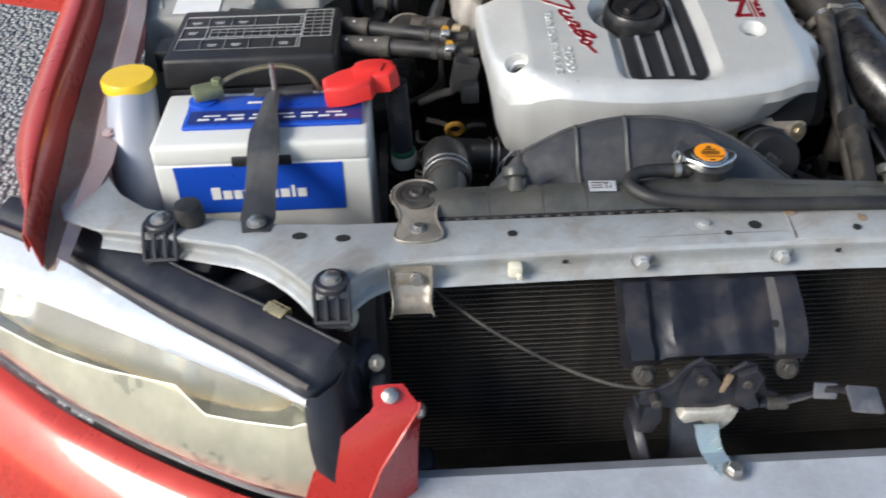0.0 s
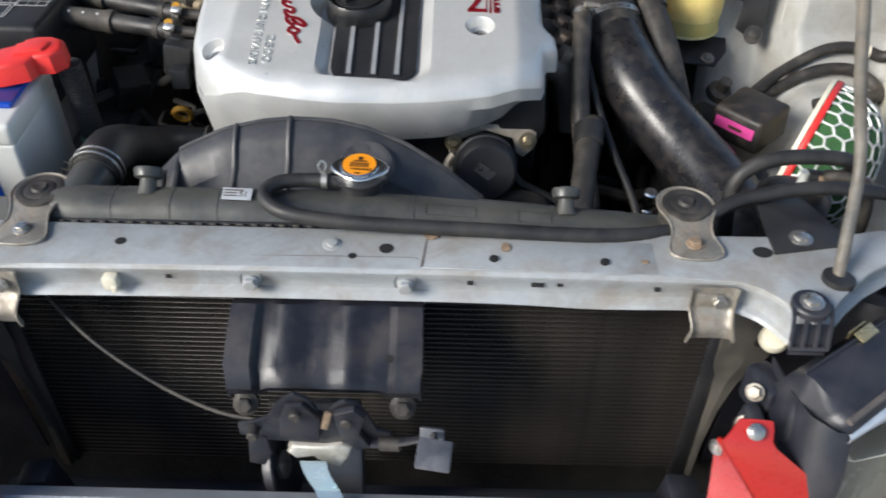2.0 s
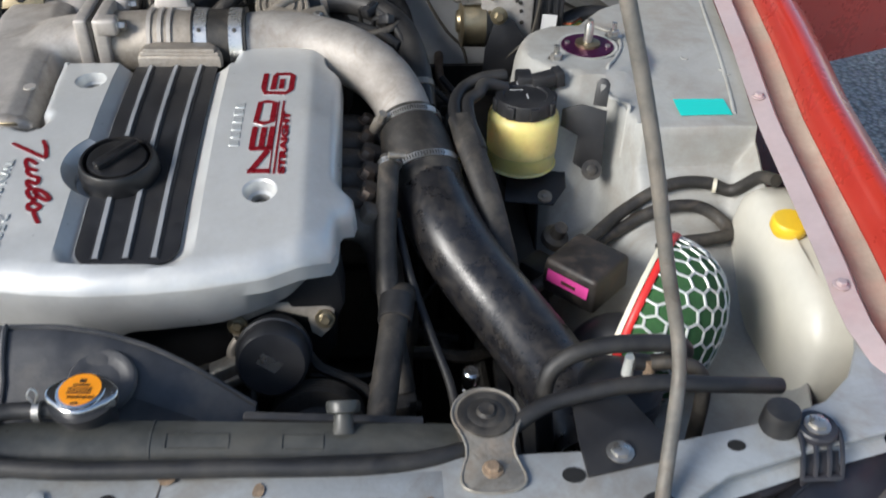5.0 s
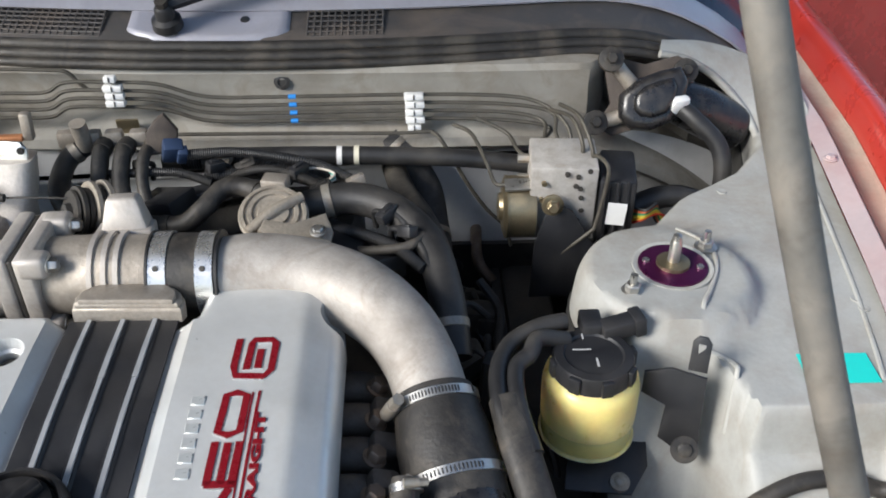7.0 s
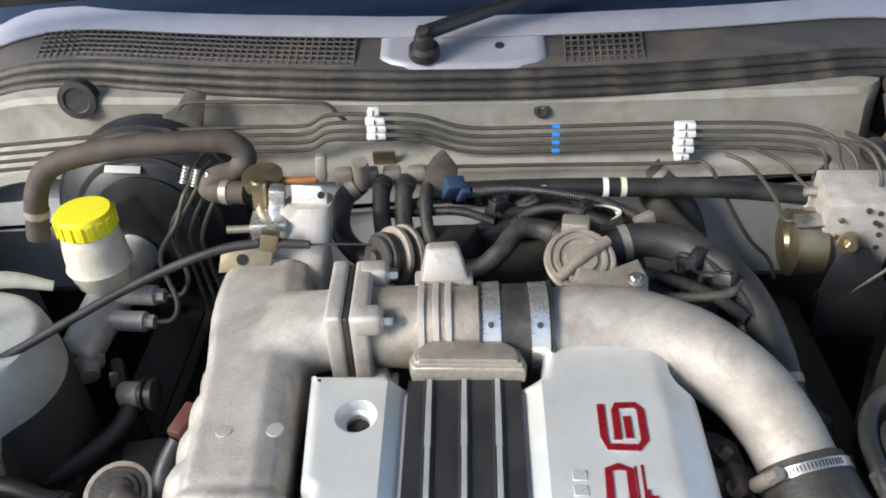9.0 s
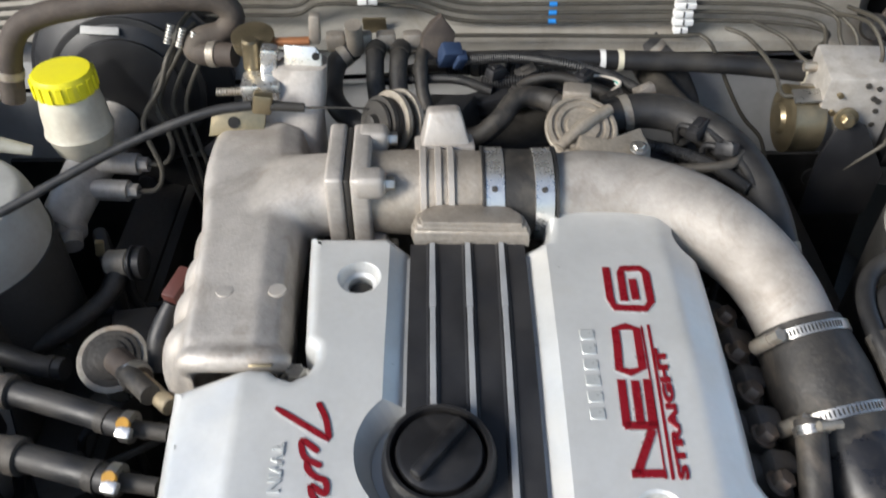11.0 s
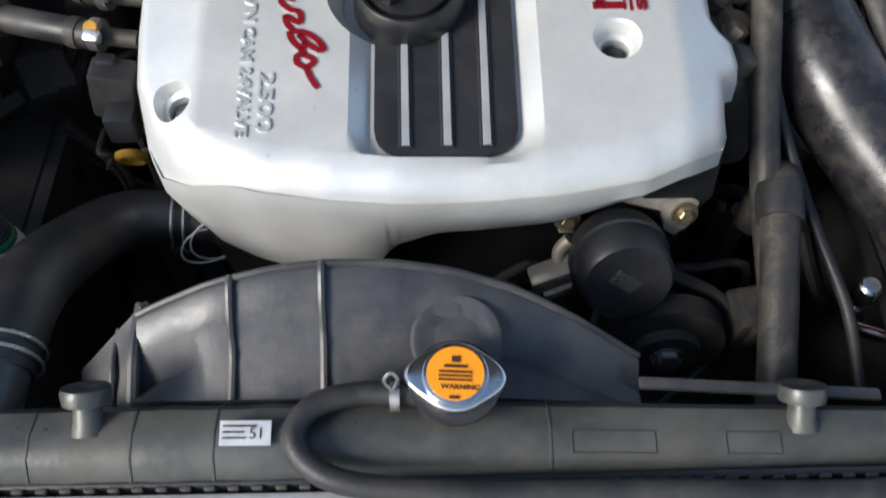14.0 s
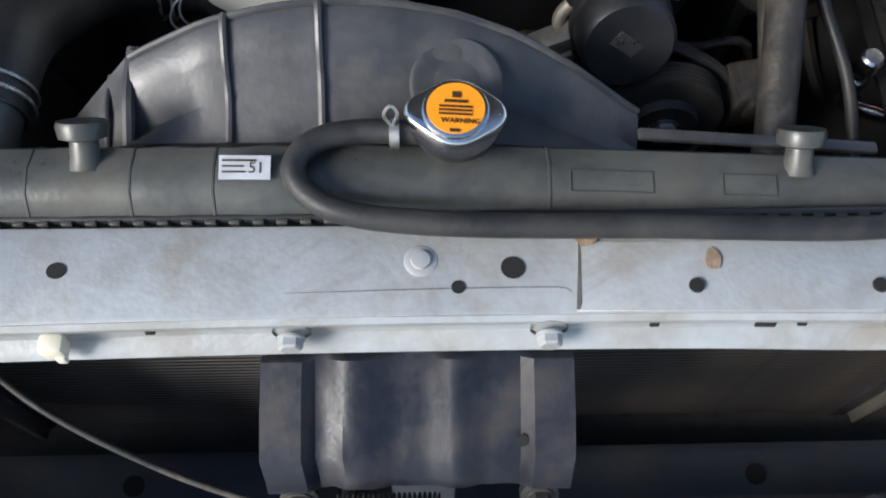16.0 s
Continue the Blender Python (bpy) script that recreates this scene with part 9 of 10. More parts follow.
for pts in ([(0.30, 0.998, 0.826), (0.315, 0.985, 0.815), (0.348, 0.98, 0.754), (0.375, 0.98, 0.712), (0.402, 0.975, 0.684), (0.41, 0.96, 0.66)], [(0.33, 0.998, 0.835), (0.352, 0.97, 0.835), (0.367, 0.91, 0.827), (0.378, 0.895, 0.803), (0.392, 0.890, 0.802), (0.426, 0.893, 0.804)], [(0.36, 0.998, 0.845), (0.40, 0.98, 0.83), (0.412, 0.945, 0.822), (0.428, 0.92, 0.820)], [(0.500, 0.905, 0.835), (0.508, 0.875, 0.845), (0.514, 0.860, 0.838), (0.513, 0.860, 0.811), (0.505, 0.860, 0.760), (0.497, 0.858, 0.747), (0.452, 0.858, 0.707), (0.444, 0.858, 0.697), (0.442, 0.862, 0.66)], [(0.502, 0.897, 0.812), (0.500, 0.897, 0.845), (0.487, 0.93, 0.875), (0.470, 0.985, 0.868)], [(0.490, 0.905, 0.83), (0.488, 0.91, 0.852), (0.478, 0.94, 0.870), (0.458, 0.99, 0.858)], [(-0.06, 0.992, 0.832), (0.10, 0.996, 0.828), (0.25, 0.998, 0.824), (0.30, 0.998, 0.826)]):
    bm = B()
    tube(bm, pts, 0.0027, 8, 8)
    part("pipe", bm, M_PIPESTEEL, bl)
bm = B()
tube(bm, [(-0.158, 1.028, 0.884), (-0.168, 1.030, 0.892), (-0.180, 1.031, 0.906), (-0.20, 1.031, 0.910), (-0.30, 1.031, 0.914), (-0.362, 1.031, 0.915), (-0.376, 1.030, 0.903), (-0.378, 1.028, 0.873)], 0.0027, 8, 8)
part("pipe", bm, M_PIPESTEEL, bl)
for k in range(4):
    x, z = -0.324 + 0.012 * k, 0.906 - 0.0045 * k
    bm = B()
    a, b_ = V(x + 0.004, 0.868, z + 0.008), V(x - 0.003, 0.860, z - 0.012)
    way = b_ - a
    ridge = []
    for j in range(6):
        q = way.length * j / 6
        ridge += [(q, 0.0032), (q + 0.001, 0.0044), (q + 0.0024, 0.0044)]
    lathe(bm, a, way, ridge, 12)
    part("spring_guard", bm, M_STEEL, bl, "bright coiled guard on a pipe end")
for q in ((0.420, 0.917, 0.795), (0.420, 0.925, 0.820)):
    bm = B()
    cyl(bm, (q[0] - 0.010, q[1] + 0.002, q[2]), (q[0] + 0.012, q[1], q[2]), 0.006, seg=6)
    part("union", bm, M_BRACKET, bl, "hexagonal pipe union")
hc = thing("harness_conduit", 0.2, 0.99, 0.79, "black harness conduit tied along the firewall", "wiring loom")
bm = B()
tube(bm, [(-0.06, 0.975, 0.802), (0.05, 0.978, 0.804), (0.20, 0.978, 0.802), (0.34, 0.975, 0.796), (0.45, 0.968, 0.785)], 0.0125, 14, 8)
part("conduit", bm, M_RUBBER, hc)
for x, m_, lab in ((0.195, M_CREAM, "yellow tie"), (0.430, M_CREAM, "yellow tie"), (0.075, M_GREENWIRE, "green tape"), (0.092, M_WHITE, "white tape"), (0.172, M_WHITE, "white tape")):
    bm = B()
    lathe(bm, (x, 0.978 - (0.01 if x > 0.4 else 0), 0.802 - (0.016 if x > 0.4 else 0)), (1, 0, -0.02), [(0, 0.0126), (0, 0.0136), (0.007, 0.0136), (0.007, 0.0126)], 20)
    part("tie", bm, m_, hc, lab)

# round diaphragm unit beside the crossover pipe
du = thing("diaphragm_valve", 0.124, 0.755, 0.82, "round zinc diaphragm valve with a cast bracket", "valve")
dd_ = V(0.1, -0.45, 0.9).normalized()
bm = B()
lathe(bm, (0.118, 0.766, 0.833), dd_, [(0, 0.034), (0.010, 0.036), (0.011, 0.039), (0.014, 0.039), (0.015, 0.0375), (0.019, 0.0365), (0.0195, 0.033), (0.017, 0.032), (0.017, 0.029), (0.0205, 0.028), (0.0205, 0.024), (0.018, 0.023), (0.018, 0.018), (0.0215, 0.017), (0.022, 0.001)], 40)
part("housing", bm, M_VALVE, du, "ribbed beige-grey diaphragm cover", 30)
bm = B()
tube(bm, [V(0.118, 0.766, 0.833) + dd_ * 0.021 + q for q in (V(-0.026, -0.022, -0.012), V(0.0, 0.0, 0.0), V(0.030, 0.022, 0.006))], [0.006, 0.0075, 0.006], 12, 5)
part("cast_bar", bm, M_VALVE, du)
bm = B()
prism(bm, [(-0.01, -0.03), (0.035, -0.035), (0.045, 0.0), (0.038, 0.026), (0.0, 0.010), (-0.03, 0.014), (-0.036, 0.0)], 0, 0.012, pose(0.142, 0.728, 0.838, 22, 10, 10), 0.004)
part("bracket", bm, M_VALVE, du)
bm = B()
hexbolt(bm, (0.172, 0.722, 0.847), (0, -0.3, 1), 0.006, 0.006)
part("bolt", bm, M_STEEL, du)
bm = B()
box(bm, (0.118, 0.803, 0.862), (0.030, 0.022, 0.016), (0, 0, -10), 0.003)
part("terminal", bm, M_ALUDIRTY, du)

# hoses and wiring between engine and firewall
random.seed(7)
HOSES = [
    ([(0.150, 0.810, 0.825), (0.20, 0.815, 0.832), (0.25, 0.795, 0.828), (0.290, 0.745, 0.815), (0.308, 0.68, 0.79), (0.315, 0.62, 0.75)], 0.0195, M_RUBBER, "thick black heater hose behind the engine"),
    ([(0.245, 1.035, 0.762), (0.250, 0.99, 0.765), (0.262, 0.93, 0.768), (0.285, 0.86, 0.77), (0.305, 0.78, 0.765), (0.315, 0.70, 0.745)], 0.0170, M_RUBBERWORN, "worn black heater hose to the firewall"),
    ([(-0.128, 0.905, 0.862), (-0.148, 0.890, 0.850), (-0.150, 0.85, 0.832), (-0.125, 0.81, 0.825), (-0.09, 0.79, 0.822), (-0.03, 0.785, 0.82)], 0.0125, M_RUBBER, "curved black vacuum hose at the throttle"),
    ([(-0.10, 0.90, 0.868), (-0.102, 0.878, 0.862), (-0.10, 0.85, 0.835), (-0.09, 0.82, 0.80)], 0.0105, M_RUBBERWORN, "short black vacuum hose"),
    ([(-0.072, 0.90, 0.868), (-0.075, 0.875, 0.862), (-0.074, 0.845, 0.835), (-0.06, 0.82, 0.80)], 0.0105, M_RUBBERWORN, "short black vacuum hose"),
    ([(-0.046, 0.90, 0.866), (-0.050, 0.87, 0.858), (-0.046, 0.84, 0.832), (-0.03, 0.82, 0.80)], 0.0075, M_RUBBERWORN, "thin black vacuum hose"),
    ([(-0.03, 0.785, 0.82), (0.01, 0.782, 0.822), (0.035, 0.79, 0.838), (0.055, 0.812, 0.850), (0.08, 0.815, 0.85), (0.105, 0.80, 0.848)], 0.0115, M_RUBBERWORN, "bent black vacuum hose along the engine"),
    ([(-0.02, 0.93, 0.825), (0.05, 0.915, 0.828), (0.12, 0.90, 0.82), (0.18, 0.89, 0.81), (0.23, 0.86, 0.80)], 0.011, M_RUBBER, "black loom behind the engine"),
    ([(0.00, 0.884, 0.858), (0.05, 0.892, 0.856), (0.10, 0.895, 0.848), (0.16, 0.885, 0.838), (0.21, 0.87, 0.82)], 0.0065, M_RUBBER, "ribbed black loom behind the engine"),
    ([(0.05, 0.835, 0.842), (0.075, 0.85, 0.85), (0.11, 0.862, 0.846), (0.15, 0.858, 0.832), (0.19, 0.84, 0.815)], 0.006, M_RUBBERWORN, "ribbed grey loom over the hoses"),
    ([(0.20, 0.83, 0.835), (0.23, 0.80, 0.84), (0.262, 0.765, 0.832), (0.285, 0.72, 0.82), (0.30, 0.68, 0.80)], 0.0048, M_RUBBER, "thin ribbed loom beside the heater hose"),
    ([(-0.11, 0.87, 0.84), (-0.06, 0.862, 0.846), (-0.01, 0.868, 0.842), (0.03, 0.862, 0.83)], 0.0055, M_RUBBER, "ribbed loom across the vacuum hoses"),
    ([(0.02, 0.88, 0.83), (0.08, 0.87, 0.838), (0.13, 0.875, 0.83), (0.17, 0.865, 0.82)], 0.008, M_RUBBER, "thin black loom"),
    ([(0.14, 0.80, 0.80), (0.20, 0.77, 0.815), (0.25, 0.735, 0.818), (0.285, 0.70, 0.81)], 0.007, M_RUBBER, "thin wiring loom by the crossover pipe"),
    ([(0.16, 0.78, 0.79), (0.21, 0.745, 0.805), (0.265, 0.725, 0.822), (0.285, 0.74, 0.828)], 0.0055, M_RUBBERWORN, "grey wiring lead by the crossover pipe"),
    ([(0.365, 1.045, 0.640), (0.365, 1.030, 0.641), (0.364, 1.008, 0.630), (0.367, 0.995, 0.610), (0.382, 0.985, 0.588), (0.408, 0.983, 0.557), (0.419, 0.983, 0.53), (0.418, 0.983, 0.48)], 0.0085, M_PIPERUST, "dirty brown metal heater pipe"),
    ([(0.240, 1.03, 0.80), (0.264, 1.015, 0.778), (0.292, 1.00, 0.735), (0.300, 0.97, 0.700), (0.305, 0.92, 0.68)], 0.021, M_FOAM, "foam-wrapped grey heater pipe at the firewall"),
    ([(-0.62, 0.53, 0.765), (-0.50, 0.512, 0.763), (-0.417, 0.490, 0.760), (-0.34, 0.465, 0.760), (-0.292, 0.447, 0.760)], 0.0115, M_RUBBER, "black fuel hose to the intake"),
    ([(-0.60, 0.47, 0.752), (-0.50, 0.452, 0.755), (-0.393, 0.424, 0.760), (-0.33, 0.405, 0.762), (-0.285, 0.392, 0.762)], 0.0120, M_RUBBER, "black coolant hose to the engine"),
    ([(-0.330, 0.540, 0.725), (-0.322, 0.524, 0.742), (-0.304, 0.502, 0.758), (-0.280, 0.476, 0.766)], 0.0095, M_RUBBERWORN, "short worn fuel hose with a clip"),
    ([(-0.55, 0.60, 0.70), (-0.47, 0.58, 0.705), (-0.43, 0.568, 0.700), (-0.400, 0.562, 0.702)], 0.0115, M_RUBBER, "black hose to the fuel damper"),
    ([(-0.518, 0.860, 0.826), (-0.502, 0.865, 0.889), (-0.472, 0.870, 0.920), (-0.400, 0.875, 0.935), (-0.328, 0.880, 0.937), (-0.275, 0.885, 0.934), (-0.256, 0.885, 0.917), (-0.267, 0.880, 0.899), (-0.294, 0.872, 0.893), (-0.296, 0.865, 0.882), (-0.253, 0.855, 0.883)], 0.0135, M_HOSEBROWN, "thick grey-brown vacuum hose over the brake servo"),
]
for pts, r, m_, lab in HOSES:
    bm = B()
    ht = thing("hose", *pts[0], lab + (" in the engine bay" if len(lab.split()) < 5 else ""), "hose")
    line = spline(pts, 8)
    if "loom" in lab:
        fine = spline(pts, 40)
        tube(bm, fine, [r * (1.06 if i % 2 else 0.92) for i in range(len(fine))], 10, 1, raw=True)
    else:
        tube(bm, pts, r, 14, 8)
    part("rubber", bm, m_, ht)
    if r > 0.0095:
        for i in (4, len(line) - 5):
            d = line[i + 1] - line[i - 1]
            bm = B()
            lathe(bm, line[i] - d.normalized() * 0.005, d, [(0, r), (0.0003, r + 0.0012), (0.0095, r + 0.0012), (0.0098, r)], 18)
            part("clip", bm, M_DARK if r < 0.0125 else M_BRACKET, ht, "narrow band clip")
# small valve and plugs in the dark beside the plenum
sv_ = thing("purge_valve", -0.38, 0.72, 0.68, "small grey valve with a round black cap on a hose", "valve")
bm = B()
cyl(bm, (-0.405, 0.722, 0.698), (-0.378, 0.719, 0.700), 0.014, 0.015, 20, 0.002)
part("body", bm, M_VALVE, sv_, "grimy pale valve body")
bm = B()
lathe(bm, V(-0.378, 0.719, 0.700), (1, -0.05, 0.05), [(0, 0.0165), (0.002, 0.0195), (0.005, 0.0195), (0.006, 0.016), (0.009, 0.016), (0.010, 0.0185), (0.016, 0.0185), (0.018, 0.014), (0.0181, 0.001)], 24)
part("cap", bm, M_BLACKP, sv_, "ringed black cap")
bm = B()
tube(bm, [(-0.392, 0.715, 0.692), (-0.396, 0.700, 0.682), (-0.410, 0.682, 0.672), (-0.445, 0.650, 0.660), (-0.50, 0.622, 0.650), (-0.56, 0.60, 0.64)], 0.0105, 12, 6)
part("hose", bm, M_RUBBERWORN, sv_)
bm = B()
box(bm, (-0.410, 0.726, 0.716), (0.010, 0.008, 0.020), (0, 10, 20), 0.002)
part("bracket", bm, M_BRASS, sv_)
ip = thing("injector_plug", -0.29, 0.60, 0.75, "red-brown injector wiring plug beside the plenum", "connector")
bm = B()
box(bm, (-0.283, 0.606, 0.772), (0.016, 0.038, 0.016), (10, 0, -20), 0.003)
part("plug", bm, M_REDBROWN, ip)
bm = B()
tube(bm, [(-0.288, 0.590, 0.765), (-0.296, 0.580, 0.750), (-0.302, 0.566, 0.735), (-0.300, 0.545, 0.715)], [0.007, 0.010, 0.011, 0.010], 10, 5)
part("boot", bm, M_RUBBER, ip, "black rubber boot")
# thicker printed sleeves over the two hoses that run to the intake
for a, b_, r in (((-0.62, 0.532, 0.765), (-0.405, 0.486, 0.760), 0.0145), ((-0.60, 0.472, 0.752), (-0.372, 0.418, 0.7605), 0.0150)):
    a, b_ = V(*a), V(*b_)
    d = (b_ - a).normalized()
    sl = thing("hose_sleeve", *a, "black protective sleeve with small pale print over a hose", "sleeve", group="hose sleeves")
    bm = B()
    lathe(bm, a, d, [(0, r), ((b_ - a).length - 0.012, r), ((b_ - a).length - 0.010, r + 0.0015), ((b_ - a).length, r + 0.001), ((b_ - a).length + 0.001, r - 0.002)], 20)
    part("sleeve", bm, M_RUBBERWORN, sl)
    for k in range(4):
        p = b_ - d * (0.022 + 0.022 * k) + V(0.0, -0.45, 0.9).normalized() * (r - 0.0003)
        bm = B()
        cyl(bm, p, p + V(0.0, -0.45, 0.9).normalized() * 0.0008, 0.0022, seg=10)
        part("print_dot", bm, M_PRINT, sl)
# dark engine mass that closes the gaps under the hoses
eb = thing("engine_block", 0, 0.6, 0.35, "oily dark engine block and exhaust side", "engine")
bm = B()
box(bm, (-0.01, 0.55, 0.58), (0.36, 0.50, 0.36), (0, 0, 0), 0.03)
part("block", bm, M_DARK, eb)
bm = B()
box(bm, (0.06, 0.865, 0.71), (0.30, 0.12, 0.18), (0, 0, 0), 0.03)
part("rear_housing", bm, M_DARK, eb)
for i in range(6):
    bm = B()
    y = 0.36 + 0.045 * i
    tube(bm, [(0.195, y, 0.745), (0.232, y + 0.004, 0.735), (0.252, y + 0.01, 0.70), (0.26, y + 0.01, 0.64)], [0.018, 0.020, 0.021, 0.021], 12, 5)
    part("exhaust_runner", bm, M_CASTBROWN, eb, "brown-grey cast exhaust runner")
for i in range(5):
    bm = B()
    hexbolt(bm, (0.236, 0.385 + 0.045 * i, 0.762), (0.5, 0, 1), 0.009, 0.012, 1.3)
    part("bolt", bm, M_PIPERUST, eb)
    bm = B()
    box(bm, (0.243, 0.362 + 0.045 * i, 0.752), (0.028, 0.022, 0.026), (8, 24, 10), 0.005)
    part("casting_lug", bm, M_CASTBROWN, eb)
for x, y, z, sx, sy, sz in ((0.02, 0.86, 0.815, 0.09, 0.03, 0.02), (0.09, 0.885, 0.82, 0.06, 0.03, 0.018), (0.10, 0.845, 0.825, 0.05, 0.026, 0.022), (-0.02, 0.835, 0.805, 0.06, 0.05, 0.05), (0.19, 0.765, 0.80, 0.06, 0.05, 0.03), (0.235, 0.74, 0.79, 0.05, 0.04, 0.03)):
    bm = B()
    box(bm, (x, y, z), (sx, sy, sz), (random.uniform(-15, 15), random.uniform(-15, 15), random.uniform(-30, 30)), 0.004)
    solo("wiring_connector", bm, M_BLACKP, "black wiring connector on the engine rear", "connector", group="wiring connectors")
for k, c_ in enumerate(((0.55, 0.5, 0.42), (0.02, 0.30, 0.26), (0.6, 0.6, 0.55))):
    bm = B()
    tube(bm, [(0.11, 0.872, 0.832), (0.15, 0.880 + 0.004 * k, 0.838), (0.178, 0.872, 0.834 - 0.003 * k), (0.165, 0.858, 0.828)], 0.0017, 6, 8)
    solo("thin_wire", bm, mat("thin_wire_insulation", c_, 0.5, 0, 0.08, 60), "thin pale and green wires of a loose lead", "wire", group="loose wires")
pl_ = thing("blue_plug", -0.025, 0.90, 0.84, "blue wiring plug under a dirty bracket", "connector")
bm = B()
box(bm, (-0.018, 0.888, 0.862), (0.024, 0.018, 0.030), (30, 10, 20), 0.003)
box(bm, (-0.006, 0.884, 0.858), (0.012, 0.014, 0.022), (30, 10, 20), 0.002)
part("plug", bm, M_BLUEWIRE, pl_)
bm = B()
prism(bm, [(-0.026, -0.016), (0.014, -0.014), (0.018, 0.012), (0.004, 0.034), (-0.008, 0.026), (-0.020, 0.012)], 0, 0.014, basis((-0.030, 0.905, 0.868), (0.9, 0.2, 0), (0.1, 0.3, 0.9)), 0.004)
part("bracket", bm, M_HOSEBROWN, pl_, "grimy brown bracket")
# fittings on the throttle side
vf = thing("idle_valve", -0.19, 0.83, 0.85, "dirty alloy idle valve with brass unions", "valve")
bm = B()
box(bm, (-0.214, 0.79, 0.878), (0.040, 0.034, 0.030), (0, 0, 4), 0.004)
box(bm, (-0.206, 0.806, 0.902), (0.018, 0.018, 0.036), (0, 8, 4), 0.004)
part("body", bm, M_BAND, vf)
bm = B()
prism(bm, [(-0.022, -0.018), (0.018, -0.020), (0.019, 0.008), (0.012, 0.017), (-0.020, 0.017)], 0, 0.004, basis((-0.169, 0.806, 0.902), (1, -0.12, 0), (0, 0.25, 1)), 0.001)
ivp = part("bracket", bm, M_BAND, vf, "pale bracket plate with a hole")
bm = B()
lathe(bm, V(-0.156, 0.800, 0.911), (-0.1, -0.97, 0.24), [(0, 0.0042), (0.0012, 0.0040), (0.0013, 0.001)], 14)
part("hole", bm, M_HOLE, ivp)
bm = B()
box(bm, (-0.160, 0.840, 0.922), (0.012, 0.012, 0.034), (0, 4, 0), 0.003)
part("post", bm, M_ALUDIRTY, vf)
bm = B()
cyl(bm, (-0.226, 0.812, 0.890), (-0.224, 0.812, 0.925), 0.009, seg=16, bevel=0.002)
part("union", bm, M_BRASS, vf, "brass-coloured union")
bm = B()
box(bm, (-0.189, 0.836, 0.909), (0.046, 0.010, 0.007), (0, 0, 2), 0.002)
part("copper_strip", bm, M_COPPER, vf, "orange-brown copper strip")
bm = B()
cyl(bm, (-0.125, 0.90, 0.862), (-0.125, 0.89, 0.90), 0.010, seg=12)
part("union", bm, M_ALUDIRTY, vf)
bm = B()
lathe(bm, V(-0.262, 0.79, 0.876), (1, 0, 0.03), [(0, 0.001), (0, 0.0045)] + [(0.003 * j + d_, 0.0045 if e_ else 0.0036) for j in range(9) for d_, e_ in ((0.0004, 1), (0.0016, 1), (0.002, 0), (0.0028, 0))], 12)
part("spigot", bm, M_BRACKET, vf, "threaded grey spigot")
bm = B()
lathe(bm, (-0.226, 0.838, 0.905), (0, -0.2, 1), [(0, 0.022), (0.010, 0.023), (0.012, 0.023), (0.013, 0.019)], 24)
part("brass_cap", bm, M_BRASS, vf, "dull brass cap")
for x in (-0.148, -0.117, -0.090, -0.06):
    bm = B()
    box(bm, (x, 0.905, 0.872), (0.022, 0.016, 0.022), (0, 0, 5), 0.004)
    part("pipe_stub", bm, M_ALUDIRTY, vf)

# oval grommets on the firewall
for x, z, rx, rz in ((0.245, 0.762, 0.030, 0.024), (0.366, 0.612, 0.031, 0.050)):
    bm = B()
    c_ = V(x, cowl_y(x) - 0.010 - (0.0 if x < 0.3 else 0.028), z)
    a1 = ring(bm, c_, V(1, 0, 0), V(0, 0, 1), rx, 28, rz)
    a2 = ring(bm, c_ + V(0, -0.012, 0), V(1, 0, 0), V(0, 0, 1), rx, 28, rz)
    a3 = ring(bm, c_ + V(0, -0.014, 0), V(1, 0, 0), V(0, 0, 1), rx * 0.8, 28, rz * 0.8)
    a4 = ring(bm, c_ + V(0, -0.004, 0), V(1, 0, 0), V(0, 0, 1), rx * 0.65, 28, rz * 0.65)
    for p, q in ((a1, a2), (a2, a3), (a3, a4)):
        bridge(bm, p, q)
    bm.faces.new(a4)
    solo("firewall_grommet", bm, M_RUBBER, "black rubber grommet round a heater pipe", "grommet", group="firewall grommets")

# ---- brake servo, master cylinder and reservoir ----
sv = thing("brake_servo", -0.43, 0.98, 0.68, "large black brake servo drum on the firewall", "brake servo")
bm = B()
lathe(bm, (-0.425, 1.03, 0.775), (0.03, -1, 0.05), [(0, 0.125), (0.04, 0.125), (0.05, 0.120), (0.062, 0.100), (0.075, 0.085), (0.085, 0.050)], 40)
part("drum", bm, M_BLACKP, sv)
for d_, r in ((0.038, 0.1275), (0.066, 0.0965), (0.079, 0.073)):
    bm = B()
    lathe(bm, V(-0.425, 1.03, 0.775) + V(0.03, -1, 0.05).normalized() * d_, (0.03, -1, 0.05), [(0, r - 0.004), (0.001, r), (0.005, r), (0.006, r - 0.004)], 40)
    part("ridge", bm, M_BLACKP, sv)
bm = B()
box(bm, (-0.437, 0.955, 0.862), (0.046, 0.003, 0.010), (-45, 4, 0), 0.001)
part("sticker", bm, M_PRINT, sv, "faded white sticker")
mc = thing("master_cylinder", -0.46, 0.84, 0.66, "dirty cast alloy brake master cylinder with clear reservoir", "master cylinder")
bm = B()
tube(bm, [(-0.445, 0.950, 0.742), (-0.462, 0.87, 0.722), (-0.478, 0.80, 0.700), (-0.482, 0.785, 0.695)], [0.030, 0.028, 0.026, 0.020], 20, 6)
part("cylinder", bm, M_BLOCK, mc)
bm = B()
lathe(bm, (-0.475, 0.795, 0.690), (0.25, -0.6, -0.2), [(0, 0.022), (0.012, 0.021), (0.014, 0.014), (0.030, 0.013)], 20)
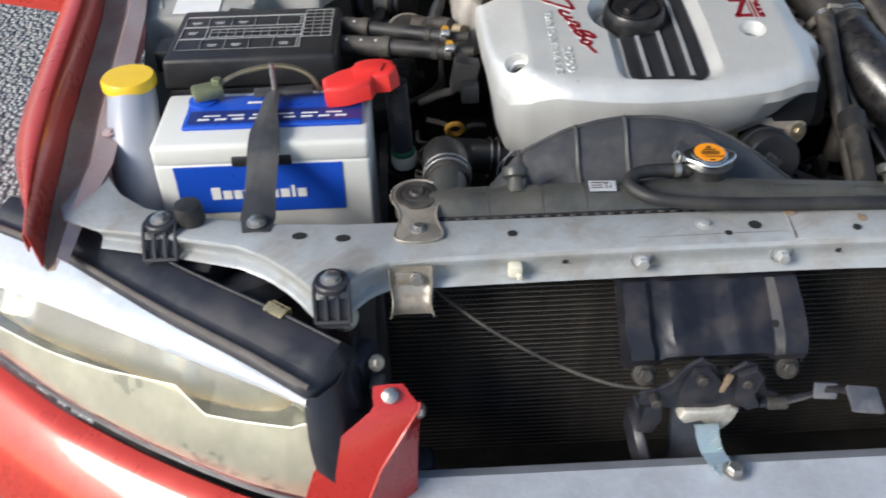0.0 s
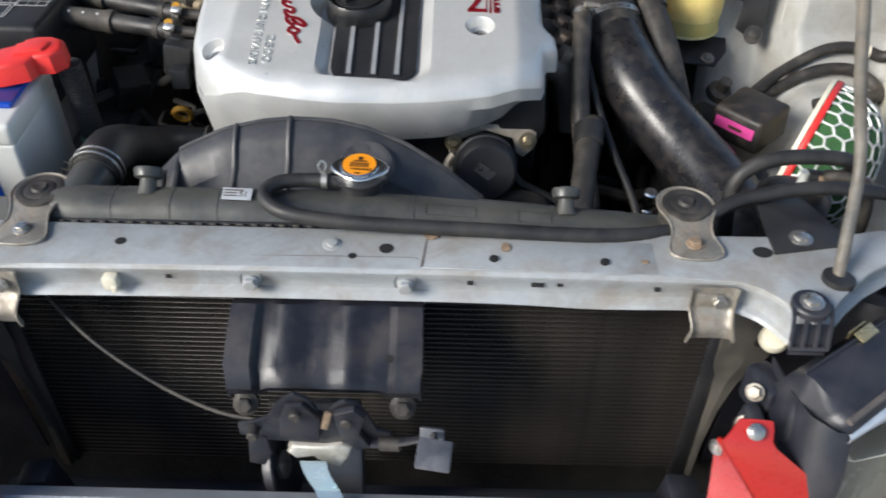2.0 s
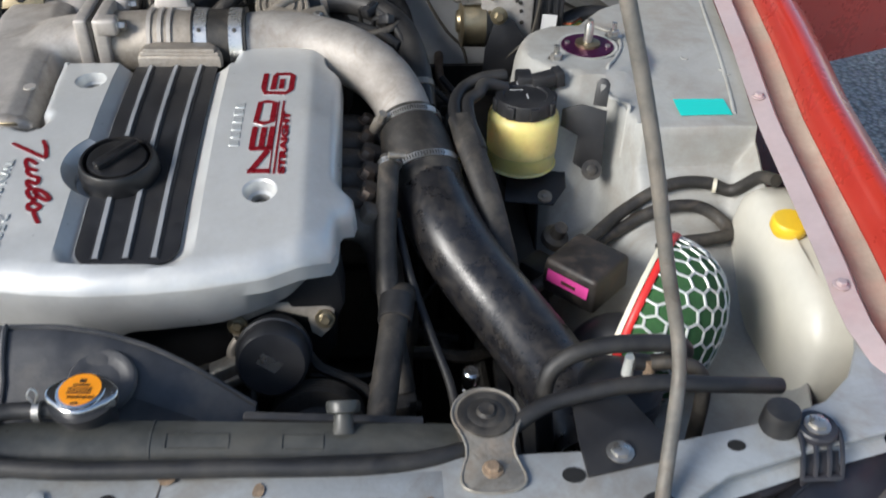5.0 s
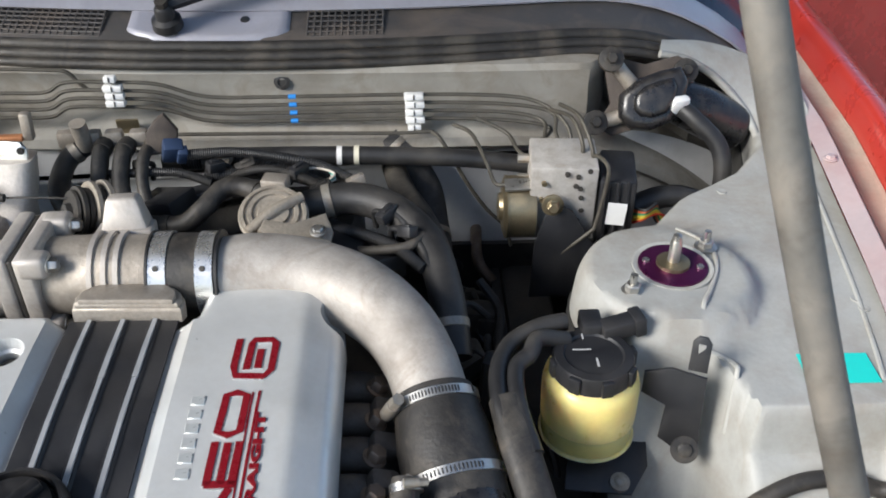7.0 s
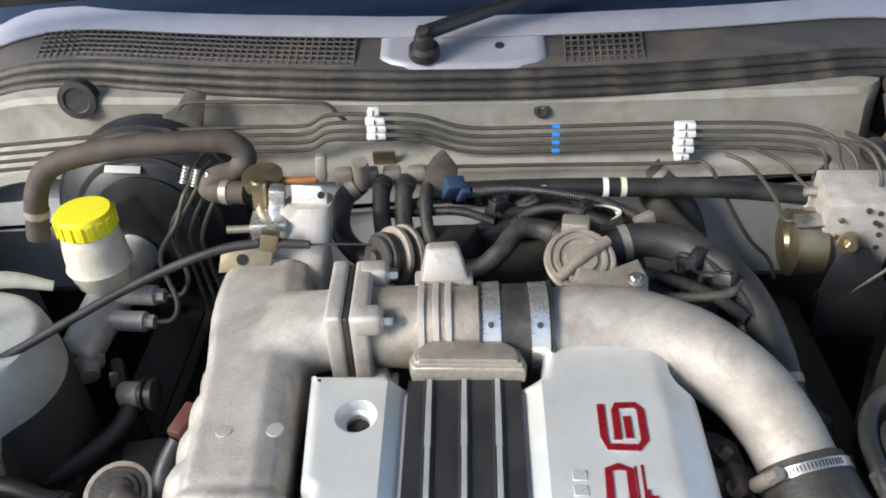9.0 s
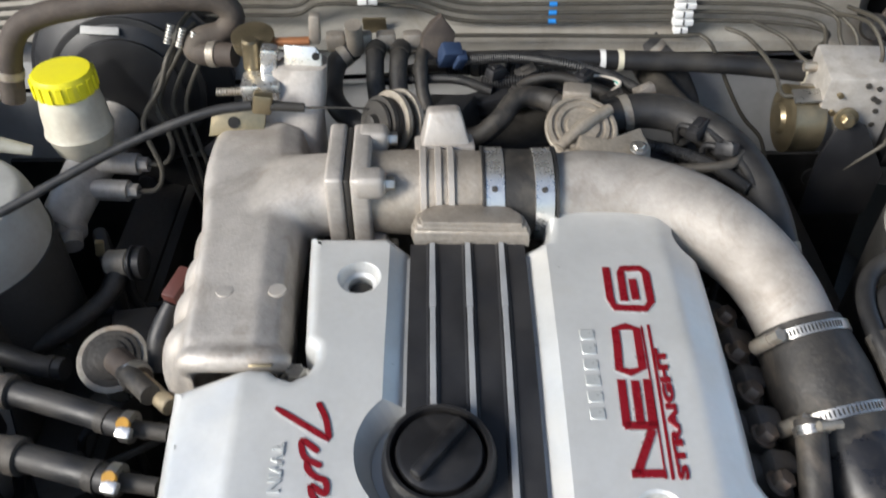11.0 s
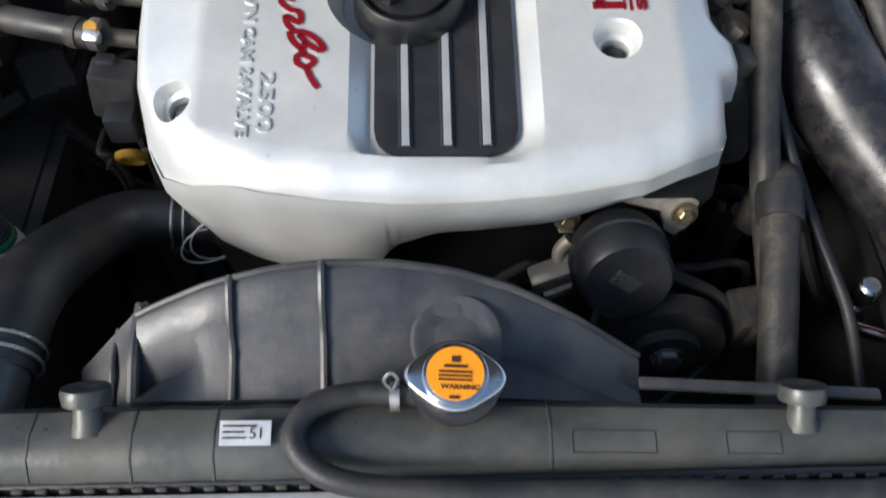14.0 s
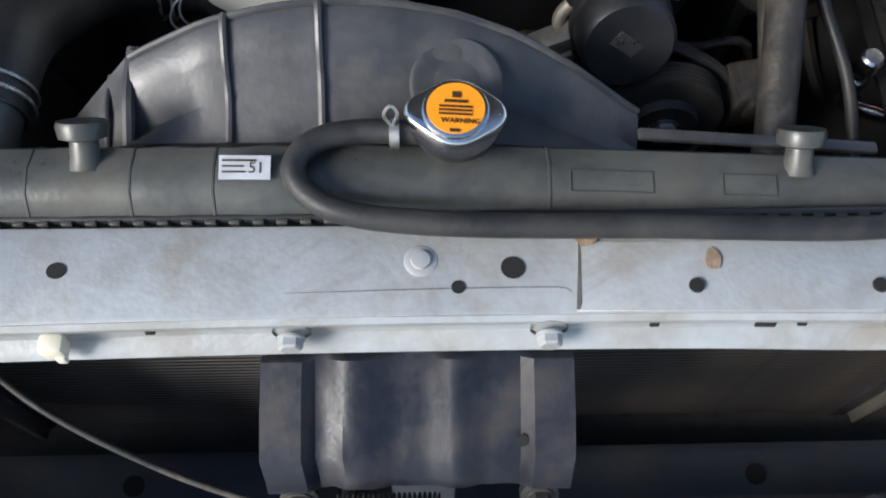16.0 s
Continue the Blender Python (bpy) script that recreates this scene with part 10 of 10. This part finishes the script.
lathe(bm, (-0.492, 0.80, 0.680), (-0.2, -0.8, 0.1), [(0, 0.024), (0.008, 0.024), (0.010, 0.010)], 20)
part("end_plug", bm, M_BLOCK, mc)
rc = V(-0.444, 0.842, 0.866)
bm = B()
lathe(bm, rc - V(0, 0, 0.100), (0, 0, 1), [(0, 0.022), (0.010, 0.032), (0.030, 0.037), (0.034, 0.039), (0.037, 0.037), (0.060, 0.036), (0.078, 0.033), (0.084, 0.030)], 32)
part("reservoir", bm, M_CLOUDY, mc, "cloudy plastic reservoir")
bm = B()
lathe(bm, rc - V(0, 0, 0.018), (0, 0, 1), [(0, 0.031), (0.003, 0.0340), (0.022, 0.0335), (0.026, 0.031), (0.0265, 0.018)], 36)
cp_ = part("cap", bm, M_YELLOWLEMON, mc, "lemon yellow cap")
for a in range(0, 360, 20):
    bm = B() if a == 0 else bm
    q = rc + V(0.034 * math.cos(radians(a)), 0.034 * math.sin(radians(a)), -0.006)
    box(bm, q, (0.003, 0.006, 0.018), (0, 0, a))
part("grip_rib", bm, M_YELLOWLEMON, cp_)
for k, (x, y, z) in enumerate(((-0.425, 0.862, 0.735), (-0.435, 0.835, 0.715))):
    bm = B()
    cyl(bm, (x - 0.02, y, z), (x + 0.03, y - 0.004, z), 0.013, seg=14)
    cyl(bm, (x + 0.03, y - 0.004, z), (x + 0.042, y - 0.005, z), 0.009, seg=6)
    part("outlet_union", bm, M_BLOCK, mc)
    bm = B()
    tube(bm, [(x + 0.04, y - 0.005, z), (x + 0.065, y - 0.006, z + 0.004), (x + 0.075, y, z + 0.03), (x + 0.060, y + 0.02, z + 0.08), (x + 0.085, y + 0.035, z + 0.12), (x + 0.10, y + 0.05, z + 0.155), (x + 0.12, y + 0.10, z + 0.165)], 0.0032, 8, 8)
    part("pipe", bm, M_PIPESTEEL, mc)
for k in range(3):
    bm = B()
    tube(bm, [(-0.30 + 0.012 * k, 0.93, 0.88), (-0.325 + 0.014 * k, 0.915, 0.865), (-0.365 + 0.016 * k, 0.90, 0.80), (-0.355 + 0.012 * k, 0.895, 0.76), (-0.345 + 0.012 * k, 0.89, 0.68), (-0.33, 0.88, 0.60)], 0.003, 8, 8)
    solo("brake_pipe", bm, M_PIPESTEEL, "thin dirty steel brake pipe by the servo", "pipe", group="brake pipes by the servo")
bm = B()
tube(bm, [(-0.60, 0.76, 0.835), (-0.53, 0.79, 0.815), (-0.485, 0.80, 0.797)], [0.010, 0.010, 0.006], 14, 6)
solo("cable_sleeve", bm, M_CLOUDY, "pale printed sleeve on a cable", "sleeve")
fdm = thing("fuel_damper", -0.345, 0.556, 0.70, "ringed zinc fuel pulsation damper", "fuel damper")
for k, r in enumerate((0.034, 0.028, 0.022, 0.016)):
    bm = B()
    lathe(bm, V(-0.346, 0.556, 0.722) + V(0.05, -0.42, 0.9) * (0.003 * k), (0.05, -0.42, 0.9), [(0, r - 0.004), (0.001, r), (0.003, r), (0.004, r - 0.003)], 32)
    part("ring", bm, M_BRACKET if k == 0 else M_DARK, fdm)
bm = B()
cyl(bm, (-0.347, 0.558, 0.68), (-0.347, 0.556, 0.716), 0.018, seg=20)
part("body", bm, M_STEEL, fdm)
na, nb_ = V(-0.330, 0.536, 0.742), V(-0.262, 0.468, 0.760)
nd = (nb_ - na).normalized()
bm = B()
tube(bm, [na - nd * 0.004, na + nd * 0.012, na + nd * 0.042], [0.013, 0.0125, 0.0125], 16, 5)
part("rubber_elbow", bm, M_HOSEBROWN, fdm, "grey-brown rubber elbow")
for k in range(3):
    bm = B()
    lathe(bm, na + nd * (0.028 + 0.0045 * k), nd, [(0, 0.0125), (0.0005, 0.0148), (0.003, 0.0148), (0.0035, 0.0125)], 20)
    part("clamp_ring", bm, M_STEEL, fdm, "steel clamp ring")
bm = B()
cyl(bm, na + nd * 0.040, nb_, 0.0085, seg=16, bevel=0.001)
part("nozzle", bm, M_TAN, fdm, "tan-coloured pipe stub")
for x, y, z in ((-0.284, 0.443, 0.762), (-0.280, 0.390, 0.764)):
    he = thing("hose_end", x, y, z, "zinc hose clamp with a yellow paint dot on a fitting", "fitting", group="hose end fittings")
    bm = B()
    cyl(bm, (x - 0.006, y + 0.002, z), (x + 0.028, y - 0.004, z), 0.0075, seg=14)
    part("stub", bm, M_DARK, he)
    bm = B()
    lathe(bm, V(x - 0.012, y + 0.004, z), (1, -0.2, 0), [(0, 0.0120), (0.0003, 0.0136), (0.009, 0.0136), (0.0093, 0.0120)], 20)
    part("band", bm, M_STEEL, he)
    bm = B()
    box(bm, (x - 0.006, y - 0.010, z + 0.010), (0.014, 0.010, 0.009), (30, 0, -12), 0.002)
    part("screw_housing", bm, M_BAND, he, "bright clamp screw housing")
    bm = B()
    cyl(bm, (x - 0.007, y - 0.004, z + 0.012), (x - 0.007, y - 0.006, z + 0.0165), 0.0055, seg=14)
    part("paint_dot", bm, M_OCHRE, he, "yellow paint dot")
cpl = thing("coil_plug", -0.268, 0.345, 0.73, "grey-black wiring plug beside the engine cover", "connector")
bm = B()
box(bm, (-0.268, 0.345, 0.750), (0.036, 0.026, 0.046), (0, 10, 0), 0.004)
part("body", bm, M_RUBBER, cpl)
bm = B()
box(bm, (-0.262, 0.322, 0.735), (0.024, 0.022, 0.028), (0, 0, 0), 0.003)
part("socket", bm, M_BLACKP, cpl)
bm = B()
box(bm, (-0.270, 0.352, 0.7745), (0.014, 0.010, 0.006), (0, 10, 0), 0.001)
part("lock_tab", bm, M_BLACKP, cpl)
bm = B()
tube(bm, [(-0.274, 0.355, 0.730), (-0.284, 0.372, 0.71), (-0.300, 0.40, 0.69), (-0.33, 0.43, 0.66)], 0.0065, 10, 5)
part("lead", bm, M_RUBBER, cpl)
for k, (dx, dz, r) in enumerate(((0.0, 0.0, 0.020), (0.012, 0.004, 0.024), (0.030, 0.010, 0.018))):
    bm = B()
    c_ = V(-0.208 + dx, 0.262 + 0.004 * k, 0.640 + dz)
    tube(bm, [c_ + V(r * math.cos(a), 0.006 * math.sin(a * 1.5), r * 1.15 * math.sin(a)) for a in np.linspace(0.4, 5.8, 26)], 0.0010, 6, 1, raw=True)
    solo("wire_loop", bm, M_PRINT, "thin pale wire loop hanging below the engine cover", "wire", group="wire loops")
bm = B()
pts = [(-0.282 + 0.0115 * math.cos(a), 0.352 - 0.006 * math.sin(a), 0.657 + 0.0125 * math.sin(a)) for a in np.linspace(0, 2 * math.pi, 24)]
tube(bm, pts, 0.0042, 8, 1, raw=True)
loop = solo("dipstick_loop", bm, M_OCHRE, "small ochre yellow dipstick loop", "dipstick")
bm = B()
tube(bm, [(-0.2665, 0.352, 0.657), (-0.255, 0.356, 0.660), (-0.236, 0.362, 0.655)], 0.0045, 8, 4)
part("stem", bm, M_DARK, loop)

# paper label on the shelf beside the fuse box
bm = B()
sheet(bm, lambda u, v: (-u, v, apron_z(u, v) + 0.002), list(np.linspace(0.636, 0.706, 6)), list(np.linspace(0.520, 0.575, 5)), 0.0006)
solo("paper_label", bm, M_WHITE, "blank white paper label on the inner fender", "sticker")
bm = B()
tube(bm, [(-0.285, 0.385, 0.628), (-0.283, 0.392, 0.58), (-0.275, 0.40, 0.50), (-0.262, 0.41, 0.40), (-0.25, 0.41, 0.31)], 0.004, 8, 6)
solo("dipstick_tube", bm, M_DARK, "dark steel dipstick tube beside the engine", "dipstick tube")

# tangle of small wires and pipes deep in the bay
random.seed(21)
ZONES = ((0.27, 0.41, 0.60, 0.88, 0.58, 0.70, 16), (-0.44, -0.31, 0.42, 0.80, 0.52, 0.66, 16), (-0.02, 0.34, 0.16, 0.25, 0.50, 0.64, 10), (0.30, 0.45, 0.30, 0.55, 0.50, 0.60, 10))
for x0, x1, y0, y1, z0, z1, n in ZONES:
    for k in range(n):
        p = V(random.uniform(x0, x1), random.uniform(y0, y1), random.uniform(z0, z1))
        pts = [p]
        way = V(random.uniform(-1, 1), random.uniform(-1, 1), random.uniform(-0.5, 0.4))
        for j in range(4):
            way = (way + V(random.uniform(-0.7, 0.7), random.uniform(-0.7, 0.7), random.uniform(-0.5, 0.4))).normalized()
            q = pts[-1] + way * random.uniform(0.03, 0.06)
            pts.append(V(min(x1 + 0.02, max(x0 - 0.02, q.x)), min(y1 + 0.02, max(y0 - 0.02, q.y)), min(z1, max(z0 - 0.06, q.z))))
        pts.append(V(pts[-1].x, pts[-1].y, 0.34))
        bm = B()
        tube(bm, pts, random.choice((0.003, 0.0045, 0.006, 0.009)), 8, 6)
        solo("engine_wire", bm, random.choice((M_RUBBER, M_RUBBER, M_RUBBERWORN, M_DARK, M_PIPESTEEL)), "dark oily wire or pipe deep in the bay", "wire", group="wires deep in the bay")
for x, y, z, sx, sy, sz, a in ((0.33, 0.70, 0.66, 0.05, 0.06, 0.05, 20), (0.36, 0.80, 0.64, 0.04, 0.04, 0.07, -15), (0.30, 0.62, 0.68, 0.03, 0.04, 0.03, 30), (-0.37, 0.66, 0.63, 0.05, 0.06, 0.06, 12), (-0.36, 0.56, 0.64, 0.045, 0.04, 0.05, -20), (-0.40, 0.48, 0.62, 0.05, 0.05, 0.05, 30), (0.26, 0.21, 0.60, 0.05, 0.04, 0.05, 12), (0.37, 0.44, 0.57, 0.06, 0.05, 0.05, 25)):
    bm = B()
    box(bm, (x, y, z), (sx, sy, sz), (a * 0.4, a * 0.3, a), 0.006, 2)
    box(bm, (x + 0.004, y - sy * 0.45, z + sz * 0.2), (sx * 0.6, sy * 0.4, sz * 0.5), (a * 0.4, a * 0.3, a), 0.004, 2)
    cyl(bm, (x, y, z), (x, y, 0.34), 0.006, seg=8)
    solo("sensor_block", bm, random.choice((M_BLACKP, M_DARK, M_RUBBERWORN)), "dark oily sensor block deep in the bay", "sensor", group="sensors deep in the bay")

# more plugs, brackets and clips between the hoses at the rear of the engine
random.seed(33)
for x, y, z, m_ in ((0.035, 0.872, 0.848, M_BLACKP), (0.070, 0.880, 0.842, M_RUBBERWORN), (0.135, 0.868, 0.842, M_BLACKP), (0.165, 0.840, 0.832, M_RUBBERWORN), (0.215, 0.815, 0.822, M_BLACKP), (0.245, 0.772, 0.836, M_BLACKP), (0.062, 0.832, 0.846, M_RUBBERWORN), (-0.055, 0.872, 0.850, M_RUBBERWORN), (0.268, 0.738, 0.834, M_BLACKP), (0.205, 0.862, 0.828, M_ALUDIRTY), (0.040, 0.905, 0.842, M_ALUDIRTY)):
    t_ = thing("wiring_connector", x, y, z, "small dusty wiring plug on a loom", "connector", group="small wiring plugs")
    r = (random.uniform(-25, 25), random.uniform(-25, 25), random.uniform(-60, 60))
    w_ = random.uniform(0.018, 0.030)
    bm = B()
    box(bm, (x, y, z), (w_, 0.014, 0.013), r, 0.002)
    b_ = part("shell", bm, m_, t_)
    bm = B()
    box(bm, (x, y, z + 0.007), (w_ * 0.5, 0.006, 0.004), r, 0.001)
    part("latch", bm, m_, b_)
    bm = B()
    q = V(x, y, z)
    tube(bm, [q, q + V(random.uniform(-0.02, 0.02), 0.015, -0.006), q + V(random.uniform(-0.04, 0.04), 0.02, -0.03)], 0.0035, 8, 5)
    part("lead", bm, M_RUBBER, t_)
